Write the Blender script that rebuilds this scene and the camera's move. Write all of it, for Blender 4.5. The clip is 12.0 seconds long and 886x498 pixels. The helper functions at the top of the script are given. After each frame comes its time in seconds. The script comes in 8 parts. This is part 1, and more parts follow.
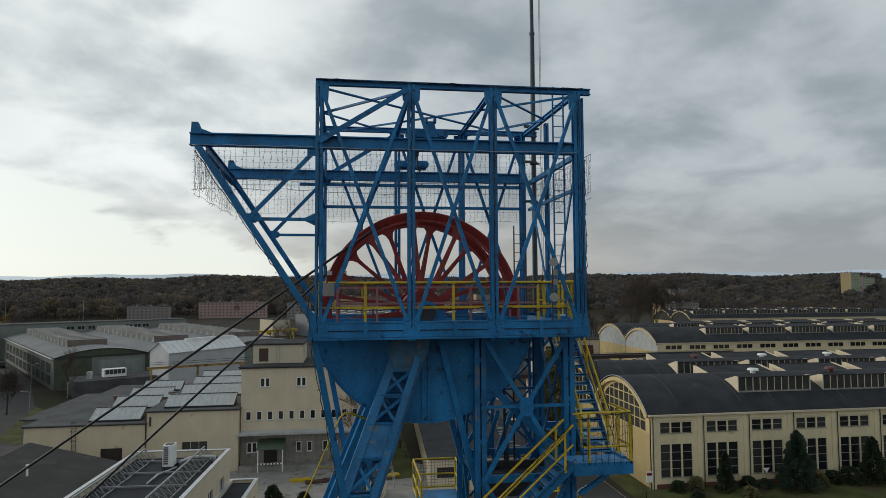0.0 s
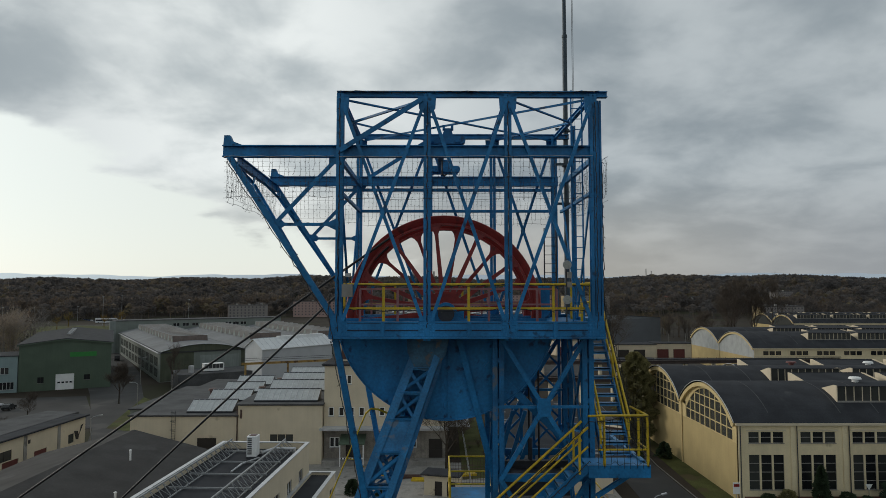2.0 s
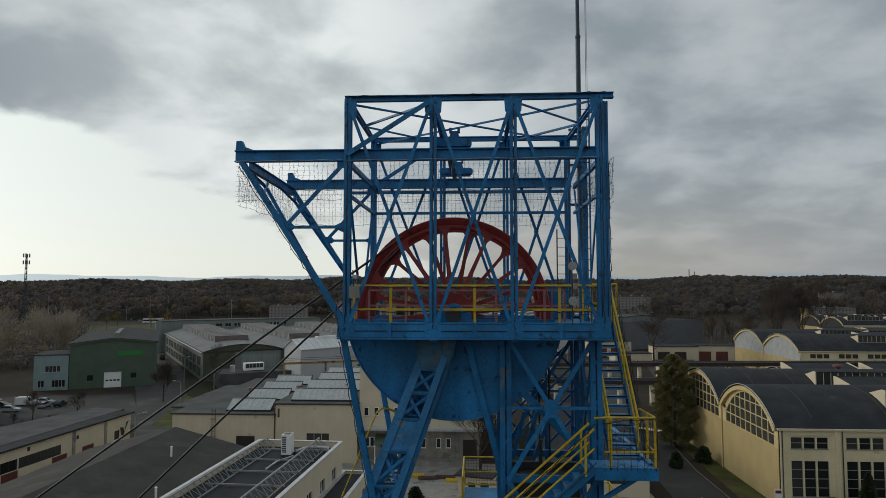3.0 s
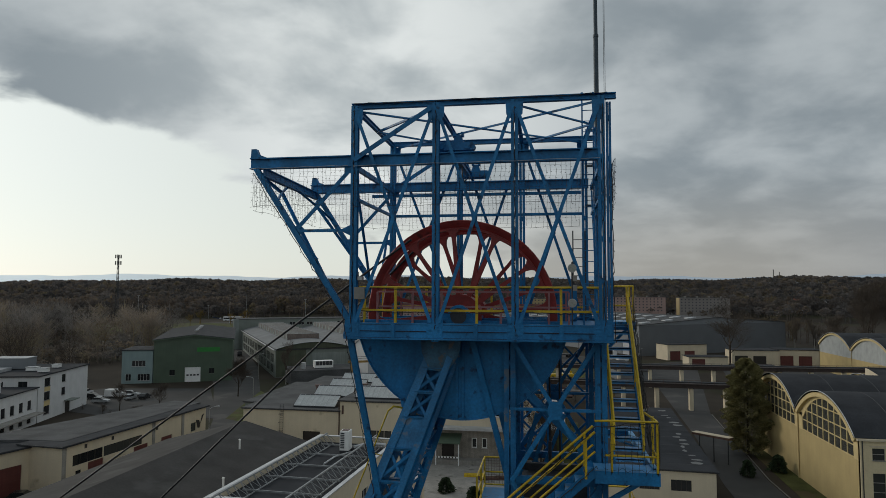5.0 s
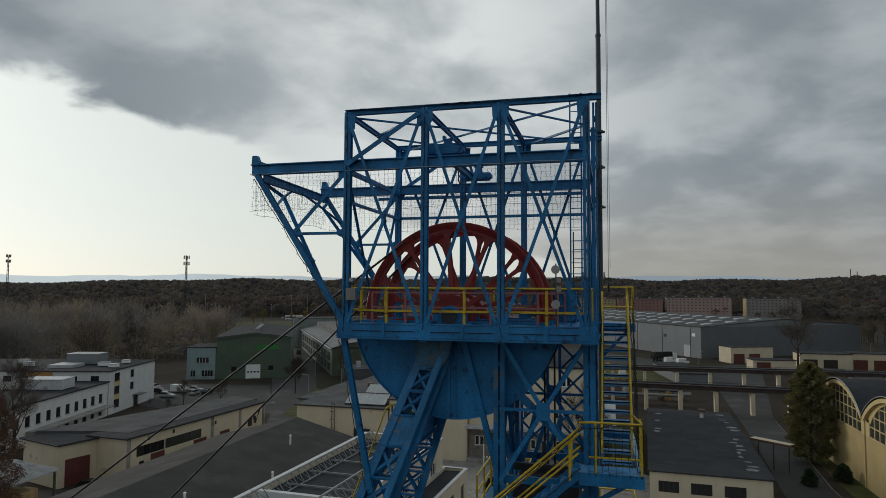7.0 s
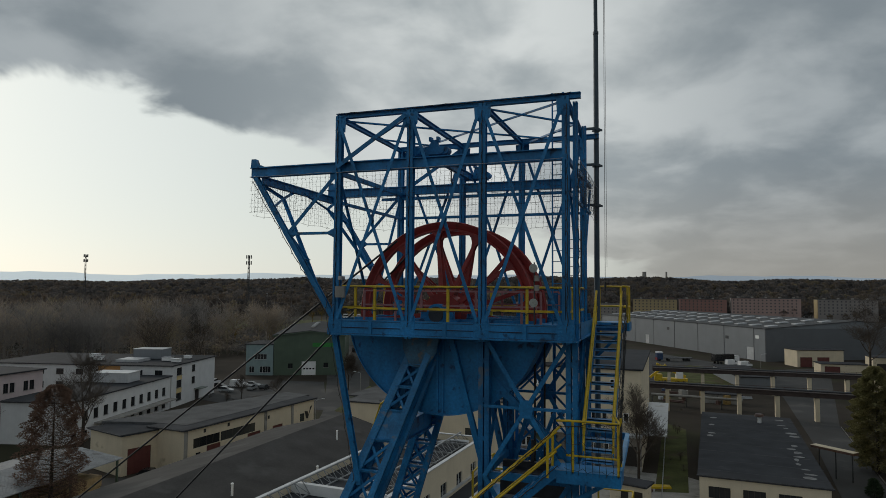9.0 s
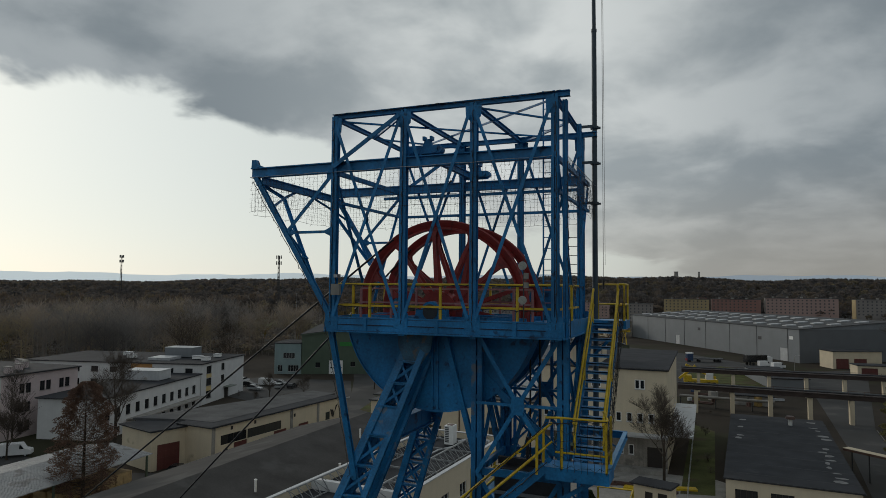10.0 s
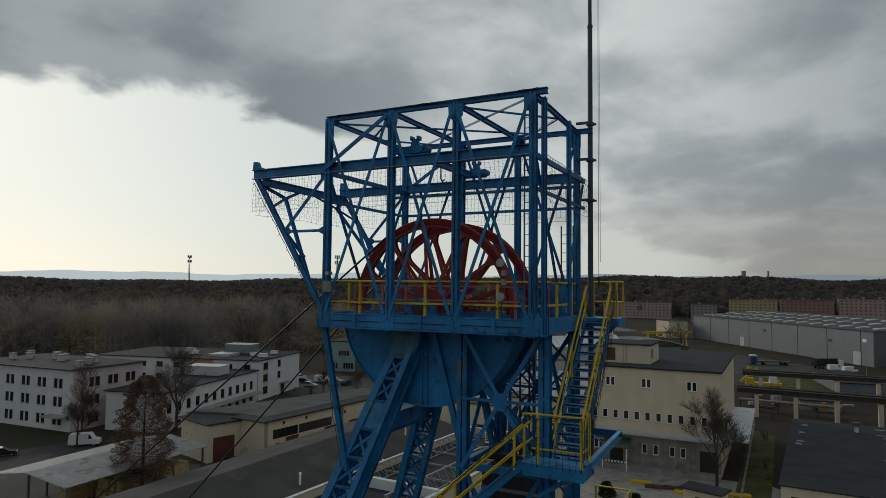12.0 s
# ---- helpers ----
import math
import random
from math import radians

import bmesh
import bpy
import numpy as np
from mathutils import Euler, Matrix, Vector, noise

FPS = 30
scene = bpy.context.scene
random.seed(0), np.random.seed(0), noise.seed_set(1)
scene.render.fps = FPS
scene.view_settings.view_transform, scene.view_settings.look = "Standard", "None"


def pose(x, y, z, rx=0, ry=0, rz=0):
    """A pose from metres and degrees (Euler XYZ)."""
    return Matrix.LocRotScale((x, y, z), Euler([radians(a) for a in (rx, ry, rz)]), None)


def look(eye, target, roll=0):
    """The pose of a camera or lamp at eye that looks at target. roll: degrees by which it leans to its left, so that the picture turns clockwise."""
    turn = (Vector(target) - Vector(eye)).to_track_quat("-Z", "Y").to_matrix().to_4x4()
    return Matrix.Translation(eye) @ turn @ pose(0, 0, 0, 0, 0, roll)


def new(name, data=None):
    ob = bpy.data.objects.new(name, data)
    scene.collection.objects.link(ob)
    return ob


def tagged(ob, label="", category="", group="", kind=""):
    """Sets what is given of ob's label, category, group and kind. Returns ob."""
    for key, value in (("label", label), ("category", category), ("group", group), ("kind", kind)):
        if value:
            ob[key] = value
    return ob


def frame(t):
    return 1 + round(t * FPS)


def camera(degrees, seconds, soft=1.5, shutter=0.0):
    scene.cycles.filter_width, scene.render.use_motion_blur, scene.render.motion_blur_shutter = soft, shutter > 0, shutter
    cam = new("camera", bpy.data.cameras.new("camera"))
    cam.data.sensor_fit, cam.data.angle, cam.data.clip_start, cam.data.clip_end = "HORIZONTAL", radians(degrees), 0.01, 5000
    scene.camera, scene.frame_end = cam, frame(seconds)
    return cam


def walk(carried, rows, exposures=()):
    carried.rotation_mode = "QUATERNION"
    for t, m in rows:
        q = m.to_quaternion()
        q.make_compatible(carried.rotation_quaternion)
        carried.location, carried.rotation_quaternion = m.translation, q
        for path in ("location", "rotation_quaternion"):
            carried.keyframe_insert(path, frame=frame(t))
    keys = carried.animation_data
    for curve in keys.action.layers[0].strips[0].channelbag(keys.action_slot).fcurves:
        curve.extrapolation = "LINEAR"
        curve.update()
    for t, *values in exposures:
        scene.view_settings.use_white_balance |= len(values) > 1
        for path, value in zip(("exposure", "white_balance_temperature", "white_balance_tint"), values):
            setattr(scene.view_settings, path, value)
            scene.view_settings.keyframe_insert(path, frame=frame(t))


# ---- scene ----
cam = camera(68.7, 12.0, soft=0.75)
PATH = [
    (0, (-0.213, 0.531, 30.047), (0.07, 2.507, 30.166), -0.3),
    (0.5, (0.236, 0.354, 30.046), (0.456, 2.338, 30.166), -0.3),
    (1, (0.743, 0.139, 30.048), (0.891, 2.13, 30.169), -0.2),
    (1.5, (1.167, 0.001, 30.057), (1.251, 1.996, 30.179), -0.2),
    (2, (1.648, -0.16, 30.068), (1.661, 1.837, 30.19), -0.0),
    (2.5, (2.057, -0.251, 30.074), (2.014, 1.745, 30.198), -0.0),
    (3, (2.527, -0.31, 30.077), (2.421, 1.683, 30.202), 0.0),
    (5, (4.413, -0.451, 30.119), (4.09, 1.519, 30.244), 0.2),
    (5.5, (4.903, -0.447, 30.138), (4.535, 1.515, 30.261), 0.2),
    (6, (5.386, -0.419, 30.143), (4.974, 1.534, 30.267), 0.3),
    (6.5, (5.882, -0.413, 30.162), (5.427, 1.531, 30.285), 0.2),
    (7, (6.392, -0.371, 30.16), (5.892, 1.562, 30.284), 0.3),
    (9, (8.475, -0.109, 30.143), (7.805, 1.772, 30.264), 0.5),
    (9.5, (8.993, -0.021, 30.115), (8.281, 1.844, 30.235), 0.5),
    (10, (9.51, 0.087, 30.086), (8.757, 1.936, 30.206), 0.5),
    (10.5, (10.03, 0.227, 30.083), (9.235, 2.058, 30.202), 0.5),
    (11, (10.541, 0.382, 30.068), (9.705, 2.195, 30.186), 0.5),
    (11.5, (11.056, 0.528, 30.043), (10.179, 2.322, 30.162), 0.6),
    (12, (11.57, 0.695, 30.03), (10.654, 2.469, 30.147), 0.6),
]
walk(cam, [(t, look(eye, target, roll)) for t, eye, target, roll in PATH], exposures=[(0, 0.24), (1, 0.18), (2, 0.12), (3, 0.06), (5, -0.04), (7, -0.14), (9, -0.24), (10.5, -0.3), (12, -0.36)])

# ---- light and air ----
SUN_AZ, SUN_EL = 66.0, 20.0   # degrees left of +y, and up
scene.view_settings.exposure = 0.0


def build_world():
    w = bpy.data.worlds.new("overcast_sky")
    scene.world = w
    w.use_nodes = True
    nt = w.node_tree
    nt.nodes.clear()
    N, L = nt.nodes.new, nt.links.new

    def math_node(op, a, b=None, c=None, clamp=False):
        n = N("ShaderNodeMath")
        n.operation, n.use_clamp = op, clamp
        for i, v in enumerate((a, b, c)):
            if v is None:
                continue
            if isinstance(v, (int, float)):
                n.inputs[i].default_value = v
            else:
                L(v, n.inputs[i])
        return n.outputs[0]

    def smooth(v, lo, hi):
        n = N("ShaderNodeMapRange")
        n.interpolation_type = "SMOOTHSTEP"
        L(v, n.inputs[0])
        for i, q in ((1, lo), (2, hi)):
            if isinstance(q, (int, float)):
                n.inputs[i].default_value = q
            else:
                L(q, n.inputs[i])
        return n.outputs[0]

    def mix(f, a, b):
        n = N("ShaderNodeMix")
        n.data_type = "RGBA"
        if isinstance(f, (int, float)):
            n.inputs[0].default_value = f
        else:
            L(f, n.inputs[0])
        for i, v in ((6, a), (7, b)):
            if isinstance(v, tuple):
                n.inputs[i].default_value = (*v, 1)
            else:
                L(v, n.inputs[i])
        return n.outputs[2]

    co = N("ShaderNodeTexCoord")
    sep = N("ShaderNodeSeparateXYZ")
    L(co.outputs["Generated"], sep.inputs[0])
    x, y, z = sep.outputs
    com = N("ShaderNodeCombineXYZ")
    far = math_node("DIVIDE", 1.0, math_node("ADD", math_node("MAXIMUM", z, 0.0), 0.3))
    L(math_node("MULTIPLY", x, far), com.inputs[0])
    L(math_node("MULTIPLY", y, far), com.inputs[1])

    def noise_at(scale, detail, rough, dist, shift):
        m = N("ShaderNodeMapping")
        m.inputs["Location"].default_value = (shift, shift * 0.7, shift * 0.3)
        L(com.outputs[0], m.inputs[0])
        n = N("ShaderNodeTexNoise")
        n.inputs["Scale"].default_value, n.inputs["Detail"].default_value = scale, detail
        n.inputs["Roughness"].default_value, n.inputs["Distortion"].default_value = rough, dist
        L(m.outputs[0], n.inputs["Vector"])
        return n.outputs["Fac"]

    big = noise_at(1.2, 2, 0.5, 0.1, 3.1)
    mid = noise_at(3.2, 5, 0.5, 0.25, 9.4)
    fine = noise_at(11.0, 4, 0.55, 0.1, 5.7)
    lump = math_node("ADD", math_node("MULTIPLY", big, 0.5), math_node("ADD", math_node("MULTIPLY", mid, 0.46), math_node("MULTIPLY", fine, 0.07)))
    # azimuth to the left of +y
    az = math_node("ARCTAN2", math_node("MULTIPLY", x, -1.0), y)
    el = math_node("ARCSINE", z)
    near_sun = smooth(math_node("ABSOLUTE", math_node("SUBTRACT", az, radians(17))), radians(30), radians(2))
    grey = mix(smooth(lump, 0.42, 0.60), (0.245, 0.288, 0.318), (0.43, 0.475, 0.498))
    bright = mix(smooth(lump, 0.40, 0.60), (0.43, 0.48, 0.50), (0.81, 0.85, 0.84))
    clouds = mix(math_node("MULTIPLY", near_sun, 0.85), grey, bright)
    # the sheet is thickest overhead
    clouds = mix(math_node("MULTIPLY", smooth(el, radians(28), radians(62)), 0.75), clouds, (0.33, 0.375, 0.40))
    # thin haze over the horizon, warmer and brighter towards the sun
    low = smooth(el, radians(11), radians(0.5))
    dull = mix(smooth(az, radians(-36), radians(-12)), (0.295, 0.305, 0.315), (0.375, 0.355, 0.312))
    haze = mix(smooth(az, radians(-8), radians(36)), dull, (0.70, 0.725, 0.66))
    clouds = mix(math_node("MULTIPLY", low, 0.75), clouds, haze)
    # the open gap below the cloud sheet, towards the sun
    rise = math_node("MULTIPLY", math_node("MINIMUM", math_node("MAXIMUM", az, 0.0), radians(42)), 0.36)
    edge = math_node("ADD", math_node("ADD", rise, radians(0.4)), math_node("MULTIPLY", math_node("SUBTRACT", mid, 0.5), 0.17))
    gap = smooth(math_node("SUBTRACT", edge, el), -0.010, 0.020)
    gap = math_node("MULTIPLY", gap, smooth(az, radians(-2), radians(10)))
    gap = math_node("MULTIPLY", gap, smooth(az, radians(150), radians(105)))
    sky = N("ShaderNodeTexSky")
    sky.sky_type, sky.sun_disc = "NISHITA", False
    sky.sun_elevation, sky.sun_rotation = radians(SUN_EL), radians(-SUN_AZ)
    tint = N("ShaderNodeVectorMath")
    tint.operation = "SCALE"
    tint.inputs[3].default_value = 0.10
    L(sky.outputs[0], tint.inputs[0])
    glow = mix(0.88, tint.outputs[0], mix(smooth(az, radians(15), radians(60)), (0.74, 0.78, 0.735), (0.92, 0.99, 0.955)))
    out_col = mix(gap, clouds, glow)
    bg = N("ShaderNodeBackground")
    bg.inputs["Strength"].default_value = 1.0
    L(out_col, bg.inputs["Color"])
    o = N("ShaderNodeOutputWorld")
    L(bg.outputs[0], o.inputs[0])


build_world()
sun = new("sun", bpy.data.lights.new("sun", "SUN"))
sun.data.energy, sun.data.angle, sun.data.color = 0.9, radians(14), (1.0, 0.93, 0.82)
sun.matrix_world = look((0, 0, 0), (math.sin(radians(SUN_AZ)) * math.cos(radians(SUN_EL)), -math.cos(radians(SUN_AZ)) * math.cos(radians(SUN_EL)), -math.sin(radians(SUN_EL))))


# ---- materials ----
def surface(name, base, rough=0.7, metal=0.0, vary=0.18, scale=1.5, grain=25.0, stain=None, stain_at=0.62, stain_scale=0.6, bump=0.15, per="", spread=0.12, streak=0.0, spec=0.5):
    """Painted or bare surface: base colour, two scales of variation, optional stains, streaks and relief."""
    m = bpy.data.materials.new(name)
    m.use_nodes = True
    nt = m.node_tree
    N, L = nt.nodes.new, nt.links.new
    b = nt.nodes["Principled BSDF"]
    b.inputs["Metallic"].default_value = metal
    b.inputs["Specular IOR Level"].default_value = spec
    co = N("ShaderNodeTexCoord")
    geo = N("ShaderNodeNewGeometry")
    pos = geo.outputs["Position"]

    def tex(s, d, stretch=None):
        n = N("ShaderNodeTexNoise")
        n.inputs["Scale"].default_value, n.inputs["Detail"].default_value = s, d
        v = pos
        if stretch:
            mp = N("ShaderNodeMapping")
            mp.inputs["Scale"].default_value = stretch
            L(pos, mp.inputs[0])
            v = mp.outputs[0]
        L(v, n.inputs["Vector"])
        return n.outputs["Fac"]

    def ramp(v, lo, hi, a, c):
        n = N("ShaderNodeMapRange")
        L(v, n.inputs[0])
        for i, q in enumerate((lo, hi, a, c)):
            n.inputs[i + 1].default_value = q
        return n.outputs[0]

    def mix(kind, f, a, c):
        n = N("ShaderNodeMix")
        n.data_type, n.blend_type = "RGBA", kind
        for i, v in ((0, f), (6, a), (7, c)):
            if isinstance(v, (int, float)):
                n.inputs[i].default_value = v
            elif isinstance(v, tuple):
                n.inputs[i].default_value = (*v, 1)
            else:
                L(v, n.inputs[i])
        return n.outputs[2]

    def grey(v):
        n = N("ShaderNodeCombineColor")
        for i in range(3):
            L(v, n.inputs[i])
        return n.outputs[0]

    big, small = tex(scale, 4), tex(grain, 3)
    col = mix("MULTIPLY", 1.0, base, grey(ramp(big, 0.3, 0.7, 1 - vary, 1 + vary)))
    col = mix("MULTIPLY", 1.0, col, grey(ramp(small, 0.3, 0.7, 1 - vary * 0.6, 1 + vary * 0.6)))
    if per:
        if per == "object":
            r = N("ShaderNodeObjectInfo").outputs["Random"]
        else:
            r = geo.outputs["Random Per Island"]
        col = mix("MULTIPLY", 1.0, col, grey(ramp(r, 0, 1, 1 - spread, 1 + spread)))
    if stain:
        s = tex(stain_scale, 6)
        f = N("ShaderNodeMapRange")
        f.interpolation_type = "SMOOTHSTEP"
        L(s, f.inputs[0])
        f.inputs[1].default_value, f.inputs[2].default_value, f.inputs[4].default_value = stain_at, stain_at + 0.1, 0.85
        col = mix("MIX", f.outputs[0], col, stain)
    if streak:
        st = tex(1.0, 4, (2.6, 2.6, 0.12))
        col = mix("MULTIPLY", 1.0, col, grey(ramp(st, 0.35, 0.75, 1.0, 1 - streak)))
    L(col, b.inputs["Base Color"])
    L(ramp(small, 0.2, 0.8, max(0.02, rough - 0.12), min(1.0, rough + 0.12)), b.inputs["Roughness"])
    if bump:
        bp = N("ShaderNodeBump")
        bp.inputs["Strength"].default_value, bp.inputs["Distance"].default_value = bump, 0.02
        L(small, bp.inputs["Height"])
        L(bp.outputs[0], b.inputs["Normal"])
    return m


RUST = (0.09, 0.045, 0.022)
BLUE = surface("blue_paint", (0.017, 0.190, 0.435), 0.5, spec=0.35, vary=0.26, scale=1.1, grain=14, stain=(0.012, 0.045, 0.10), stain_at=0.60, stain_scale=3.0, streak=0.25)
RED = surface("red_oxide_paint", (0.27, 0.026, 0.022), 0.5, vary=0.25, scale=2.0, grain=12, stain=(0.10, 0.02, 0.016), stain_at=0.58, stain_scale=2.5)
PINK = surface("faded_red_paint", (0.36, 0.16, 0.16), 0.6, vary=0.2, scale=3.0)
YELLOW = surface("yellow_paint", (0.62, 0.42, 0.018), 0.5, vary=0.2, scale=3.0, grain=18, stain=(0.25, 0.15, 0.03), stain_at=0.62, stain_scale=4.0)
STEEL = surface("galvanised_steel", (0.42, 0.43, 0.44), 0.45, metal=0.8, vary=0.15, scale=3.0)
DARK_STEEL = surface("dark_steel", (0.055, 0.057, 0.062), 0.5, metal=0.4, vary=0.2, scale=3.0)
ROPE = surface("greased_wire_rope", (0.03, 0.03, 0.03), 0.5, metal=0.3, vary=0.2, scale=3.0)
WIRE = surface("black_cable", (0.022, 0.021, 0.02), 0.6, vary=0.1)
BULB = surface("clear_plastic_bulb", (0.65, 0.66, 0.62), 0.3, vary=0.1, bump=0)
CREAM = surface("cream_render", (0.65, 0.56, 0.415), 0.9, vary=0.06, scale=0.35, grain=7, streak=0.05, stain=(0.42, 0.35, 0.24), stain_at=0.66, stain_scale=0.35, spec=0.2)
# Gable yellow darkened: the shade on these west walls is put into the colour.
SHADEYELLOW = surface("shaded_yellow_plaster", (0.47, 0.365, 0.18), 0.9, vary=0.08, scale=0.3, grain=8, streak=0.06, spec=0.2)
HALLCREAM = surface("warm_cream_render", (0.77, 0.65, 0.425), 0.9, vary=0.08, scale=0.35, grain=7, streak=0.07, stain=(0.42, 0.35, 0.22), stain_at=0.66, stain_scale=0.35, spec=0.2)
YCREAM = surface("yellow_render", (0.60, 0.475, 0.245), 0.9, vary=0.06, scale=0.4, grain=9, streak=0.05, spec=0.2)
WHITE = surface("white_render", (0.64, 0.64, 0.635), 0.9, vary=0.06, scale=0.5, grain=9, streak=0.05, spec=0.2)
PINKWALL = surface("pale_pink_render", (0.57, 0.475, 0.465), 0.9, vary=0.06, scale=0.5, grain=9, streak=0.05, spec=0.2)
FELT = surface("black_roofing_felt", (0.043, 0.045, 0.05), 0.9, vary=0.2, scale=0.35, grain=5, stain=(0.075, 0.077, 0.08), stain_at=0.66, stain_scale=0.22, spec=0.12)
FELT2 = surface("worn_grey_roofing_felt", (0.085, 0.086, 0.088), 0.9, vary=0.25, scale=0.3, grain=4, stain=(0.11, 0.11, 0.11), stain_at=0.62, stain_scale=0.25, spec=0.15)
SHEET = surface("pale_sheet_roofing", (0.50, 0.51, 0.52), 0.5, vary=0.12, scale=0.4, grain=6, streak=0.1, stain=(0.33, 0.30, 0.27), stain_at=0.62, stain_scale=0.4)
GREYSHEET = surface("grey_sheet_cladding", (0.19, 0.205, 0.22), 0.55, vary=0.06, scale=0.2, grain=5, streak=0.06)
GREEN = surface("dark_green_cladding", (0.08, 0.115, 0.078), 0.6, vary=0.1, scale=0.3, grain=6, streak=0.1)
MINT = surface("pale_blue_green_render", (0.25, 0.33, 0.33), 0.85, vary=0.07, scale=0.4, streak=0.1)
GREYGREEN = surface("grey_green_cladding", (0.20, 0.225, 0.20), 0.7, vary=0.1, scale=0.3, streak=0.12)
TRIM = surface("pale_metal_flashing", (0.48, 0.49, 0.50), 0.4, metal=0.3, vary=0.12, scale=1.0)
FRAMEW = surface("white_window_frame", (0.82, 0.82, 0.80), 0.5, vary=0.05, scale=1.0)
BROWN = surface("brown_steel", (0.085, 0.045, 0.037), 0.6, vary=0.25, scale=0.8, stain=RUST, stain_at=0.55)
REDDOOR = surface("dark_red_door_paint", (0.13, 0.035, 0.03), 0.6, vary=0.12, scale=1.0, streak=0.15)
DARKDOOR = surface("dark_brown_door", (0.03, 0.024, 0.02), 0.6, vary=0.15, scale=1.0)
CONCRETE = surface("weathered_concrete", (0.30, 0.285, 0.26), 0.9, vary=0.18, scale=0.6, grain=8, stain=(0.15, 0.14, 0.125), stain_at=0.58, stain_scale=0.5, streak=0.15)
BRICK = surface("dark_red_plinth_brick", (0.16, 0.065, 0.045), 0.9, vary=0.2, scale=1.0)
ASPHALT = surface("asphalt", (0.050, 0.049, 0.048), 0.9, vary=0.22, scale=0.12, grain=4, stain=(0.085, 0.08, 0.075), stain_at=0.57, stain_scale=0.12, spec=0.3)
GRASS = surface("winter_grass", (0.075, 0.082, 0.030), 0.95, vary=0.35, scale=0.25, grain=5, stain=(0.085, 0.068, 0.04), stain_at=0.52, stain_scale=0.15, spec=0.1)
GROUND = surface("yard_earth", (0.044, 0.036, 0.028), 0.95, vary=0.3, scale=0.06, grain=3, stain=(0.04, 0.04, 0.022), stain_at=0.50, stain_scale=0.02, spec=0.1)
TIMBER = surface("raw_timber", (0.42, 0.30, 0.15), 0.8, vary=0.2, scale=2.0)
BARK = surface("bark", (0.055, 0.045, 0.036), 0.95, vary=0.25, scale=2.0, spec=0.1)
BIRCH = surface("pale_birch_bark", (0.32, 0.30, 0.27), 0.9, vary=0.4, scale=4.0, spec=0.1)
TWIG = surface("bare_twigs", (0.10, 0.082, 0.068), 0.95, vary=0.2, scale=0.6, per="island", spread=0.3, bump=0, spec=0.05)
RUSSET = surface("dry_russet_leaves", (0.19, 0.122, 0.09), 0.9, vary=0.25, scale=0.8, per="island", spread=0.4, bump=0, spec=0.1)
SPRUCE = surface("blue_green_spruce_needles", (0.055, 0.085, 0.055), 0.9, vary=0.3, scale=0.7, per="island", spread=0.4, bump=0, spec=0.1)
NEEDLE = surface("dark_conifer_needles", (0.045, 0.066, 0.036), 0.9, vary=0.3, scale=0.7, per="island", spread=0.4, bump=0, spec=0.1)
OLIVE = surface("olive_thuja_foliage", (0.21, 0.19, 0.085), 0.9, vary=0.3, scale=0.6, per="island", spread=0.4, bump=0, spec=0.1)


def thin_wood(name, base, spread=0.15):
    """Bare branches seen from afar: light passes round the thin twigs."""
    m = surface(name, base, 0.95, vary=0.16, scale=0.015, grain=0.05, per="island", spread=spread, bump=0, spec=0.03)
    nt = m.node_tree
    b = nt.nodes["Principled BSDF"]
    col = b.inputs["Base Color"].links[0].from_socket
    geo, big, hue = nt.nodes.new("ShaderNodeNewGeometry"), nt.nodes.new("ShaderNodeTexNoise"), nt.nodes.new("ShaderNodeMix")
    hue.data_type, hue.blend_type = "RGBA", "MULTIPLY"
    hue.inputs[0].default_value = 1.0
    big.inputs["Scale"].default_value = 0.035
    big.inputs["Detail"].default_value = 3
    tint = nt.nodes.new("ShaderNodeValToRGB")
    for pos, c in ((0.34, (0.6, 0.62, 0.64, 1)), (0.48, (1, 1, 1, 1)), (0.6, (1.22, 1.06, 0.88, 1)), (0.68, (1.35, 1.24, 0.82, 1)), (0.74, (0.85, 0.8, 0.72, 1))):
        e = tint.color_ramp.elements.new(pos)
        e.color = c
    tint.color_ramp.elements.remove(tint.color_ramp.elements[0])
    tint.color_ramp.elements.remove(tint.color_ramp.elements[-1])
    nt.links.new(geo.outputs["Position"], big.inputs["Vector"])
    nt.links.new(big.outputs[0], tint.inputs[0])
    nt.links.new(col, hue.inputs[6])
    nt.links.new(tint.outputs[0], hue.inputs[7])
    col = hue.outputs[2]
    nt.links.new(col, b.inputs["Base Color"])
    t = nt.nodes.new("ShaderNodeBsdfTranslucent")
    x = nt.nodes.new("ShaderNodeMixShader")
    x.inputs[0].default_value = 0.5
    nt.links.new(col, t.inputs[0])
    nt.links.new(b.outputs[0], x.inputs[1])
    nt.links.new(t.outputs[0], x.inputs[2])
    nt.links.new(x.outputs[0], nt.nodes["Material Output"].inputs[0])
    return m


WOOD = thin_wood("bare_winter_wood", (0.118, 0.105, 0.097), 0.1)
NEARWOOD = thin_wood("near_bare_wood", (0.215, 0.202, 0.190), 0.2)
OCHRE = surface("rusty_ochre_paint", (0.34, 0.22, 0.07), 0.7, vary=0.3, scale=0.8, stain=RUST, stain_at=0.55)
# Paler, greyer wood for the far belt, with distance haze put into its colour.
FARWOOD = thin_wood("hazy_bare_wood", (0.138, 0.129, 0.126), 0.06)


def glass(name, base, rough):
    m = bpy.data.materials.new(name)
    m.use_nodes = True
    b = m.node_tree.nodes["Principled BSDF"]
    b.inputs["Base Color"].default_value = (*base, 1)
    b.inputs["Roughness"].default_value = rough
    b.inputs["Specular IOR Level"].default_value = 0.6
    return m


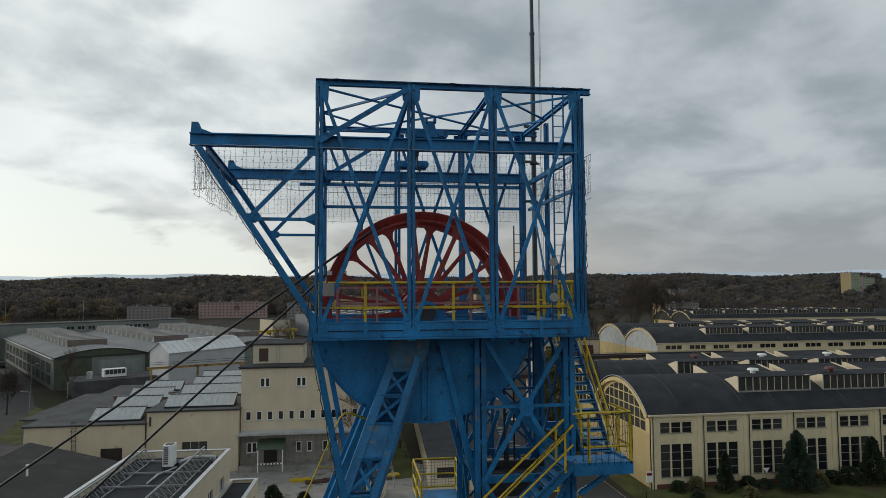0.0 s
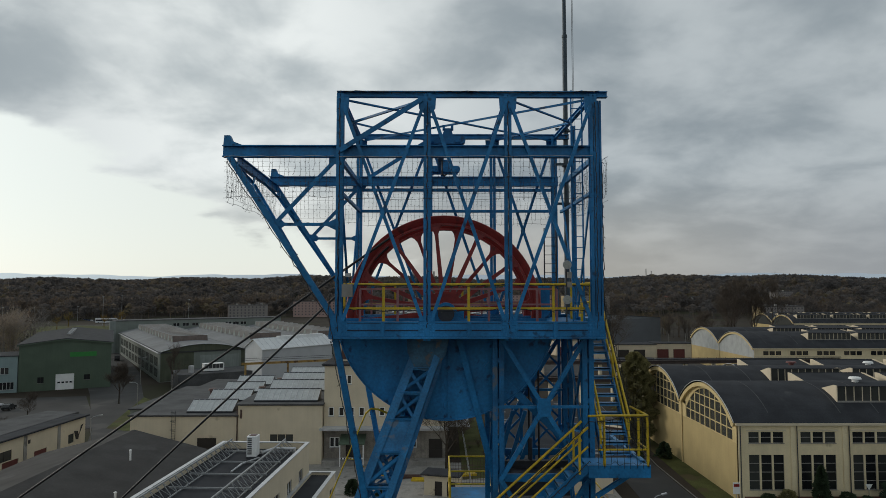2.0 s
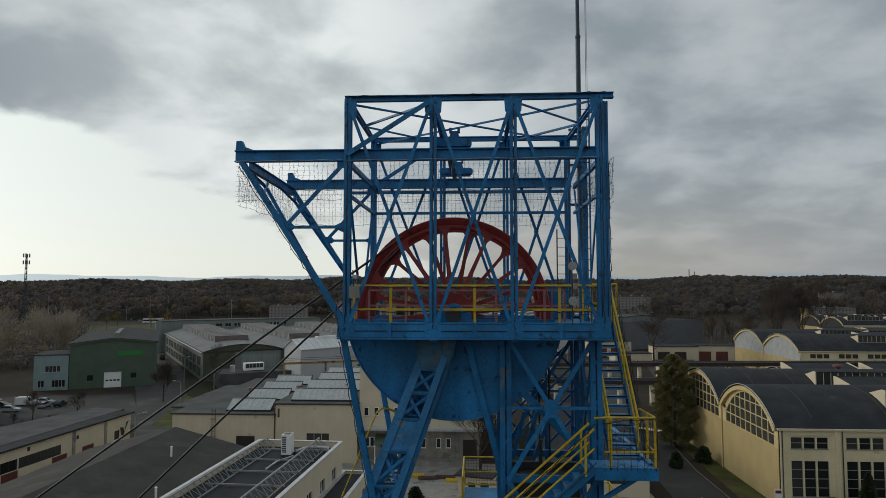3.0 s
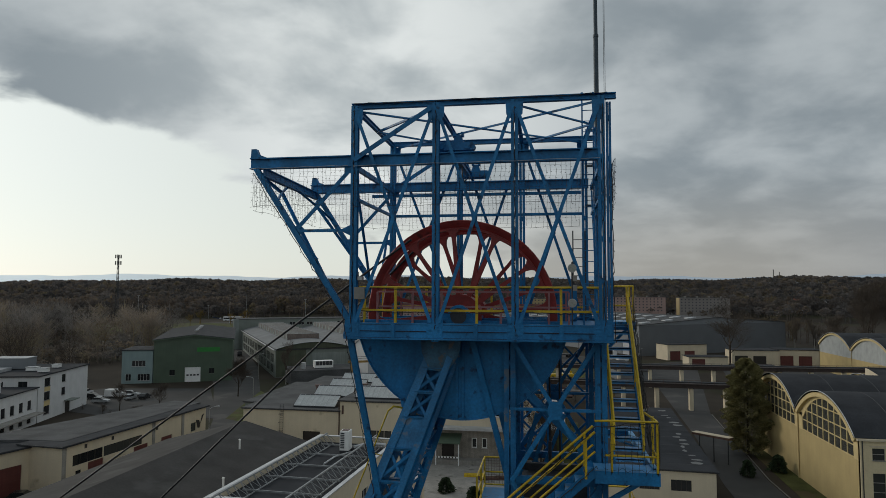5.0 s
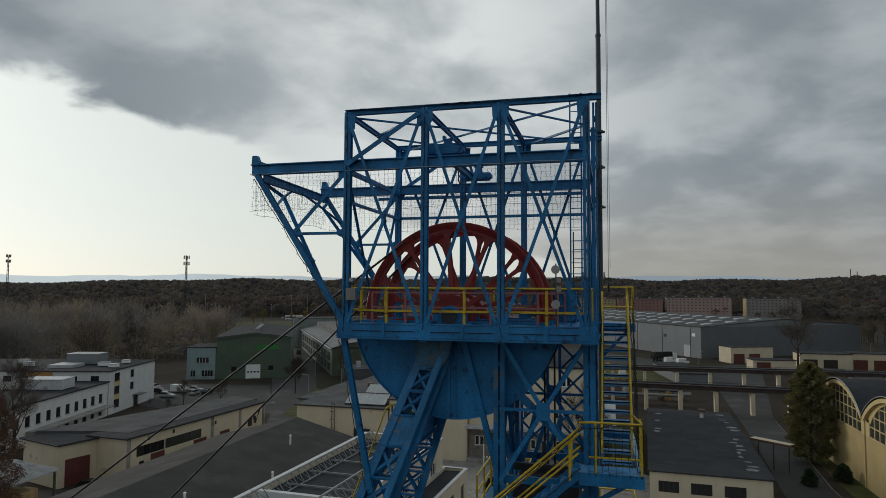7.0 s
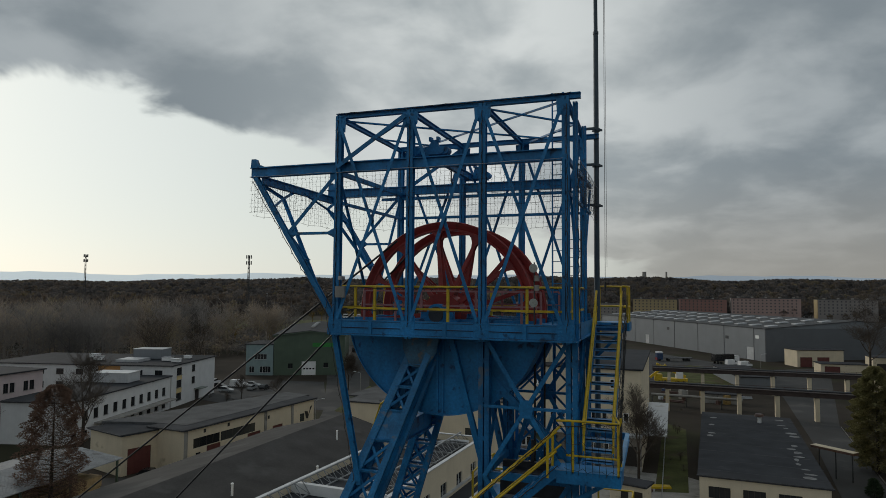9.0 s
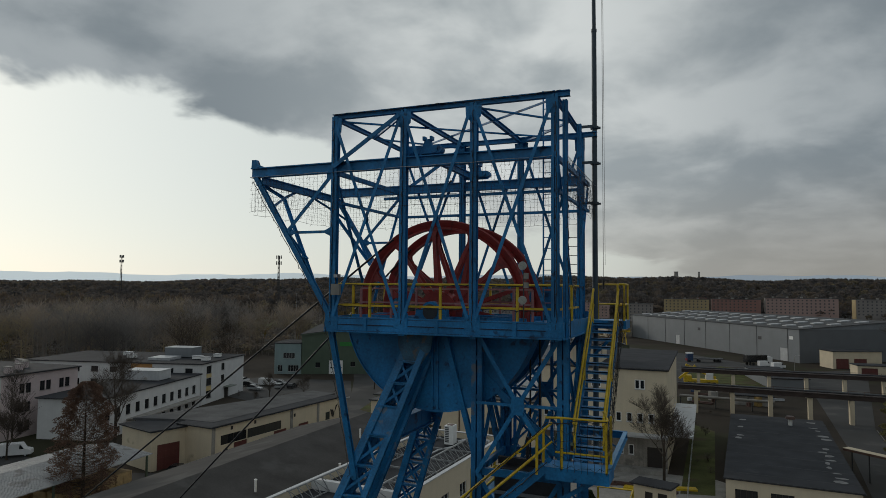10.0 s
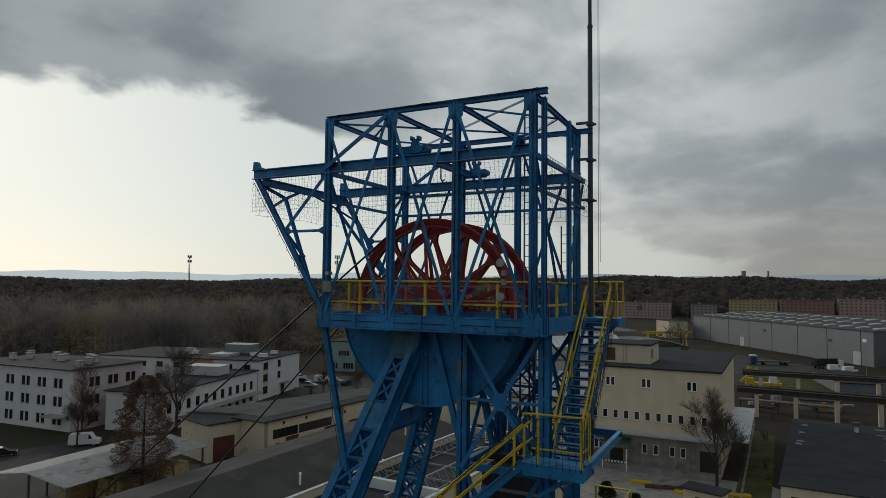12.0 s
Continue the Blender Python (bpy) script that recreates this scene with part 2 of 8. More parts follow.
PANE = glass("dark_window_glass", (0.016, 0.018, 0.02), 0.06)
OLDPANE = glass("dusty_window_glass", (0.045, 0.048, 0.045), 0.25)
MILKY = surface("milky_roof_glazing", (0.42, 0.44, 0.44), 0.35, vary=0.12, scale=0.8, grain=4, streak=0.15)


# ---- mesh tools ----
class M:
    """Collects the faces of one mesh."""

    def __init__(self):
        self.v, self.f, self.s, self.weld = [], [], [], False

    def face(self, pts, smooth=False):
        n = len(self.v)
        self.v += [tuple(p) for p in pts]
        self.f.append(tuple(range(n, n + len(pts))))
        self.s.append(smooth)
        return self

    def box(self, x0, x1, y0, y1, z0, z1):
        n = len(self.v)
        self.v += [(x, y, z) for z in (z0, z1) for x, y in ((x0, y0), (x1, y0), (x1, y1), (x0, y1))]
        self.f += [(n + a, n + b, n + c, n + d) for a, b, c, d in ((3, 2, 1, 0), (4, 5, 6, 7), (0, 1, 5, 4), (1, 2, 6, 5), (2, 3, 7, 6), (3, 0, 4, 7))]
        self.s += [False] * 6
        return self

    def sweep(self, prof, p, q, up=(0, 0, 1), smooth=False, prof2=None):
        """Extrude the 2D profile (across, up) from p to q."""
        p, q = Vector(p), Vector(q)
        d = (q - p).normalized()
        u = Vector(up)
        if abs(d.dot(u)) > 0.999:
            u = Vector((0, 1, 0)) if abs(d.y) < 0.9 else Vector((1, 0, 0))
        a = d.cross(u).normalized()
        u = a.cross(d).normalized()
        n, k = len(self.v), len(prof)
        for o, pr in ((p, prof), (q, prof2 or prof)):
            self.v += [tuple(o + a * s + u * t) for s, t in pr]
        for i in range(k):
            j = (i + 1) % k
            self.f.append((n + i, n + j, n + k + j, n + k + i))
            self.s.append(smooth)
        m = len(self.v)
        self.v += self.v[n:n + 2 * k]
        self.f += [tuple(m + i for i in reversed(range(k))), tuple(m + k + i for i in range(k))]
        self.s += [False, False]
        return self

    def beam(self, p, q, w, h, up=(0, 0, 1), kind="box", t=0.02):
        w2, h2 = w / 2, h / 2
        if kind == "I":
            c = t / 2
            prof = [(-w2, -h2), (w2, -h2), (w2, -h2 + t), (c, -h2 + t), (c, h2 - t), (w2, h2 - t), (w2, h2), (-w2, h2), (-w2, h2 - t), (-c, h2 - t), (-c, -h2 + t), (-w2, -h2 + t)]
        elif kind == "L":
            prof = [(-w2, -h2), (w2, -h2), (w2, -h2 + t), (-w2 + t, -h2 + t), (-w2 + t, h2), (-w2, h2)]
        elif kind == "C":
            prof = [(-w2, -h2), (w2, -h2), (w2, -h2 + t), (-w2 + t, -h2 + t), (-w2 + t, h2 - t), (w2, h2 - t), (w2, h2), (-w2, h2)]
        else:
            prof = [(-w2, -h2), (w2, -h2), (w2, h2), (-w2, h2)]
        return self.sweep(prof, p, q, up)

    def cyl(self, p, q, r0, r1=None, n=10):
        r1 = r0 if r1 is None else r1
        ring = [(math.cos(2 * math.pi * i / n), math.sin(2 * math.pi * i / n)) for i in range(n)]
        return self.sweep([(r0 * a, r0 * b) for a, b in ring], p, q, smooth=n > 5, prof2=[(r1 * a, r1 * b) for a, b in ring])

    def prism(self, pts, off):
        """Close the polygon pts, moved by off, into a solid."""
        k, n = len(pts), len(self.v)
        self.v += [tuple(p) for p in pts] + [tuple(Vector(p) + Vector(off)) for p in pts]
        self.f += [tuple(n + i for i in range(k)), tuple(n + k + i for i in reversed(range(k)))]
        self.f += [(n + i, n + k + i, n + k + (i + 1) % k, n + (i + 1) % k) for i in range(k)]
        self.s += [False] * (k + 2)
        return self

    def tube(self, pts, r, n=6):
        """One continuous tube along a line of points, mitred at the bends."""
        line = []
        for p in map(Vector, pts):
            if not line or (p - line[-1]).length > 1e-4:
                line.append(p)
        dirs = [(q - p).normalized() for p, q in zip(line, line[1:])]
        base, side = len(self.v), None
        for i, p in enumerate(line):
            d0, d1 = dirs[max(0, i - 1)], dirs[min(i, len(dirs) - 1)]
            t = (d0 + d1).normalized() if (d0 + d1).length > 1e-3 else d1
            if side is None:
                side = t.cross(Vector((0, 0, 1)) if abs(t.z) < 0.9 else Vector((1, 0, 0)))
            side = (side - t * side.dot(t)).normalized()
            up = t.cross(side)
            bend = (d1 - d0 - t * (d1 - d0).dot(t))
            k = min(1.6, 1 / max(0.4, d1.dot(t)))
            for j in range(n):
                w = 2 * math.pi * j / n
                o = (side * math.cos(w) + up * math.sin(w)) * r
                if bend.length > 1e-3:
                    u = bend.normalized()
                    o += u * o.dot(u) * (k - 1)
                self.v.append(tuple(p + o))
        for i in range(len(line) - 1):
            for j in range(n):
                c, e = base + i * n + j, base + i * n + (j + 1) % n
                self.f.append((c, e, e + n, c + n))
                self.s.append(True)
        self.f += [tuple(base + j for j in reversed(range(n))), tuple(base + (len(line) - 1) * n + j for j in range(n))]
        self.s += [False, False]
        return self

    def mesh(self, name, mat):
        me = bpy.data.meshes.new(name)
        me.from_pydata(self.v, [], self.f)
        me.polygons.foreach_set("use_smooth", self.s)
        me.materials.append(mat)
        bm = bmesh.new()
        bm.from_mesh(me)
        if self.weld:
            bmesh.ops.remove_doubles(bm, verts=bm.verts, dist=0.001)
        if len(bm.faces) < 3000:
            bmesh.ops.recalc_face_normals(bm, faces=bm.faces)
        bm.to_mesh(me)
        bm.free()
        return me


def part(name, m, mat, parent, label=""):
    ob = new(name, m.mesh(name, mat))
    ob.parent = parent
    return tagged(ob, label)


def thing(name, label, category, at=(0, 0, 0), yaw=0.0, group="", kind=""):
    ob = new(name)
    ob.empty_display_size = 0.2
    ob.matrix_basis = pose(*at, 0, 0, yaw)
    return tagged(ob, label, category, group, kind)


def solid(name, m, mat, label, category, at=(0, 0, 0), yaw=0.0, group="", kind=""):
    ob = new(name, m.mesh(name, mat))
    ob.matrix_basis = pose(*at, 0, 0, yaw)
    return tagged(ob, label, category, group, kind)


# ---- ground ----
def lift(x, y):
    """Height of the land: flat near the works, rising gently to wooded hills."""
    r = math.hypot(x, y)
    az = math.degrees(math.atan2(-x, y))
    k = min(1.0, max(0.0, (r - 660) / 620))
    k = k * k * (3 - 2 * k)
    q = min(1.0, max(0.0, (az - 18) / 30))
    low = 1 - 0.36 * q * q * (3 - 2 * q)
    return low * (k * (37 + 3 * math.sin(az * 0.21) + 2 * math.sin(az * 0.63 + 1)) + max(0.0, r - 1200) * 0.012)


g = M()
RAD = [0, 60, 120, 250, 400, 500, 600, 700, 800, 900, 1000, 1150, 1300, 1500, 1800, 2300, 3000, 3800, 4700]
NA = 120
for r in RAD:
    for i in range(NA):
        a = 2 * math.pi * i / NA
        g.v.append((-r * math.sin(a), r * math.cos(a), lift(-r * math.sin(a), r * math.cos(a))))
for j in range(len(RAD) - 1):
    for i in range(NA):
        a, b = j * NA + i, j * NA + (i + 1) % NA
        g.f.append((a, a + NA, b + NA, b) if j else (a, a + NA, b + NA))
        g.s.append(True)
# Distant hills: air haze is put into their colour and glow.
HILL = surface("hill_haze_glow", (0.30, 0.35, 0.40), 1.0, vary=0.12, scale=0.002, grain=0.01, bump=0, spec=0.0)
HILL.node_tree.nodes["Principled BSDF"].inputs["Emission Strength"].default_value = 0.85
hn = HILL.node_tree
# The haze glow pales towards the left.
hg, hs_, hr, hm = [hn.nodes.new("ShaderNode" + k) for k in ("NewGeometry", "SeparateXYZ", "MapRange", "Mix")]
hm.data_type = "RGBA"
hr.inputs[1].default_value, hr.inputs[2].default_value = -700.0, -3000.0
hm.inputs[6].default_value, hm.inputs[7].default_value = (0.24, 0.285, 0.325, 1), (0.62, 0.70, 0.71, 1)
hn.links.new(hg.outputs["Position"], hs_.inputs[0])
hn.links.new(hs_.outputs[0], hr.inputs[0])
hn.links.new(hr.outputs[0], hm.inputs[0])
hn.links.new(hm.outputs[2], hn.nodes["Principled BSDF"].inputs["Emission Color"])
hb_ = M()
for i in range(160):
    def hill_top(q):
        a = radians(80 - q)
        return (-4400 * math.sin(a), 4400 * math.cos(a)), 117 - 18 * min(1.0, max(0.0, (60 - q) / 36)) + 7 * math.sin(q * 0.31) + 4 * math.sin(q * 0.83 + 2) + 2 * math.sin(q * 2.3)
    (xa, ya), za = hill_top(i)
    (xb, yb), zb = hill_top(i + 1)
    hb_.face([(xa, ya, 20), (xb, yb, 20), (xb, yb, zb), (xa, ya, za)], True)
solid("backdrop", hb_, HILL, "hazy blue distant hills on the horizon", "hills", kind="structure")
solid("ground", g, GROUND, "bare brown winter earth and dead grass", "ground", kind="structure")


# ---- headframe ----
FY, RY = 17.1, 22.0
XC = (-1.0, 1.335, 3.505, 5.80)
DECK, TOP, RAILZ = 29.12, 35.31, 33.75
tower = thing("headframe_tower", "blue painted riveted steel mine headframe with weathered rusty patches", "mine tower", (2.4, 19.5, 0))
tower_off = Vector((2.4, 19.5, 0))


def tp(name, m, label="", mat=None, parent=None):
    """A part of the headframe, given in world coordinates."""
    m.v = [tuple(Vector(p) - tower_off) for p in m.v]
    return part(name, m, mat or BLUE, parent or tower, label)


def column(x, y, z0, z1, w=0.19, d=0.2):
    """Two angle pairs with an open slot between, laced by batten plates."""
    m = M()
    f = w * 0.43
    for sx in (-1, 1):
        xa, xb = sorted((x + sx * w / 2, x + sx * (w / 2 - f)))
        xw = x + sx * (w / 2 - f + 0.012)
        for sy in (-1, 1):
            ya, yb = sorted((y + sy * d / 2, y + sy * (d / 2 - 0.018)))
            m.box(xa, xb, ya, yb, z0, z1)
        m.box(xw - 0.01, xw + 0.01, y - d / 2 + 0.018, y + d / 2 - 0.018, z0, z1)
    z = z0 + 0.5
    while z < z1 - 0.3:
        for sy in (-1, 1):
            ya, yb = sorted((y + sy * (d / 2 - 0.03), y + sy * (d / 2 - 0.019)))
            m.box(x - w / 2 + 0.02, x + w / 2 - 0.02, ya, yb, z, z + 0.14)
        z += 1.1
    return m


def brace(p, q, w=0.092, d=0.07, face=(0, 1, 0)):
    """A brace of one angle and one flat bar; face is the normal of its panel."""
    m = M()
    return m.beam(p, q, w, d, up=face, kind="L", t=0.025)


def gusset(pts, y, t=0.03):
    return M().prism([(x, y, z) for x, z in pts], (0, t, 0))


for y, back in ((FY, False), (RY, True)):
    s = 1 if back else -1
    xs = (-1.08, 1.335, 3.505, 5.62) if back else XC
    for x in xs:
        tp("column", column(x, y, 28.7, TOP))
    if not back:
        tp("column", column(6.02, 17.36, 28.7, TOP - 0.1, 0.13, 0.14))
    tp("top_beam", M().beam((-1.1, y, TOP), (6.2 if not back else 6.15, y, TOP), 0.16, 0.16, kind="I", t=0.02))
    tp("crane_beam", M().beam((-4.15, y + s * -0.02, RAILZ), (5.75, y + s * -0.02, RAILZ), 0.2, 0.32, kind="I", t=0.03), "heavy blue crane beam")
    tp("end_stop", M().prism([(-4.12, y - 0.08, RAILZ + 0.16), (-3.62, y - 0.08, RAILZ + 0.16), (-3.72, y - 0.08, RAILZ + 0.2), (-3.88, y - 0.08, RAILZ + 0.26), (-3.95, y - 0.08, RAILZ + 0.42), (-4.1, y - 0.08, RAILZ + 0.42)], (0, 0.16, 0)))
    yo = y + s * 0.115
    for i in range(3):
        a, b = xs[i], xs[i + 1]
        tp("brace", brace((a + 0.1, yo, 34.95), (b - 0.12, yo, 29.22)))
        tp("brace", brace((b - 0.1, yo + s * 0.075, 34.95), (a + 0.12, yo + s * 0.075, 29.22)))
        c = (a + b) / 2
        tp("gusset_plate", gusset([(c - 0.06, 32.0), (c + 0.06, 32.0), (c + 0.08, 32.08), (c + 0.06, 32.17), (c - 0.06, 32.17), (c - 0.08, 32.08)], yo + s * 0.04))
    for x in xs:
        tp("gusset_plate", gusset([(x - 0.24, 35.22), (x + 0.24, 35.22), (x + 0.22, 34.9), (x + 0.1, 34.78), (x - 0.1, 34.78), (x - 0.22, 34.9)] if abs(x - xs[0]) > 0.1 and x < 5 else [(x - 0.1, 35.22), (x + 0.24, 35.22), (x + 0.22, 34.8), (x - 0.1, 34.8)] if x < 0 else [(x - 0.24, 35.22), (x + 0.1, 35.22), (x + 0.1, 34.8), (x - 0.22, 34.8)], yo - s * 0.02))
        tp("gusset_plate", gusset([(x - 0.26, 28.8), (x + 0.26, 28.8), (x + 0.2, 29.35), (x - 0.2, 29.35)], yo - s * 0.02))
    # cantilever arm: raking strut, tie and knee
    tp("brace", brace((1.2, yo, 35.15), (-1.0, yo, 33.75), 0.13, 0.09))
    tp("brace", brace((-1.02, y, 33.62), (-2.7, y, 31.82), 0.11, 0.08))
    tp("strut", M().beam((-3.98, y, 33.62), (-1.08, y, 29.2), 0.15, 0.14, up=(0, 1, 0), kind="C", t=0.025))
    tp("brace", M().beam((-2.66, y, 31.78), (-1.05, y, 31.78), 0.09, 0.08))
    tp("gusset_plate", gusset([(-2.8, 31.7), (-2.55, 31.68), (-2.42, 31.78), (-2.55, 31.9), (-2.75, 31.92)], y - 0.02))
    tp("gusset_plate", gusset([(-1.35, 31.74), (-1.05, 31.6), (-1.05, 31.96), (-1.35, 31.82)], y - 0.02))
    tp("gusset_plate", gusset([(-1.3, 33.64), (-0.8, 33.64), (-0.95, 33.4), (-1.3, 33.4)], y - 0.02))

tp("brace", M().beam((-1.85, RY, 33.45), (5.5, RY, 33.45), 0.09, 0.1))
tp("brace", M().beam((-1.1, RY, 32.72), (5.6, RY, 32.72), 0.09, 0.09))
tp("end_beam", M().beam((-3.75, FY, 33.5), (-3.95, RY, 33.5), 0.14, 0.26, kind="I", t=0.025))
# portal bracing in the raking plane of the two struts, open in the middle for the ropes
for f in (lambda y: y, lambda y: FY + RY - y):
    knee = (-3.6, f(18.1), 33.04)
    for a, b, w in (((-3.84, f(17.12), 33.41), knee, 0.1), ((-3.33, f(17.16), 32.63), knee, 0.085), (knee, (-3.93, f(19.5), 33.54), 0.085), (knee, (-1.68, f(17.14), 30.1), 0.13), ((-2.83, f(17.16), 31.86), (-2.24, f(17.5), 30.97), 0.075), ((-2.24, f(17.13), 30.97), (-2.22, f(17.55), 30.95), 0.09)):
        tp("portal_brace", M().beam(a, b, w, 0.08, up=(0.83, 0, 0.55), kind="L", t=0.02))
# roof plane
for x0, x1 in ((-1.0, -1.08), (1.335, 1.335), (3.505, 3.505), (5.8, 5.65)):
    tp("roof_beam", M().beam((x0, FY, TOP - 0.05), (x1, RY, TOP - 0.05), 0.12, 0.14, kind="I", t=0.02))
MIDY = (FY + RY) / 2
for a, b, w in (((-0.95, FY), (5.55, RY), 0.08), ((1.3, FY), (-1.0, MIDY), 0.07), ((-1.0, MIDY), (1.3, RY), 0.07), ((3.55, FY), (5.72, MIDY), 0.07), ((5.72, MIDY), (3.55, RY), 0.07), ((5.7, FY), (-0.9, RY), 0.028)):
    tp("roof_brace", brace((*a, TOP - 0.13), (*b, TOP - 0.13), w, 0.06, (0, 0, 1)))
# end panels
for x in (-1.04, 5.85):
    for z0, z1 in ((29.2, 33.5),):
        tp("brace", brace((x, FY + 0.1, z1), (x, MIDY, z0), 0.09, 0.06, (1, 0, 0)))
        tp("brace", brace((x, RY - 0.1, z1), (x, MIDY, z0), 0.09, 0.06, (1, 0, 0)))
    tp("brace", M().beam((x, FY, 32.7), (x, RY, 32.7), 0.08, 0.09))
    tp("brace", M().beam((x, FY, 33.6), (x, RY, 33.6), 0.1, 0.14))
tp("column", column(5.9, 20.1, 28.8, TOP - 0.1, 0.13, 0.13))

# deck
for y, s in ((17.0, -1), (22.08, 1)):
    tp("fascia", M().box(-1.18, 6.0, y - 0.012, y + 0.012, 28.76, 29.2).box(-1.18, 6.0, min(y, y - s * 0.1), max(y, y - s * 0.1), 29.16, 29.2).box(-1.18, 6.0, min(y, y + s * 0.07), max(y, y + s * 0.07), 28.75, 28.79).box(-1.18, 6.0, min(y, y + s * 0.03), max(y, y + s * 0.03), 28.985, 29.0), "blue riveted deck girder with rust lines")
for x, s in ((-1.18, -1), (6.0, 1)):
    tp("fascia", M().box(x - 0.012, x + 0.012, 17.0, 22.08, 28.76, 29.2).box(min(x, x + s * 0.07), max(x, x + s * 0.07), 17.0, 22.08, 28.75, 28.79))
for x0, x1, y0, y1 in ((-1.16, 5.98, 17.02, 18.15), (-1.16, 5.98, 21.0, 22.06), (-1.16, 5.98, 19.15, 20.05), (4.75, 5.98, 18.15, 19.15), (4.75, 5.98, 20.05, 21.0)):
    tp("deck_plate", M().box(x0, x1, y0, y1, DECK - 0.05, DECK - 0.02))

# sheave casings below the deck
WX, WZ = 1.85, 29.49
for y0 in (18.38, 20.1):
    m = M()
    pts = [(WX + 3.12 * math.cos(a), WZ - 3.12 * math.sin(a)) for a in [radians(13 + 154 * i / 36) for i in range(37)]]
    for y, t in ((y0, 0.02), (y0 + 0.85, 0.02)):
        m.prism([(x, y, z) for x, z in pts], (0, t, 0))
    for (xa, za), (xb, zb) in zip(pts, pts[1:]):
        m.face([(xa, y0, za), (xb, y0, zb), (xb, y0 + 0.87, zb), (xa, y0 + 0.87, za)], True)
    c = tp("sheave_casing", m, "blue half-round plate casing hung under the deck")
    for x in (WX - 0.12, WX + 0.05):
        tp("stiffener", M().box(x, x + 0.06, y0 - 0.05, y0, WZ - 3.05, 28.76), "")
    edge_ = M()
    edge_.weld = True
    for (xa, za), (xb, zb) in zip(pts, pts[1:]):
        edge_.beam((xa, y0 - 0.02, za), (xb, y0 - 0.02, zb), 0.03, 0.06, up=(0, 1, 0))
    tp("rim_angle", edge_)


WORN = surface("peeling_blue_paint", (0.05, 0.16, 0.27), 0.6, vary=0.3, scale=3.0, grain=20, stain=(0.17, 0.17, 0.165), stain_at=0.54, stain_scale=4.0, streak=0.4)


SCUFF = surface("scuffed_blue_paint", (0.022, 0.195, 0.43), 0.45, spec=0.4, vary=0.3, scale=1.6, grain=18, stain=(0.15, 0.21, 0.27), stain_at=0.59, stain_scale=3.5, streak=0.25)
WORNCOL = surface("patchy_blue_paint", (0.016, 0.17, 0.40), 0.5, spec=0.35, vary=0.3, scale=1.4, grain=16, stain=(0.16, 0.19, 0.21), stain_at=0.56, stain_scale=2.2, streak=0.3)


# lattice legs
def lattice_leg(y_sign):
    mid = 19.55

    def at(e, z):
        x28, y28, x10, y10 = e
        k = (28 - z) / 18
        x, y = x28 + (x10 - x28) * k, y28 + (y10 - y28) * k
        return Vector((x, y if y_sign < 0 else 2 * mid - y, z))
    left, right = (0.86, 18.14, -6.2, 13.9), (1.53, 18.0, -4.85, 14.6)
    inward = Vector((0.13, 0.4 if y_sign < 0 else -0.4, -0.03))
    for e, w, dx in ((left, 0.23, 0.03), (right, 0.18, 0.0)):
        for o in (Vector((dx, 0, 0)), inward + Vector((dx, 0, 0))):
            tp("leg_chord", M().beam(at(e, 28.8) + o, at(e, 0) + o, w, 0.15, up=(0, 1, 0), kind="C", t=0.03), mat=SCUFF)
    for e in (left, right):
        tp("web_plate", M().prism([at(e, 28.8) + inward * 0.08, at(e, 28.8) + inward * 0.92, at(e, 0) + inward * 0.92, at(e, 0) + inward * 0.08], (0.015, 0, 0)))
    levels = [27.85, 27.2, 26.5, 25.66]
    while levels[-1] > 1.2:
        levels.append(levels[-1] - 0.87)
    for z, zn in zip(levels, levels[1:]):
        for o in (Vector((0, 0, 0)), inward):
            a, b, c, d = at(left, z) + o, at(right, z) + o, at(left, zn) + o, at(right, zn) + o
            if z == 26.5:
                tp("leg_plate", M().prism([a, b, d, c], (0, 0.02, 0)), mat=SCUFF)
            else:
                tp("lacing_bar", M().beam(a, d, 0.08, 0.03, up=(0, 1, 0)))
                tp("lacing_bar", M().beam(b, c, 0.08, 0.03, up=(0, 1, 0)))
            tp("batten", M().beam(a, b, 0.09, 0.05, up=(0, 1, 0)).beam(a + Vector((0, -0.03, 0.03)), b + Vector((0, -0.03, 0.03)), 0.11, 0.016), mat=SCUFF)
    if y_sign < 0:
        tp("gusset_plate", M().prism([(0.75, 17.95, 28.75), (1.95, 17.95, 28.75), (1.85, 17.98, 28.25), (1.5, 17.96, 27.72), (0.98, 17.99, 27.88), (0.78, 18.0, 28.3)], (0, 0.03, 0)), "large worn gusset plate with peeling paint", WORN)


lattice_leg(-1)
lattice_leg(1)
# cross ties between the two raking legs
for z, k in ((25.75, 0.125), (19.5, 0.472), (13.0, 0.833)):
    x0, y0 = 1.2 - 6.72 * k, 18.07 - 3.82 * k
    tp("cross_tie", M().beam((x0 + 0.2, y0 + 0.4, z), (x0 + 0.2, 38.7 - y0, z), 0.3, 0.6, kind="I", t=0.03))
    for q in (lambda y: y, lambda y: 39.1 - y):
        tp("gusset_plate", M().prism([(x0 + 0.2, q(y0 + 0.4), z + 0.62), (x0 + 0.2, q(y0 + 1.25), z + 0.28), (x0 + 0.2, q(y0 + 1.25), z - 0.28), (x0 - 0.1, q(y0 + 0.3), z - 0.85)], (0.025, 0, 0)))
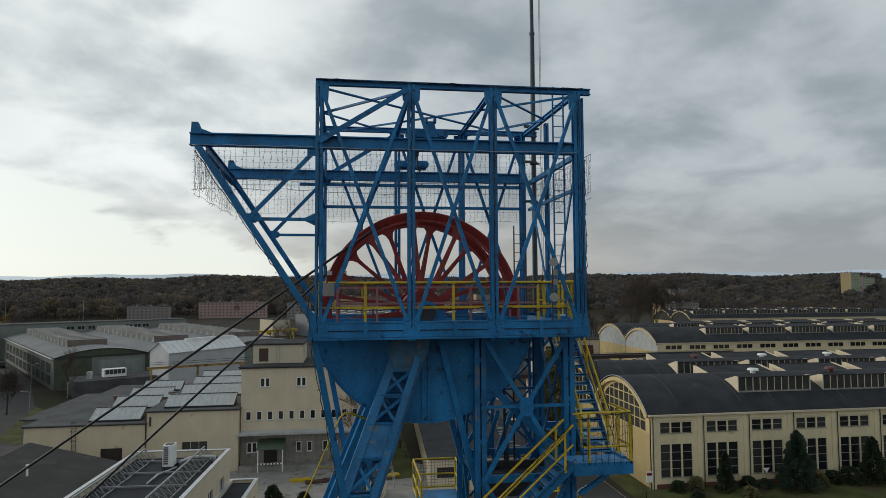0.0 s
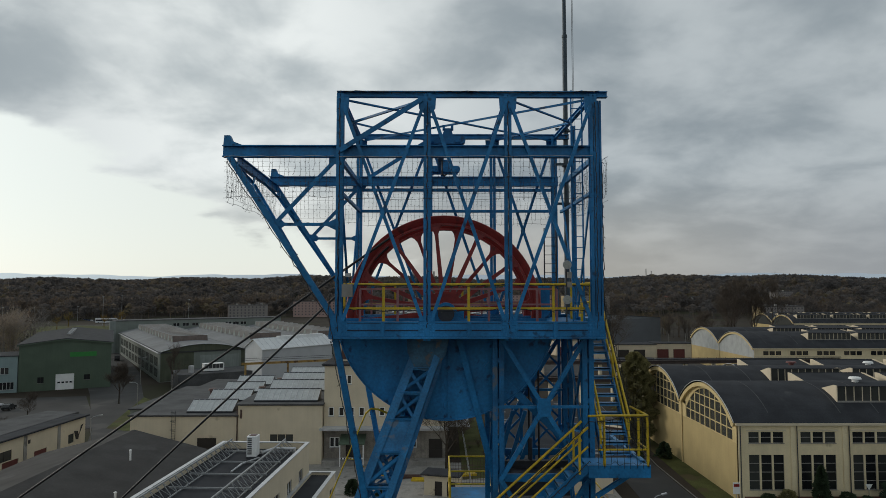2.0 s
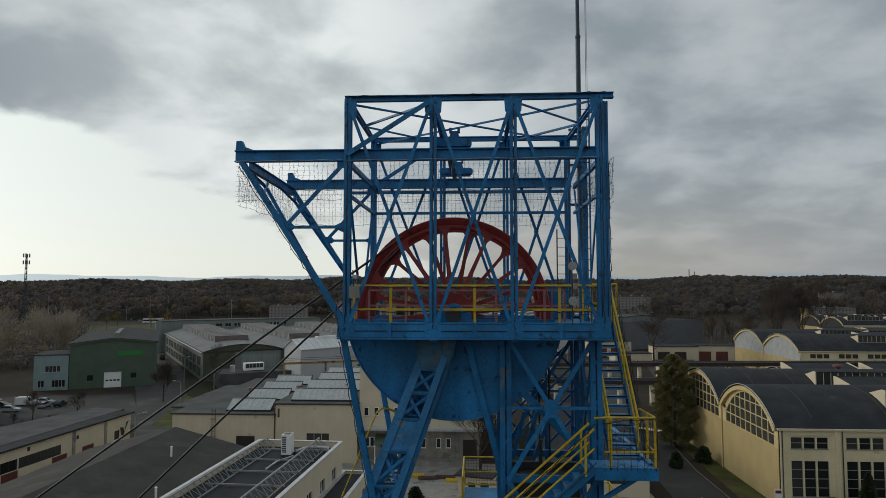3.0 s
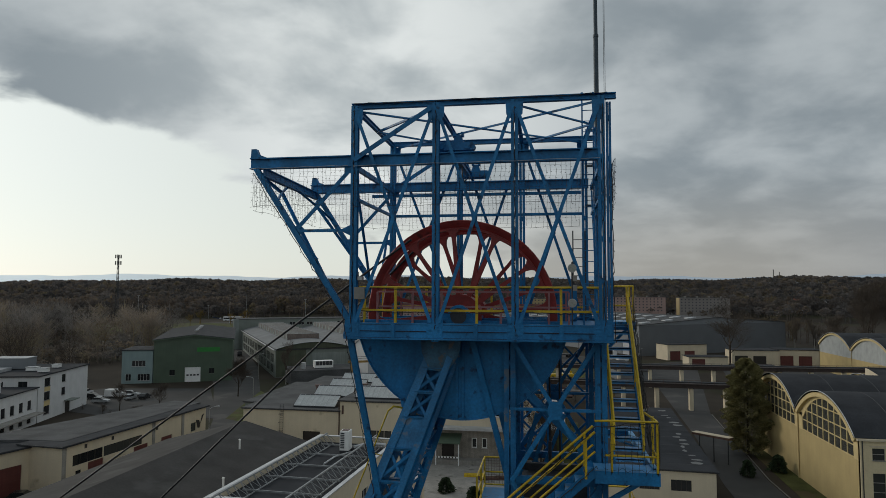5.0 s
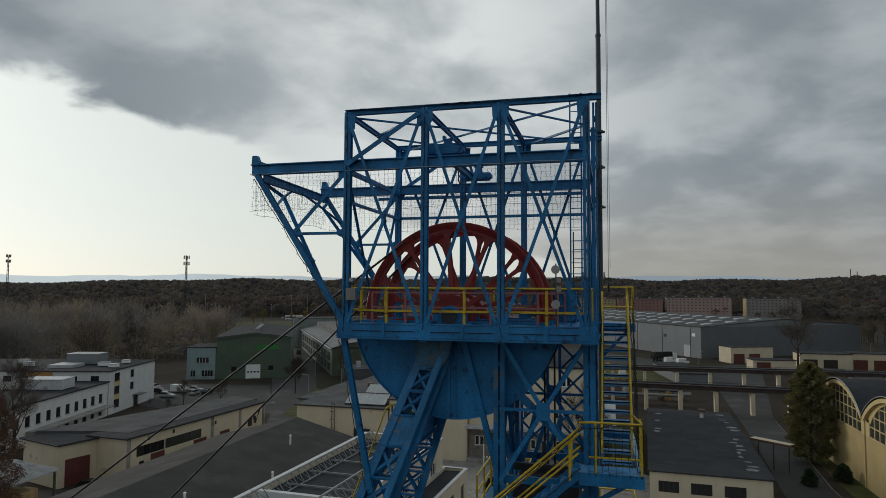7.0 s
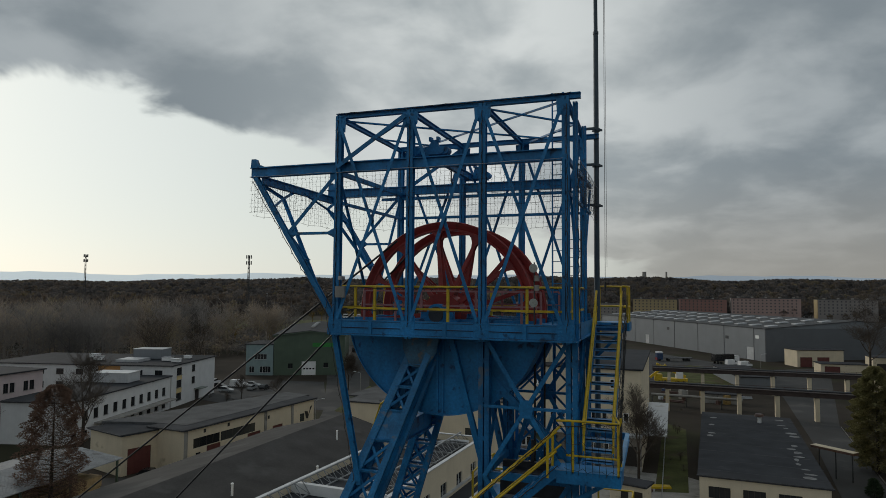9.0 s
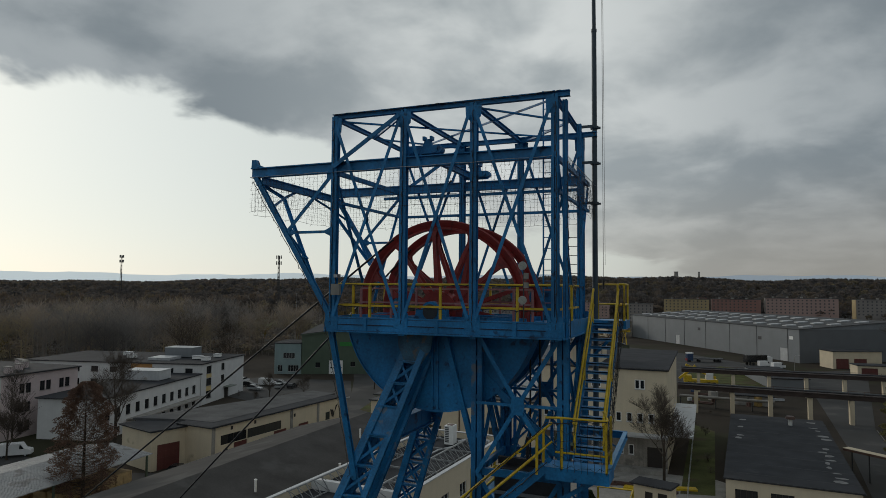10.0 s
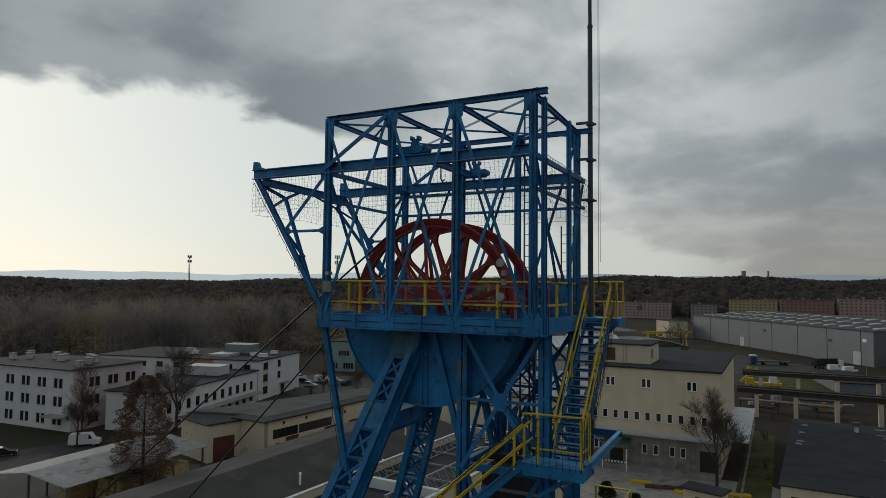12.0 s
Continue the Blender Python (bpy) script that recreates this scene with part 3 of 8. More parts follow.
# laced struts behind the guide tower
for x0, x1, y in ((4.75, 5.6, 21.35), (3.5, 4.35, 21.35)):
    for x in (x0, x1):
        tp("strut", M().beam((x, y, 14.0), (x, y, 28.7), 0.09, 0.09, kind="L", t=0.02))
    for i in range(17):
        z = 28.4 - 0.85 * i
        tp("lacing_bar", M().beam((x0, y, z), (x1, y, z - 0.85), 0.07, 0.025, up=(0, 1, 0)))
        tp("lacing_bar", M().beam((x1, y + 0.03, z), (x0, y + 0.03, z - 0.85), 0.07, 0.025, up=(0, 1, 0)))
for f in (lambda y: y, lambda y: 39.1 - y):
    tp("brace", M().beam((-1.1, f(17.2), 28.75), (-0.26, f(17.32), 24.4), 0.16, 0.14, up=(0, 1, 0), kind="C", t=0.03))
    tp("brace", M().beam((2.2, f(18.24), 28.75), (3.25, f(18.5), 24.6), 0.16, 0.14, up=(0, 1, 0), kind="C", t=0.03))
# guide tower
for x in (3.3, 5.8):
    for y in (18.12, 20.98):
        tp("column", column(x, y, 0, 28.76, 0.32, 0.26), "column with peeling patchy blue paint" if x < 4 and y < 19 else "", WORNCOL if x < 4 and y < 19 else None)
for y, s in ((18.12, -1), (20.98, 1)):
    z = 28.75
    while z > 1:
        tp("brace", brace((3.35, y + s * 0.14, z), (5.75, y + s * 0.14, z - 3.9), 0.12, 0.08))
        tp("brace", brace((5.75, y + s * 0.2, z), (3.35, y + s * 0.2, z - 3.9), 0.12, 0.08))
        tp("brace", M().beam((3.3, y + s * 0.1, z - 1.95), (5.8, y + s * 0.1, z - 1.95), 0.08, 0.08))
        tp("brace", M().beam((3.3, y, z - 3.9), (5.8, y, z - 3.9), 0.12, 0.2))
        tp("gusset_plate", gusset([(4.4, z - 1.7), (4.7, z - 1.7), (4.76, z - 1.95), (4.7, z - 2.2), (4.4, z - 2.2), (4.34, z - 1.95)], y + s * 0.25))
        z -= 3.9
for x in (3.3, 5.8):
    z = 28.75
    while z > 1:
        tp("brace", brace((x, 18.2, z), (x, 20.9, z - 3.9), 0.11, 0.08, (1, 0, 0)))
        tp("brace", brace((x, 20.9, z), (x, 18.2, z - 3.9), 0.11, 0.08, (1, 0, 0)))
        tp("brace", M().beam((x, 18.12, z - 3.9), (x, 20.98, z - 3.9), 0.12, 0.2))
        z -= 3.9

# heavy raking strut inside the guide tower
tp("strut", M().beam((3.0, 18.45, 27.93), (5.75, 18.45, 25.3), 0.2, 0.2, up=(0, 1, 0), kind="C", t=0.03))

# mast
MASTPAINT = surface("blue_grey_mast_paint", (0.045, 0.07, 0.09), 0.55, vary=0.2, scale=2.0, grain=15, streak=0.1)
mast = thing("lightning_mast", "tall slim blue-grey steel mast bolted to the tower", "mast", (6.055, 22.07, 24.0))
part("pole", M().cyl((0, 0, 0), (0, 0, 14.9), 0.1, 0.082).cyl((0, 0, 14.86), (0, 0, 14.95), 0.095), MASTPAINT, mast)
part("pole_tip", M().cyl((0, 0, 14.9), (-0.02, 0, 19.5), 0.068, 0.06).cyl((-0.02, 0, 19.5), (-0.03, 0, 26), 0.045, 0.02), MASTPAINT, mast)
for z in (8.92, 10.28, 11.5):
    part("clamp", M().cyl((0, 0, z), (0, 0, z + 0.09), 0.14).box(0.0, 0.2, -0.05, 0.05, z, z + 0.06).box(-0.4, 0.0, -0.3, -0.22, z, z + 0.08), MASTPAINT, mast)


# sheave wheels
def sheave(y, turn):
    w = thing("sheave_wheel", "large dark red spoked winding sheave wheel half sunk in the deck", "sheave wheel", (1.80, y, 29.37), group="sheave wheels")
    n = 72
    m = M()
    prof = [(2.43, -0.10), (2.48, -0.10), (2.49, -0.04), (2.61, -0.10), (2.68, -0.12), (2.7, -0.09), (2.58, 0.0), (2.7, 0.09), (2.68, 0.12), (2.61, 0.10), (2.49, 0.04), (2.48, 0.10), (2.43, 0.10)]
    k = len(prof)
    for i in range(n):
        for r, yy in prof:
            a = 2 * math.pi * i / n
            m.v.append((1.053 * r * math.cos(a), yy, 1.053 * r * math.sin(a)))
    for i in range(n):
        for j in range(k):
            a, b = i * k + j, i * k + (j + 1) % k
            c, d = ((i + 1) % n) * k + (j + 1) % k, ((i + 1) % n) * k + j
            m.f.append((a, b, c, d))
            m.s.append(False)
    part("rim", m, RED, w)
    for i in range(12):
        a = radians(turn + 30 * i)
        s = M()
        ca, sa = math.cos(a), math.sin(a)
        for side in (-1, 1):
            prof2 = []
            y0 = side * 0.22
            for r, h in ((0.45, 0.07), (2.1, 0.05), (2.32, 0.06), (2.47, 0.12), (2.57, 0.22)):
                prof2.append((r, h))
            ring = [(r * ca - h * sa, y0 * (1 - 0.72 * r / 2.4), r * sa + h * ca) for r, h in prof2] + [(r * ca + h * sa, y0 * (1 - 0.72 * r / 2.4), r * sa - h * ca) for r, h in reversed(prof2)]
            s.prism(ring, (0, 0.03 * side, 0))
        s.beam((2.1 * ca, 0, 2.1 * sa), (2.5 * ca, 0, 2.5 * sa), 0.04, 0.16, up=(0, 1, 0))
        part("spoke", s, RED, w)
    part("hub", M().cyl((0, -0.3, 0), (0, 0.3, 0), 0.62, n=28).cyl((0, -0.4, 0), (0, 0.4, 0), 0.32, n=24), RED, w)
    part("axle", M().cyl((0, -0.75, 0), (0, 0.75, 0), 0.14, n=16), DARK_STEEL, w)
    return w


WY = (18.87, 20.56)
sheave(WY[0], 5.5)
sheave(WY[1], 19.5)
for y in (18.08, 19.4, 19.9, 21.15):
    b = thing("axle_bearing", "blue cast plummer block with dark round end cover", "bearing", (WX, y, DECK - 0.02), group="axle bearings")
    part("base", M().box(-0.65, 0.65, -0.17, 0.17, 0, 0.12).box(-0.5, 0.5, -0.14, 0.14, 0.12, 0.2), BLUE, b)
    part("housing", M().cyl((0, -0.15, 0.27), (0, 0.15, 0.27), 0.31, n=24).box(-0.5, 0.5, -0.1, 0.1, 0.2, 0.34), BLUE, b)
    part("cover", M().cyl((0, -0.19, 0.27), (0, -0.15, 0.27), 0.23, n=24), DARK_STEEL, b)

# winding ropes
for p, q in (((0.36, 18.4, 31.6), (-43.8, 22.85, 1.0)), ((0.05, 20.38, 31.4), (-32.2, 22.45, 1.0))):
    solid("winding_rope", M().cyl(p, q, 0.035, n=8), ROPE, "taut black greased steel winding rope", "rope", group="winding ropes")

# hoist gear inside the guide tower
for x in (4.40, 4.70):
    solid("guide_rope", M().cyl((x, 19.9, 0.5), (x, 19.9, 29.0), 0.03, n=8), ROPE, "black hoisting rope hanging in the guide tower", "rope", group="guide ropes")
t = thing("hoist_cage", "dark steel hoisting cage hanging inside the guide tower", "hoist cage", (4.5, 19.55, 22.0))
part("body", M().prism([(-0.95, -0.6, 0), (0.95, -0.6, 0), (0.95, -0.6, 2.5), (0.75, -0.6, 2.75), (-0.75, -0.6, 2.75), (-0.95, -0.6, 2.5)], (0, 1.2, 0)), DARK_STEEL, t)
part("top_beam", M().box(-1.0, 1.0, -0.08, 0.08, 2.75, 2.95), DARK_STEEL, t)
part("drawbar", M().cyl((-0.1, 0, 2.95), (-0.1, 0, 3.6), 0.05, n=8), DARK_STEEL, t)
for z in (0.6, 1.3, 2.0):
    part("band", M().box(-0.97, 0.97, -0.63, -0.6, z, z + 0.1), STEEL, t)
for a, b in (((3.45, 20.7, 24.1), (4.0, 20.7, 26.2)), ((3.75, 20.7, 24.1), (4.4, 20.7, 26.2)), ((4.05, 20.7, 24.1), (4.85, 20.7, 26.2))):
    tp("brace", M().beam(a, b, 0.12, 0.08, up=(0, 1, 0)))

# splice plates, stiffeners and rivet heads on the deck girder
rivet = M().cyl((0, 0, 0), (0, -0.012, 0), 0.019, 0.011, n=6).mesh("rivet", BLUE)


def rivets(parent, pts):
    for p in pts:
        o = new("rivet", rivet)
        o.parent = parent
        o.matrix_basis = pose(*p)


for x in (-0.98, 1.335, 3.505, 5.8):
    p = tp("splice_plate", M().box(x - 0.21, x + 0.21, 16.974, 16.988, 28.80, 29.19))
    o = tower_off
    rivets(p, [(x + dx - o.x, 16.974 - o.y, z) for dx in (-0.17, -0.09, 0.09, 0.17) for z in (28.84, 28.93, 29.02, 29.11)])
for x in (0.17, 2.45, 4.72):
    tp("stiffener", M().box(x - 0.05, x + 0.05, 16.95, 16.988, 28.80, 29.17))
SEAM = surface("rust_black_seam", (0.02, 0.016, 0.014), 0.9, vary=0.3, scale=4.0)
for x0, x1 in ((-0.76, 1.1), (1.56, 3.28), (3.74, 5.57)):
    tp("seam", M().box(x0, x1, 16.983, 16.9875, 29.150, 29.160), "dark rust seam", SEAM)
    tp("seam", M().box(x0, x1, 16.983, 16.9875, 28.795, 28.803), "dark rust seam", SEAM)
for x0, x1 in ((-0.76, 0.1), (0.24, 1.1), (1.56, 2.38), (2.52, 3.28), (3.74, 4.65), (4.79, 5.57)):
    tp("seam", M().box(x0, x1, 16.966, 16.9695, 28.966, 28.986), "dark rust seam", SEAM)


# ---- rails, stairs and fittings of the headframe ----
def rail_run(name, pts, posts, label, z_mid=0.56, parent=None, r=0.032, top=1.08):
    """A yellow guard rail along floor points, with posts at given points."""
    t = thing(name, label, "guard rail", pts[0])
    o = Vector(pts[0])

    def up(p, dz):
        return Vector(p) - o + Vector((0, 0, dz))
    for a, b in zip(pts, pts[1:]):
        part("top_rail", M().cyl(up(a, top), up(b, top), r, n=8), YELLOW, t)
        part("mid_rail", M().beam(up(a, z_mid), up(b, z_mid), 0.03, 0.06), YELLOW, t)
    for p in posts:
        part("post", M().beam(up(p, -0.3), up(p, top), 0.07, 0.07, up=(0, 1, 0), kind="L", t=0.02), YELLOW, t)
    return t


DK = DECK - 0.02
rail_run("guard_rail", [(-0.95, 17.26, DK), (5.72, 17.26, DK)], [(x, 17.26, DK) for x in (0.17, 2.45, 4.72)], "yellow painted tube guard rail along the deck edge", z_mid=0.44)
rail_run("guard_rail", [(5.86, 17.3, DK), (5.86, 20.6, DK)], [(5.86, y, DK) for y in (17.9, 19.0, 20.5)], "yellow painted tube guard rail along the deck edge", z_mid=0.44)
rail_run("guard_rail", [(-0.95, 21.9, DK), (5.6, 21.9, DK)], [(x, 21.9, DK) for x in (0.17, 2.45, 4.6)], "yellow painted tube guard rail along the deck edge", z_mid=0.44)
rail_run("guard_rail", [(-1.05, 17.3, DK), (-1.05, 21.8, DK)], [(-1.05, y, DK) for y in (18.4, 20.6)], "yellow painted tube guard rail along the deck edge", z_mid=0.44)
for y in (18.02, 21.1):
    t = thing("wheel_guard", "faded pink painted guard rail round the sheave pit", "guard rail", (0, y, DK))
    for x in (-0.55, 0.5, 1.35, 3.05, 4.4, 4.95):
        part("post", M().box(x - 0.03, x + 0.03, -0.03, 0.03, -0.02, 0.95), PINK, t)
    for z in (0.5, 0.93):
        part("bar", M().box(-0.55, 4.95, -0.02, 0.02, z, z + 0.05), PINK, t)
for y0 in (18.3, 20.0):
    t = thing("pit_curb", "blue painted steel curb beams round the sheave pit", "pit curb", (WX, y0, DK))
    for yy in (-0.02, 1.0):
        part("beam", M().box(-2.85, 2.85, yy - 0.04, yy + 0.04, 0.0, 0.13), BLUE, t)

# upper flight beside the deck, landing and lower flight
# Worn blue paint, its base lightened to carry sky light on the treads.
TREAD = surface("worn_skylit_blue_tread", (0.075, 0.29, 0.58), 0.5, vary=0.25, scale=2.0, grain=20, stain=(0.20, 0.24, 0.28), stain_at=0.58, stain_scale=3.0)


def flight(name, label, a, b, width_dir, n, rails):
    """Open steel stair from floor point a down to b; width_dir spans the treads."""
    t = thing(name, label, "staircase", b)
    o = Vector(b)
    a, b, w = Vector(a) - o, Vector((0, 0, 0)), Vector(width_dir)
    run = (b - a).normalized()
    for k in (0, 1):
        part("stringer", M().beam(a + w * k, b + w * k, 0.035, 0.24, kind="C", t=0.012), BLUE, t)
    flat = Vector((run.x, run.y, 0)).normalized()
    for i in range(n):
        c = a.lerp(b, (i + 0.5) / n)
        m = M()
        m.prism([c - flat * 0.11, c + flat * 0.13, c + flat * 0.13 + w, c - flat * 0.11 + w], (0, 0, 0.035))
        m.prism([c + flat * 0.12 + Vector((0, 0, -0.045)), c + flat * 0.13 + Vector((0, 0, -0.045)), c + flat * 0.13 + w + Vector((0, 0, -0.045)), c + flat * 0.12 + w + Vector((0, 0, -0.045))], (0, 0, 0.08))
        part("tread", m, TREAD, t)
    for k in rails:
        s = w * k
        for h, r in ((1.0, 0.035), (0.5, 0.028)):
            part("handrail" if h > 0.7 else "mid_rail", M().cyl(a + s + Vector((0, 0, h)), b + s + Vector((0, 0, h)), r, n=8), YELLOW, t)
        for q in (0.05, 0.5, 0.95):
            c = a.lerp(b, q) + s
            part("rail_post", M().beam(c, c + Vector((0, 0, 1.0)), 0.06, 0.06, up=(0, 1, 0), kind="L", t=0.015), YELLOW, t)
    return t


LAND = 25.45
flight("steel_staircase", "steep blue open-tread steel stair with yellow handrails", (6.12, 21.3, DK), (6.12, 17.85, LAND), (0.78, 0, 0), 16, (0, 1))
flight("steel_staircase", "lower blue open-tread steel stair with yellow handrails", (5.55, 17.02, LAND), (0.9, 17.02, 21.3), (0, 0.76, 0), 18, (0, 1))
flight("steel_staircase", "lowest blue open-tread steel stair with yellow handrails", (0.0, 17.0, 21.3), (-4.6, 17.0, 17.1), (0, -0.76, 0), 18, (0, 1))
t = thing("stair_landing", "blue steel plate stair landing with yellow rails", "landing", (5.55, 17.02, LAND))
part("plate", M().box(0, 1.6, 0, 0.85, -0.04, 0), TREAD, t)
part("edge_beam", M().box(0, 1.62, -0.03, 0, -0.3, 0.02), BLUE, t)
part("edge_beam", M().box(1.58, 1.62, 0, 0.85, -0.3, 0.02), BLUE, t)
part("top_rail", M().tube([(0.0, 0, 1.28), (0.35, 0, 1.3), (1.56, 0, 1.3), (1.56, 0.2, 1.3), (1.36, 0.85, 1.38)], 0.03, 8), YELLOW, t)
part("mid_rail", M().tube([(0.25, 0, 0.42), (1.56, 0, 0.42), (1.56, 0.8, 0.42)], 0.028, 8), YELLOW, t)
for x, y in ((0.42, 0), (1.56, 0), (1.56, 0.8)):
    part("post", M().box(x - 0.03, x + 0.03, y - 0.03, y + 0.03, -0.02, 1.3), YELLOW, t)
part("bracket", M().beam((0.3, 0.42, -0.9), (1.5, 0.42, -0.15), 0.1, 0.14, up=(0, 1, 0), kind="C", t=0.02), BLUE, t)
t = thing("stair_landing", "blue steel plate stair landing with yellow rails", "landing", (0.0, 16.2, 21.3))
part("plate", M().box(0, 0.95, 0, 1.6, -0.2, 0), TREAD, t)
t = thing("stair_landing", "upper blue steel platform with yellow rails at the stair head", "landing", (6.02, 21.25, DK))
part("plate", M().box(0, 1.1, 0, 1.05, -0.06, 0), TREAD, t)
part("edge_beam", M().box(0, 1.12, -0.03, 0, -0.26, 0), BLUE, t)
part("edge_beam", M().box(1.08, 1.12, 0, 1.05, -0.26, 0), BLUE, t)
for z in (0.5, 1.15):
    part("rail", M().tube([(0.9, 0.0, z), (1.06, 0.02, z), (1.06, 1.0, z), (0.05, 1.0, z)], 0.03, 8), YELLOW, t)
for x, y in ((1.06, 0.02), (1.06, 1.0), (0.1, 1.0), (0.86, 0.0)):
    part("post", M().box(x - 0.028, x + 0.028, y - 0.028, y + 0.028, 0, 1.15), YELLOW, t)
part("kneebrace", M().beam((0.0, 0.5, -1.2), (1.05, 0.5, -0.1), 0.09, 0.12, up=(0, 1, 0), kind="C", t=0.02), BLUE, t)

# outrigger frame of two channels beside the landing
PALEBLUE = surface("weathered_pale_blue_paint", (0.07, 0.27, 0.50), 0.5, vary=0.25, scale=2.0, grain=12, stain=(0.16, 0.22, 0.28), stain_at=0.6, stain_scale=2.0)
t = thing("outrigger_frame", "pale blue steel channel frame standing out beside the landing", "steel frame", (7.0, 17.4, 25.5))
part("long_channel", M().beam((0.1, 0.0, -0.11), (0.0, 4.6, -0.11), 0.13, 0.22, kind="C", t=0.014), PALEBLUE, t)
part("cross_channel", M().beam((-1.3, 4.66, -0.11), (0.05, 4.66, -0.11), 0.12, 0.22, kind="C", t=0.014), BLUE, t)
part("brace_bar", M().beam((0.02, 2.9, -0.14), (-0.95, 4.6, -0.14), 0.06, 0.06, kind="L", t=0.01), BLUE, t)

# lower platforms behind
t = thing("rear_platform", "blue steel platform with yellow rails and mesh infill", "platform", (2.02, 21.6, 22.9))
part("plate", M().box(0, 1.5, -0.4, 2.2, -0.12, 0), BLUE, t)
mm = M()
for i in range(14):
    mm.cyl((0.05 + 0.1 * i, 2.2, 0.1), (0.05 + 0.1 * i, 2.2, 1.05), 0.006, n=3)
for i in range(9):
    mm.cyl((0, 2.2, 0.15 + 0.1 * i), (1.5, 2.2, 0.15 + 0.1 * i), 0.006, n=3)
part("wire_mesh", mm, BROWN, t)
for x0, y0, x1, y1 in ((0, 2.2, 1.5, 2.2), (0, -0.4, 0, 2.2), (1.5, -0.4, 1.5, 2.2)):
    for z in (0.1, 0.55, 1.08):
        part("rail", M().cyl((x0, y0, z), (x1, y1, z), 0.03, n=8), YELLOW, t)
for x, y in ((0, -0.4), (0, 0.9), (0, 2.2), (1.5, 2.2), (1.5, 0.9), (1.5, -0.4)):
    part("post", M().box(x - 0.03, x + 0.03, y - 0.03, y + 0.03, 0, 1.08), YELLOW, t)
t = thing("side_platform", "blue steel platform with yellow rails beside the guide tower", "platform", (5.95, 20.9, 22.3))
part("plate", M().box(0, 1.15, 0, 2.2, -0.12, 0), BLUE, t)
for z in (0.55, 1.05):
    part("rail", M().tube([(0.0, 2.2, z), (1.15, 2.2, z), (1.15, 0, z), (0.4, 0, z)], 0.03, 8), YELLOW, t)
for x, y in ((1.15, 2.2), (1.15, 1.1), (1.15, 0), (0, 2.2)):
    part("post", M().box(x - 0.03, x + 0.03, y - 0.03, y + 0.03, 0, 1.05), YELLOW, t)
part("bracket", M().beam((0, 1.1, -1.0), (1.1, 1.1, -0.1), 0.1, 0.12, up=(0, 1, 0)), BLUE, t)

# yellow stair rails up the raking leg
t = thing("leg_stair_rail", "yellow tube handrails climbing the raking leg", "handrail", (-0.5, 19.2, 26.4))
d0, d1 = Vector((0, 0, 0)), Vector((-10.5, 4.6, -24.5))
for off in (Vector((0, 0, 0)),):
    part("rail", M().cyl(d0 + off, d1 + off, 0.024, n=8), YELLOW, t)
    for i in range(9):
        c = d0.lerp(d1, (i + 0.5) / 9) + off
        part("hoop", M().tube([c, c + Vector((0.28, 0.1, -0.08)), c + Vector((0.5, 0.15, -0.3))], 0.016, 6), YELLOW, t)
part("hooped_end", M().tube([d0 + Vector((0, 0, 0)), d0 + Vector((0.15, 0.1, 0.12)), d0 + Vector((0.35, 0.1, 0.1)), d0 + Vector((1.0, 0.3, -0.2))], 0.03, 8), YELLOW, t)

# vertical ladder inside the front right corner
t = thing("ladder", "pale blue steel ladder fixed inside the frame", "ladder", (5.34, 17.68, 29.1))
for x in (0, 0.3):
    part("stile", M().box(x - 0.02, x + 0.02, -0.015, 0.015, 0, 6.35), BLUE, t)
for i in range(20):
    part("rung", M().cyl((0, 0, 0.3 + 0.3 * i), (0.3, 0, 0.3 + 0.3 * i), 0.012, n=6), BLUE, t)
part("hook", M().box(-0.03, 0.03, -0.05, 0.02, 6.3, 6.5), BLUE, t)
part("hook", M().box(0.27, 0.33, -0.05, 0.02, 6.3, 6.5), BLUE, t)
t = thing("ladder", "long thin steel ladder leaning at the rear corner", "ladder", (5.2, 21.6, 29.1))
for x in (0, 0.4):
    part("stile", M().box(x - 0.02, x + 0.02, -0.015, 0.015, 0, 3.0), DARK_STEEL, t)
for i in range(9):
    part("rung", M().cyl((0, 0, 0.3 + 0.3 * i), (0.4, 0, 0.3 + 0.3 * i), 0.012, n=6), DARK_STEEL, t)

# crane trolleys on the two beams
for y, z, x, n in ((17.55, 34.0, 1.75, 1), (22.02, 34.02, 1.75, 1)):
    t = thing("hoist_trolley", "blue crane trolley with motor standing on the crane beam", "hoist trolley", (x, y, z - 0.17), group="hoist trolleys")
    stad = [(-0.42 + 0.11 * math.cos(q), 0.11 * math.sin(q)) for q in [radians(90 + 20 * i) for i in range(10)]] + [(0.52 + 0.11 * math.cos(q), 0.11 * math.sin(q)) for q in [radians(-90 + 20 * i) for i in range(10)]]
    part("chassis", M().prism([(a, -0.14, 0.32 + b) for a, b in stad], (0, 0.28, 0)), BLUE, t)
    for xx in (-0.32, 0.42):
        part("wheel", M().cyl((xx, -0.18, 0.32), (xx, 0.18, 0.32), 0.09, n=16), BLUE, t)
    part("bogie_beam", M().box(-0.45, 0.55, -0.05, 0.05, 0.15, 0.24), BLUE, t)
    part("bracket", M().prism([(-0.02, -0.05, 0.42), (0.3, -0.05, 0.42), (0.24, -0.05, 0.66), (0.06, -0.05, 0.66)], (0, 0.1, 0)).box(0.0, 0.07, -0.1, 0.1, 0.62, 0.74).box(0.23, 0.3, -0.1, 0.1, 0.62, 0.74), BLUE, t)
t = thing("crane_bridge", "blue bridge girder of the overhead crane", "crane bridge", (1.75, 17.2, 34.0))
part("girder", M().beam((-0.05, 0.2, 0.1), (-0.05, 4.75, 0.1), 0.14, 0.22, kind="I", t=0.03), BLUE, t)
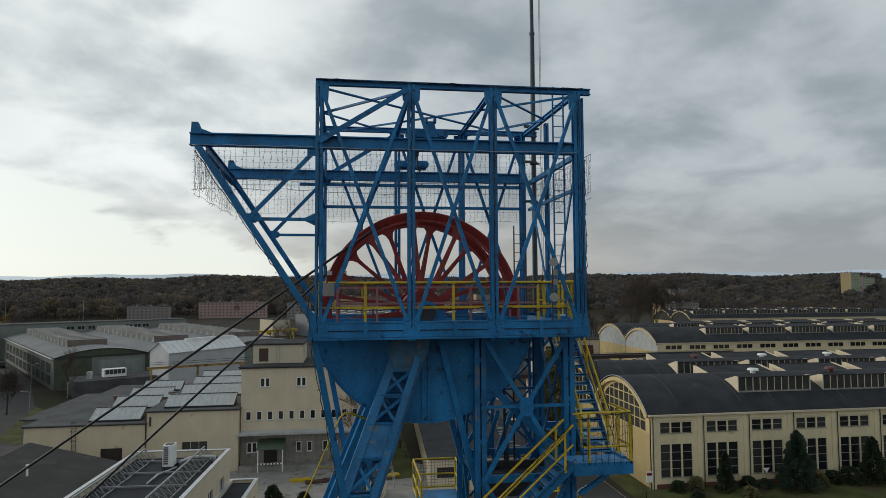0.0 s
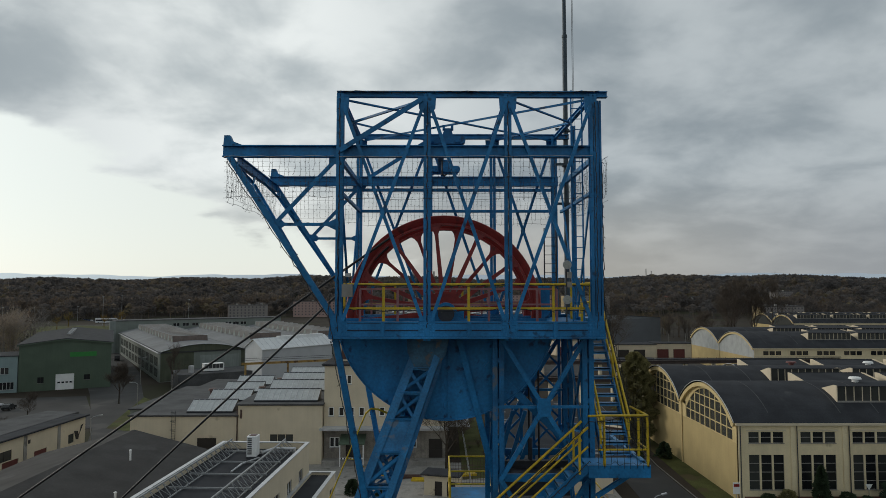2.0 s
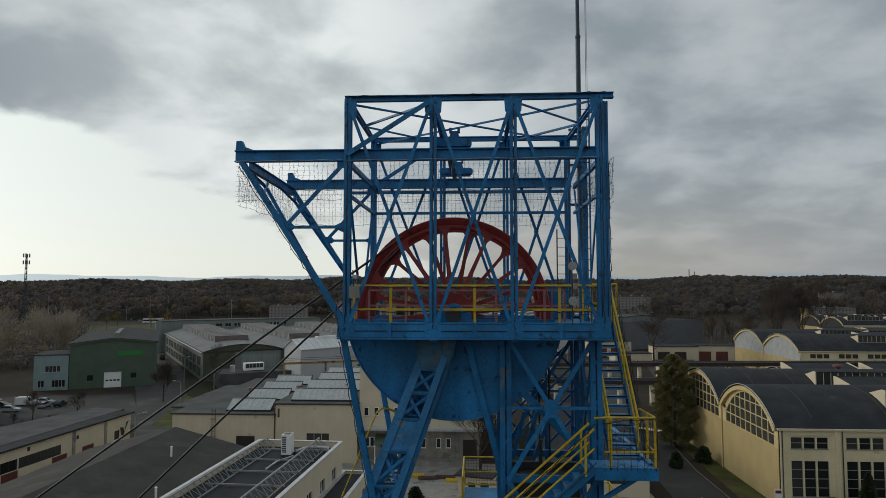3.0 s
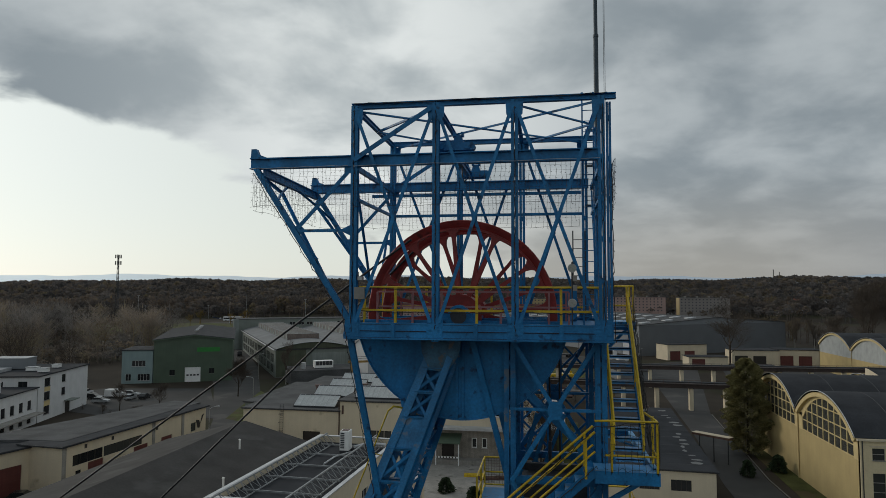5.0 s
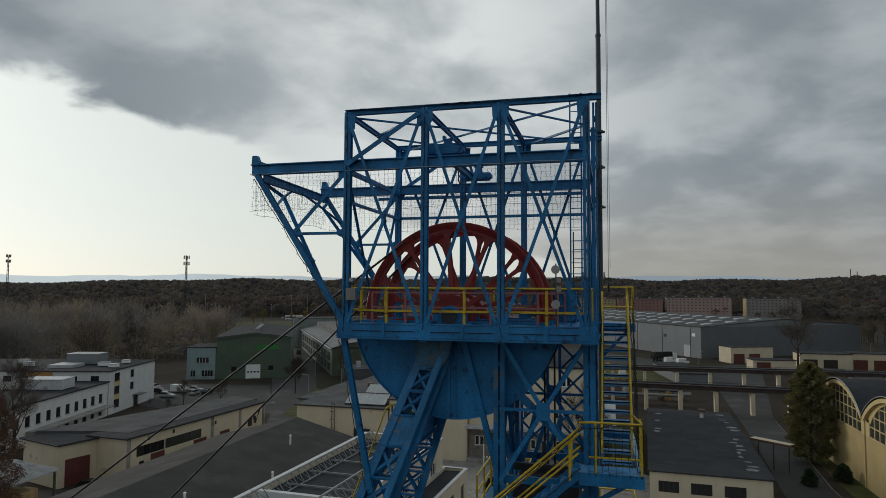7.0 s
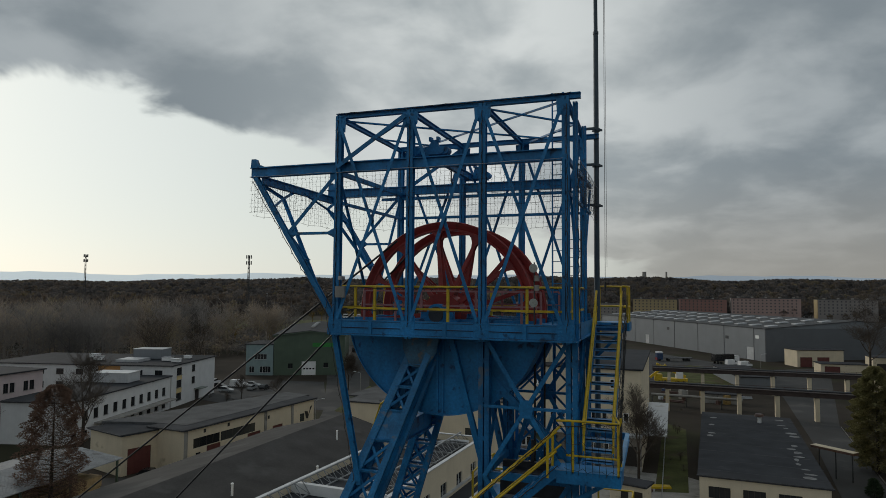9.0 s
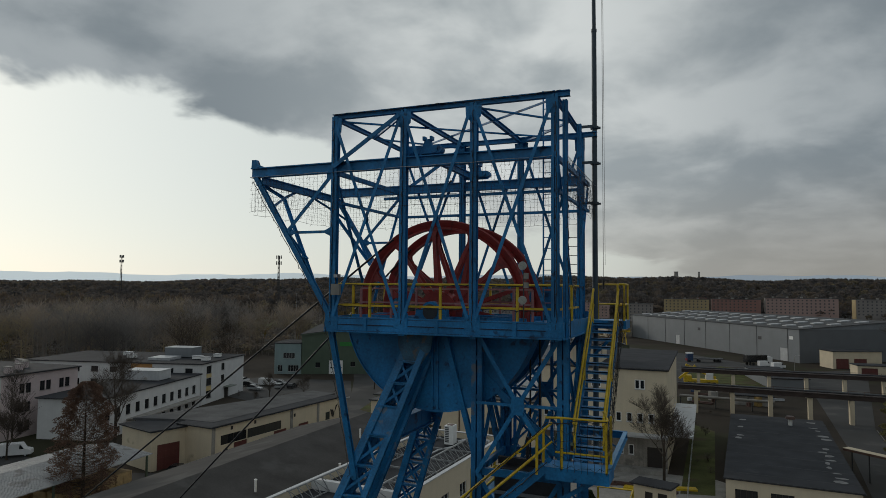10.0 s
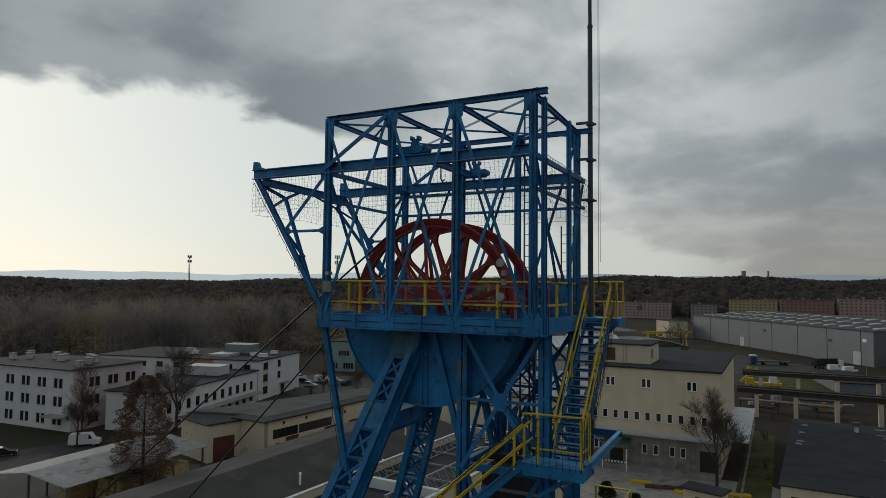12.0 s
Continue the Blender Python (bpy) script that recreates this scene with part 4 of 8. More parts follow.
part("hook_rod", M().tube([(0.0, 2.3, -0.02), (0.0, 2.3, -0.4), (0.06, 2.3, -0.5), (0.14, 2.3, -0.44)], 0.025, 6), DARK_STEEL, t)

# round floodlights on a post at the deck edge
t = thing("floodlight_post", "slim galvanised post with two round white floodlights", "floodlight", (5.0, 16.86, 29.2))
part("post", M().cyl((0, 0, 0), (0, 0, 1.65), 0.018, n=8), DARK_STEEL, t)
LAMP = surface("frosted_lamp_glass", (0.33, 0.34, 0.31), 0.3, vary=0.06, bump=0)
for z in (0.58, 1.49):
    h = part("lamp_housing", M().cyl((0, -0.12, z), (0, 0.02, z), 0.115, 0.08, n=18), STEEL, t)
    part("lens", M().cyl((0, -0.135, z), (0, -0.122, z), 0.10, n=18), LAMP, h, "round frosted glass lens")
for z in (0.9, 1.15):
    part("junction_box", M().box(0.02, 0.13, -0.08, 0.04, z, z + 0.15), CONCRETE, t)

# grey boxes and camera on the left column
t = thing("control_box", "weathered grey steel junction box on the column", "junction box", (-0.78, 16.86, 29.85))
part("body", M().box(-0.1, 0.18, -0.1, 0.06, 0, 0.33), CONCRETE, t)
part("arm", M().cyl((0.0, 0, 0.33), (-0.02, 0, 0.75), 0.018, n=6), DARK_STEEL, t)
part("camera_body", M().box(0.0, 0.12, -0.12, 0.08, 0.52, 0.62), STEEL, t)
# blue cabinet
t = thing("steel_cabinet", "blue sheet steel control cabinet standing on the deck", "cabinet", (5.0, 21.2, DK))
part("body", M().box(-0.45, 0.3, 0, 0.5, 0, 1.12), BLUE, t)
part("door", M().box(-0.42, 0.27, -0.02, 0, 0.05, 1.07), BLUE, t)
part("hinge", M().box(0.2, 0.24, -0.035, -0.02, 0.2, 0.35), BLUE, t)


# strings of festoon lights and net curtains round the frame
def curtain(name, a, b, drop, step, label, seed):
    """Light curtain between two points: a head cable, a foot cable, hanging strands and bulbs."""
    rnd = random.Random(seed)
    a, b = Vector(a), Vector(b)
    t = thing(name, label, "light curtain", a)
    d = b - a
    n = max(2, int(d.length / step))
    head = [d * (i / 12) + Vector((0, 0, 0.015 * math.sin(i * 2.1) - 0.01)) for i in range(13)]
    part("head_cable", M().tube(head, 0.009, 5), STEEL, t, "pale steel head wire")
    foot = [d * (i / 12) + Vector((0, 0, -drop + 0.025 * math.sin(i * 1.7 + seed))) for i in range(13)]
    part("foot_cable", M().tube(foot, 0.005, 4), WIRE, t)
    for i in range(1, 8):
        part("cross_wire", M().tube([p + Vector((0, 0, -drop * i / 8)) for p in head[::3]], 0.0025, 3), WIRE, t)
    bulbs = M()
    for i in range(n):
        p = d * ((i + 0.5 + rnd.uniform(-0.2, 0.2)) / n)
        ln = drop * rnd.uniform(0.8, 1.05)
        k = 6
        pts = [p + Vector((rnd.uniform(-0.02, 0.02), rnd.uniform(-0.02, 0.02), -ln * j / k)) for j in range(k + 1)]
        part("strand", M().tube(pts, 0.0042, 3), WIRE, t)
        for q in pts[1:]:
            o = Vector((rnd.choice((-1, 1)) * 0.035, 0, -0.03))
            bulbs.cyl(q, q + o, 0.006, n=3)
    tagged(part("bulb_string", bulbs, WIRE, t), kind="stuff")
    return t


NETL = "black wired festoon light curtain hung along the beam"
NET = (("x", (-4.05, 16.9, 33.58), (-1.15, 16.9, 33.6), 1.1, 5), ("x", (-1.0, 16.92, 33.58), (5.75, 16.92, 33.62), 1.15, 6), ("x", (6.15, 16.95, 33.6), (6.1, 21.9, 33.55), 1.2, 7), ("x", (-3.9, 22.15, 33.6), (-1.1, 22.15, 33.58), 1.25, 8), ("x", (-1.0, 22.15, 33.55), (5.5, 22.15, 33.6), 1.3, 9), ("x", (-4.05, 17.1, 33.55), (-3.95, 22.0, 33.55), 1.15, 10))
for _, a, b, drop, sd in NET:
    curtain("festoon_curtain", a, b, drop, 0.135, NETL, sd)


def festoon(pts, label, seed, r=0.011, sag=0.03):
    """A loose cable with little lamps along a run of points."""
    rnd = random.Random(seed)
    o = Vector(pts[0])
    path = []
    for a, b in zip(pts, pts[1:]):
        a, b = Vector(a) - o, Vector(b) - o
        n = max(2, int((b - a).length / 0.14))
        for i in range(n):
            path.append(a.lerp(b, i / n) + Vector((rnd.uniform(-0.02, 0.02), rnd.uniform(-0.02, 0.02), rnd.uniform(-0.02, 0.015) - sag * math.sin(math.pi * i / n))))
    t = thing("festoon_cable", label, "light string", pts[0])
    part("cable", M().tube(path, r, 4), WIRE, t)
    m = M()
    for q in path[::2]:
        m.cyl(q, q + Vector((rnd.uniform(-0.05, 0.05), -0.03, -0.05)), 0.009, n=3)
    tagged(part("bulb_string", m, WIRE, t), kind="stuff")


FEST = "tangled black festoon cable tied to the steelwork"
for i, pts in enumerate((
        [(-1.0, 16.97, 35.2), (-1.0, 16.97, 33.0), (-1.02, 16.97, 31.0), (-1.02, 16.97, 28.8)],
        [(1.335, 16.97, 35.1), (1.335, 16.97, 31.0), (1.335, 16.97, 28.9)],
        [(3.505, 16.97, 35.1), (3.505, 16.97, 31.0), (3.505, 16.97, 28.9)],
        [(5.85, 16.97, 35.1), (5.85, 16.97, 32.0), (5.85, 16.97, 28.9)],
        [(6.1, 17.3, 33.5), (6.1, 17.3, 30.5), (6.15, 17.4, 28.6)],
        [(-0.9, 17.2, 30.18), (1.3, 17.2, 30.16), (3.5, 17.2, 30.18), (5.7, 17.2, 30.16)],
        [(-0.9, 17.2, 29.53), (1.3, 17.2, 29.5), (3.5, 17.2, 29.53), (5.7, 17.2, 29.5)],
        [(-1.0, 17.0, 35.38), (2.4, 17.0, 35.37), (6.1, 17.0, 35.38)],
        [(-4.0, 16.99, 33.45), (-3.0, 16.99, 31.98), (-2.0, 16.99, 30.46), (-1.15, 16.99, 29.15)],
        [(-1.2, 17.08, 28.7), (-0.78, 17.14, 26.6), (-0.36, 17.2, 24.4)],
        [(-1.2, 16.9, 29.9), (-1.25, 16.9, 29.3), (-1.1, 16.9, 28.6)],
        [(5.7, 17.2, 30.16), (5.95, 18.5, 30.2), (5.95, 20.4, 30.15)],
        [(6.95, 21.2, 29.9), (7.0, 19.5, 28.0), (7.02, 17.9, 26.4)],
        [(6.98, 21.2, 29.3), (7.05, 19.5, 27.4), (7.05, 17.9, 25.8)],
        [(7.12, 16.98, 26.75), (6.3, 16.98, 26.7), (5.6, 16.98, 26.6), (3.8, 16.98, 24.9), (2.4, 16.98, 23.6)],
        [(5.6, 16.98, 25.6), (3.8, 16.98, 24.0), (2.4, 16.98, 22.7)])):
    festoon(pts, FEST, 40 + i)
t = thing("festoon_net", "black wired festoon lights draped down the stair landing", "light curtain", (7.14, 16.98, 26.7))
rnd = random.Random(3)
for i in range(9):
    x = -0.17 * i
    part("strand", M().tube([(x + rnd.uniform(-0.03, 0.03), -0.01, -0.26 * j) for j in range(6)], 0.007, 3), WIRE, t)
for i in range(5):
    part("strand", M().tube([(0.02, 0.16 * i, -0.25 * j) for j in range(5)], 0.007, 3), WIRE, t)
t = thing("festoon_net", "black wired festoon lights draped over the stair rail", "light curtain", (7.0, 21.2, 30.1))
for i in range(22):
    k = i / 21
    p = Vector((0.05, -3.4 * k, -3.65 * k))
    part("strand", M().tube([p + Vector((rnd.uniform(-0.03, 0.05), rnd.uniform(-0.04, 0.04), -0.22 * j)) for j in range(5)], 0.006, 3), WIRE, t)
t = thing("festoon_net", "black diamond light net hung down the stair side", "light curtain", (7.06, 21.2, 30.0))
for i in range(15):
    k0, k1 = i / 14, min(1.0, i / 14 + 0.12)
    for a, b in ((0.0, 1.0), (1.0, 0.0)):
        part("strand", M().tube([Vector((0.02 * math.sin(9 * (i + j)), -3.35 * (k0 + (k1 - k0) * j / 4), -3.6 * (k0 + (k1 - k0) * j / 4) - 1.05 * (a + (b - a) * j / 4))) for j in range(5)], 0.0055, 3), WIRE, t)
t = thing("festoon_net", "black wavy light net across the landing front", "light curtain", (5.75, 16.95, 26.65))
for j in range(6):
    part("strand", M().tube([Vector((0.12 * i, 0, -0.22 * j - 0.035 * math.sin(i * 1.9 + j * 2.0) - (0.05 if i % 2 else 0.0))) for i in range(12)], 0.0055, 3), WIRE, t)
t = thing("wire_cable", "thin slack steel wires hanging beside the mast", "cable", (6.32, 22.1, 29.9))
part("wire", M().cyl((0, 0, 0.4), (0.0, 0, 14.5), 0.008, n=4), WIRE, t)
part("wire", M().cyl((0.06, 0, 1.0), (0.02, 0, 14.5), 0.006, n=4), WIRE, t)
part("weight", M().cyl((0.0, 0, 0.2), (0, 0, 0.5), 0.035, n=8), WIRE, t)


# ---- building tools ----
def put(m, T):
    m.v = [tuple(T @ Vector(p)) for p in m.v]
    return m


FACES = {"S": lambda w, d: pose(0, 0, 0), "E": lambda w, d: pose(w, 0, 0, 0, 0, 90), "N": lambda w, d: pose(w, d, 0, 0, 0, 180), "W": lambda w, d: pose(0, d, 0, 0, 0, -90)}


def wall(parent, T, length, z0, z1, holes, mat, label="", thick=0.3, start=0.0):
    """A wall along local x, its outside towards -y, with real openings (x0, x1, z0, z1)."""
    m = M()
    m.weld = True
    xs = sorted({start, length, *[h[0] for h in holes], *[h[1] for h in holes]})
    zs = sorted({z0, z1, *[h[2] for h in holes if z0 < h[2] < z1], *[h[3] for h in holes if z0 < h[3] < z1]})
    nx, nz = len(xs) - 1, len(zs) - 1

    def full(i, j):
        if not (0 <= i < nx and 0 <= j < nz):
            return False
        cx, cz = (xs[i] + xs[i + 1]) / 2, (zs[j] + zs[j + 1]) / 2
        return not any(h[0] < cx < h[1] and h[2] < cz < h[3] for h in holes)
    for i in range(nx):
        for j in range(nz):
            if not full(i, j):
                continue
            a, b, c, d = xs[i], xs[i + 1], zs[j], zs[j + 1]
            m.face([(a, 0, c), (b, 0, c), (b, 0, d), (a, 0, d)])
            m.face([(a, thick, c), (a, thick, d), (b, thick, d), (b, thick, c)])
            if not full(i - 1, j):
                m.face([(a, 0, c), (a, 0, d), (a, thick, d), (a, thick, c)])
            if not full(i + 1, j):
                m.face([(b, 0, c), (b, thick, c), (b, thick, d), (b, 0, d)])
            if not full(i, j - 1):
                m.face([(a, 0, c), (a, thick, c), (b, thick, c), (b, 0, c)])
            if not full(i, j + 1):
                m.face([(a, 0, d), (b, 0, d), (b, thick, d), (a, thick, d)])
    return part("wall", put(m, T), mat, parent, label)


def window(parent, T, x0, x1, z0, z1, nx=2, nz=1, frame=None, pane=None, sill=True, bar=0.07, deep=0.1):
    fr = frame or FRAMEW
    m = M()
    for i in range(nx + 1):
        x = x0 + (x1 - x0) * i / nx
        m.box(max(x0, x - bar / 2), min(x1, x + bar / 2), deep, deep + 0.06, z0, z1)
    for i in range(nz + 1):
        z = z0 + (z1 - z0) * i / nz
        m.box(x0, x1, deep + 0.003, deep + 0.055, max(z0, z - bar / 2), min(z1, z + bar / 2))
    w = part("window", put(m, T), fr, parent)
    for i in range(nx):
        a, b = x0 + (x1 - x0) * i / nx, x0 + (x1 - x0) * (i + 1) / nx
        part("pane", put(M().box(a, b, deep + 0.03, deep + 0.045, z0, z1), T), pane or PANE, w)
    if sill:
        part("sill", put(M().box(x0 - 0.08, x1 + 0.08, -0.12, deep, z0 - 0.07, z0), T), TRIM if fr is FRAMEW else CONCRETE, w)
    return w


def door(parent, T, x0, x1, z0, z1, mat, panels=0):
    d = part("door", put(M().box(x0, x1, 0.14, 0.2, z0, z1), T), mat, parent)
    for i in range(panels):
        z = z0 + (z1 - z0) * (i + 0.5) / panels
        part("panel", put(M().box(x0 + 0.1, x1 - 0.1, 0.11, 0.14, z - (z1 - z0) / panels * 0.4, z + (z1 - z0) / panels * 0.4), T), mat, d)
    return d


def shell(name, label, cat, at, yaw, w, d, h, mat, holes=None, roof=FELT, over=0.25, slab=0.28, parapet=0.0, group=""):
    """Four walls with openings and a flat roof."""
    holes = holes or {}
    b = thing(name, label, cat, at, yaw, group)
    Ts = {}
    for s in "SENW":
        T = FACES[s](w, d)
        Ts[s] = T
        ln = w if s in "SN" else d
        cut = 0.0 if s in "SN" else 0.301
        wall(b, T, ln - cut, 0, h + parapet, holes.get(s, []), mat[s] if isinstance(mat, dict) else mat, start=cut)
    if parapet:
        part("roof", M().box(0.3, w - 0.3, 0.3, d - 0.3, h - slab, h), roof, b)
        m = M().box(-0.06, w + 0.06, -0.06, 0.36, h + parapet, h + parapet + 0.08).box(-0.06, w + 0.06, d - 0.36, d + 0.06, h + parapet, h + parapet + 0.08)
        m.box(-0.06, 0.36, 0.36, d - 0.36, h + parapet, h + parapet + 0.08).box(w - 0.36, w + 0.06, 0.36, d - 0.36, h + parapet, h + parapet + 0.08)
        part("coping", m, TRIM, b)
    else:
        part("roof", M().box(-over, w + over, -over, d + over, h, h + slab), roof, b)
        part("gutter", M().box(-over - 0.1, w + over + 0.1, -over - 0.12, -over, h + slab - 0.18, h + slab - 0.02), DARK_STEEL, b)
    return b, Ts


def gable_roof(b, w, d, h, rise, mat, along="y", over=0.4, t=0.18):
    """Two slopes with the ridge along y (or x) over a w by d plan."""
    if along == "y":
        for s in (0, 1):
            xe, xm = (-over, w / 2) if s == 0 else (w + over, w / 2)
            e = h - over * rise / (w / 2)
            part("roof_slope", M().prism([(xe, -over, e), (xm, -over, h + rise), (xm, d + over, h + rise), (xe, d + over, e)], (0, 0, t)), mat, b)
        for y in (0.0, d - 0.3):
            part("gable", M().prism([(0, y, h), (w, y, h), (w / 2, y, h + rise)], (0, 0.3, 0)), b["wallmat"] if "wallmat" in b else CREAM, b)
    else:
        for s in (0, 1):
            ye, ym = (-over, d / 2) if s == 0 else (d + over, d / 2)
            e = h - over * rise / (d / 2)
            part("roof_slope", M().prism([(-over, ye, e), (-over, ym, h + rise), (w + over, ym, h + rise), (w + over, ye, e)], (0, 0, t)), mat, b)


# ---- vaulted halls ----
MONPANE = surface("grimy_monitor_glass", (0.05, 0.05, 0.045), 0.35, vary=0.3, scale=0.6)
GABLE = surface("faded_gable_board", (0.40, 0.415, 0.41), 0.9, vary=0.12, scale=0.5, grain=5, streak=0.15, spec=0.2)


def vault_hall(label, at, length, bay, bays, eave, rise, win_bays, mon_rows, first_win=1.55, pitch=7.43, glass_ends=True, mon_shift=0.0, infill=None):
    b = thing("vaulted_hall", label, "industrial hall", at, 0, group="vaulted halls")
    depth = bay * bays
    holes = []
    for i in range(win_bays):
        for k in range(3):
            x = first_win + pitch * i + 1.75 * k
            holes += [(x, x + 1.5, 8.15, 9.7), (x, x + 1.5, 1.65, 6.5)]
    T = FACES["S"](length, depth)
    wall(b, T, length, 0, eave, holes, HALLCREAM, "pale cream plaster wall")
    for x0, x1, z0, z1 in holes:
        window(b, T, x0, x1, z0, z1, 1, 2 if z1 > 7 else 4, frame=CONCRETE, pane=PANE if random.random() < 0.75 else OLDPANE, bar=0.09)
    for i in range(win_bays):
        x = first_win + pitch * i - 1.15
        part("pilaster", put(M().box(x - 0.35, x + 0.35, -0.14, 0, 0, eave - 0.3), T), HALLCREAM, b)
        part("downpipe", put(M().cyl((x + 0.55 if i else x - 0.1, -0.22, 0), (x + 0.55 if i else x - 0.1, -0.22, eave), 0.07, n=8), T), DARK_STEEL, b)
        part("lintel_band", put(M().box(first_win + pitch * i - 0.3, first_win + pitch * i + 5.3, -0.08, 0, 9.85, 10.05), T), CREAM, b)
    part("plinth", put(M().box(0, length, -0.06, 0, 0, 0.7), T), BRICK, b)
    part("cornice", put(M().box(-0.3, length, -0.4, 0.05, eave - 0.25, eave), T), CREAM, b, "pale eaves cornice")
    part("wall", M().box(length - 0.3, length, 0.3, depth, 0, eave), CREAM, b)
    part("wall", M().box(0, length, depth - 0.3, depth, 0, eave), CREAM, b)
    R = (bay * bay / 4 + rise * rise) / (2 * rise)
    n = 28

    def arc(k, r_off=0.0, a0=0.0, a1=1.0, m=n):
        half = math.asin(bay / 2 / R)
        c = (k + 0.5) * bay
        return [(c + (R + r_off) * math.sin(-half + 2 * half * (a0 + (a1 - a0) * i / m)), eave - (R - rise) + (R + r_off) * math.cos(-half + 2 * half * (a0 + (a1 - a0) * i / m))) for i in range(m + 1)]
    for k in range(bays):
        top = arc(k, 0.12)
        low = arc(k, -0.12)
        m = M()
        for (y0, z0), (y1, z1) in zip(top, top[1:]):
            m.face([(-0.55, y0, z0), (length, y0, z0), (length, y1, z1), (-0.55, y1, z1)], True)
        for (y0, z0), (y1, z1) in zip(low, low[1:]):
            m.face([(-0.55, y0, z0), (-0.55, y1, z1), (length, y1, z1), (length, y0, z0)], True)
        part("vault_roof", m, FELT, b, "black felted barrel vault roof")
        for i in range(int(length / 9)):
            xs_ = 5.0 + 9.0 * i + 2.0 * math.sin(i * 2.3 + k)
            sm = M()
            sm.weld = True
            for (ya, za), (yb, zb) in zip(top[2:-2], top[3:-1]):
                sm.prism([(xs_, ya, za), (xs_ + 0.12, ya, za), (xs_ + 0.12, yb, zb), (xs_, yb, zb)], (0, 0, 0.02))
            part("felt_seam", sm, FELT2, b)
        # gable: wall below, arch band, glazing
        y0, y1 = k * bay, (k + 1) * bay
        spring = 8.0 if glass_ends else 7.0
        part("gable_wall", M().box(0, 0.35, y0, y1, 0, spring), SHADEYELLOW, b, "warm yellow plaster gable wall")
        band_o, band_i = arc(k, -0.1), arc(k, -0.75)
        ring = M()
        ring.weld = True
        for i in range(n):
            ring.prism([(-0.5, *band_o[i]), (-0.5, *band_o[i + 1]), (-0.5, *band_i[i + 1]), (-0.5, *band_i[i])], (0.5, 0, 0))
        part("arch_band", ring, YCREAM, b, "pale yellow arched rim")
        part("gutter_cap", M().tube([(-0.56, y, z + 0.02) for y, z in arc(k, 0.12)], 0.06, 6), TRIM, b)
        inner = [(y, z) for y, z in arc(k, -1.1, 0.03, 0.97) if z > spring]
        if glass_ends:
            glz = [(y0 + 1.6, spring)] + inner + [(y1 - 1.6, spring)]
            part("arch_glazing", M().prism([(0.12, y, z) for y, z in glz], (0.04, 0, 0)), OLDPANE, b, "dusty glazing in the arch")
            nb = 9
            for i in range(nb + 1):
                y = y0 + 1.6 + (bay - 3.2) * i / nb
                zt = eave - (R - rise) + math.sqrt(max(0.1, (R - 1.0) ** 2 - (y - (k + 0.5) * bay) ** 2))
                part("mullion", M().box(0.02, 0.14, y - 0.1, y + 0.1, spring, max(spring + 0.3, zt)), YCREAM, b)
            for z in (spring + 0.1, spring + 1.7, spring + 3.3, spring + 4.9):
                hw = math.sqrt(max(0.0, (R - 1.0) ** 2 - (z - eave + R - rise) ** 2))
                hw = min(hw, bay / 2 - 1.6)
                part("transom", M().box(0.03, 0.13, (k + 0.5) * bay - hw, (k + 0.5) * bay + hw, z - 0.07, z + 0.07), YCREAM, b)
            fill = M()
            fill.weld = True
            outer = arc(k, -0.7)
            nn = len(outer) - 1
            inn = [((k + 0.5) * bay + (y - (k + 0.5) * bay) * (1 - 1.6 / (bay / 2)), max(spring, z - 0.35)) for y, z in outer]
            for i in range(nn):
                fill.prism([(0.0, *outer[i]), (0.0, *outer[i + 1]), (0.0, *inn[i + 1]), (0.0, *inn[i])], (0.35, 0, 0))
            for ya, yb in ((y0, y0 + 1.6), (y1 - 1.6, y1)):
                fill.box(0, 0.35, ya, yb, spring, eave - 0.2)
            part("gable_spandrel", fill, YCREAM, b)
        else:
            pts = [(y0, spring)] + arc(k, -0.3) + [(y1, spring)]
            part("gable_spandrel", M().prism([(0, y, z) for y, z in pts], (0.3, 0, 0)), infill or GABLE, b, "pale blank gable infill")
        if k:
            part("downpipe", M().cyl((-0.12, y0, 0), (-0.12, y0, eave + 0.4), 0.1, n=8), YCREAM, b)
        # roof monitors: glazed upright face, triangular cheeks, roof falling to the vault
        for x0, off, foot, top, side, width, pitch_m in mon_rows:
            x = x0 + mon_shift * k
            yc = (k + 0.5) * bay

            def roof_z(dy):
                return eave - (R - rise) + math.sqrt((R + 0.12) ** 2 - dy * dy)
            yg, yf = yc - side * off, yc - side * foot
            zg, zf, zt = roof_z(off), roof_z(foot), eave + rise + top
            while x + width < length:
                mon = part("roof_monitor", M().prism([(x, yg, zg - 0.15), (x, yg, zt), (x, yf, zf + 0.02), (x, yf, zf - 0.3)], (width, 0, 0)), FELT, b)
                for xe in (x - 0.14, x + width):
                    part("cheek", M().prism([(xe, yg - side * 0.12, zg - 0.2), (xe, yg - side * 0.12, zt + 0.1), (xe, yg + side * 0.7, zt + 0.1), (xe, yf + side * 0.25, zf + 0.12), (xe, yf + side * 0.25, zf - 0.25)], (0.14, 0, 0)), CREAM, mon, "cream cheek wall")
                part("roof_edge", M().box(x - 0.02, x + width + 0.02, min(yg - side * 0.25, yg), max(yg - side * 0.25, yg), zt - 0.02, zt + 0.09), FELT, mon)
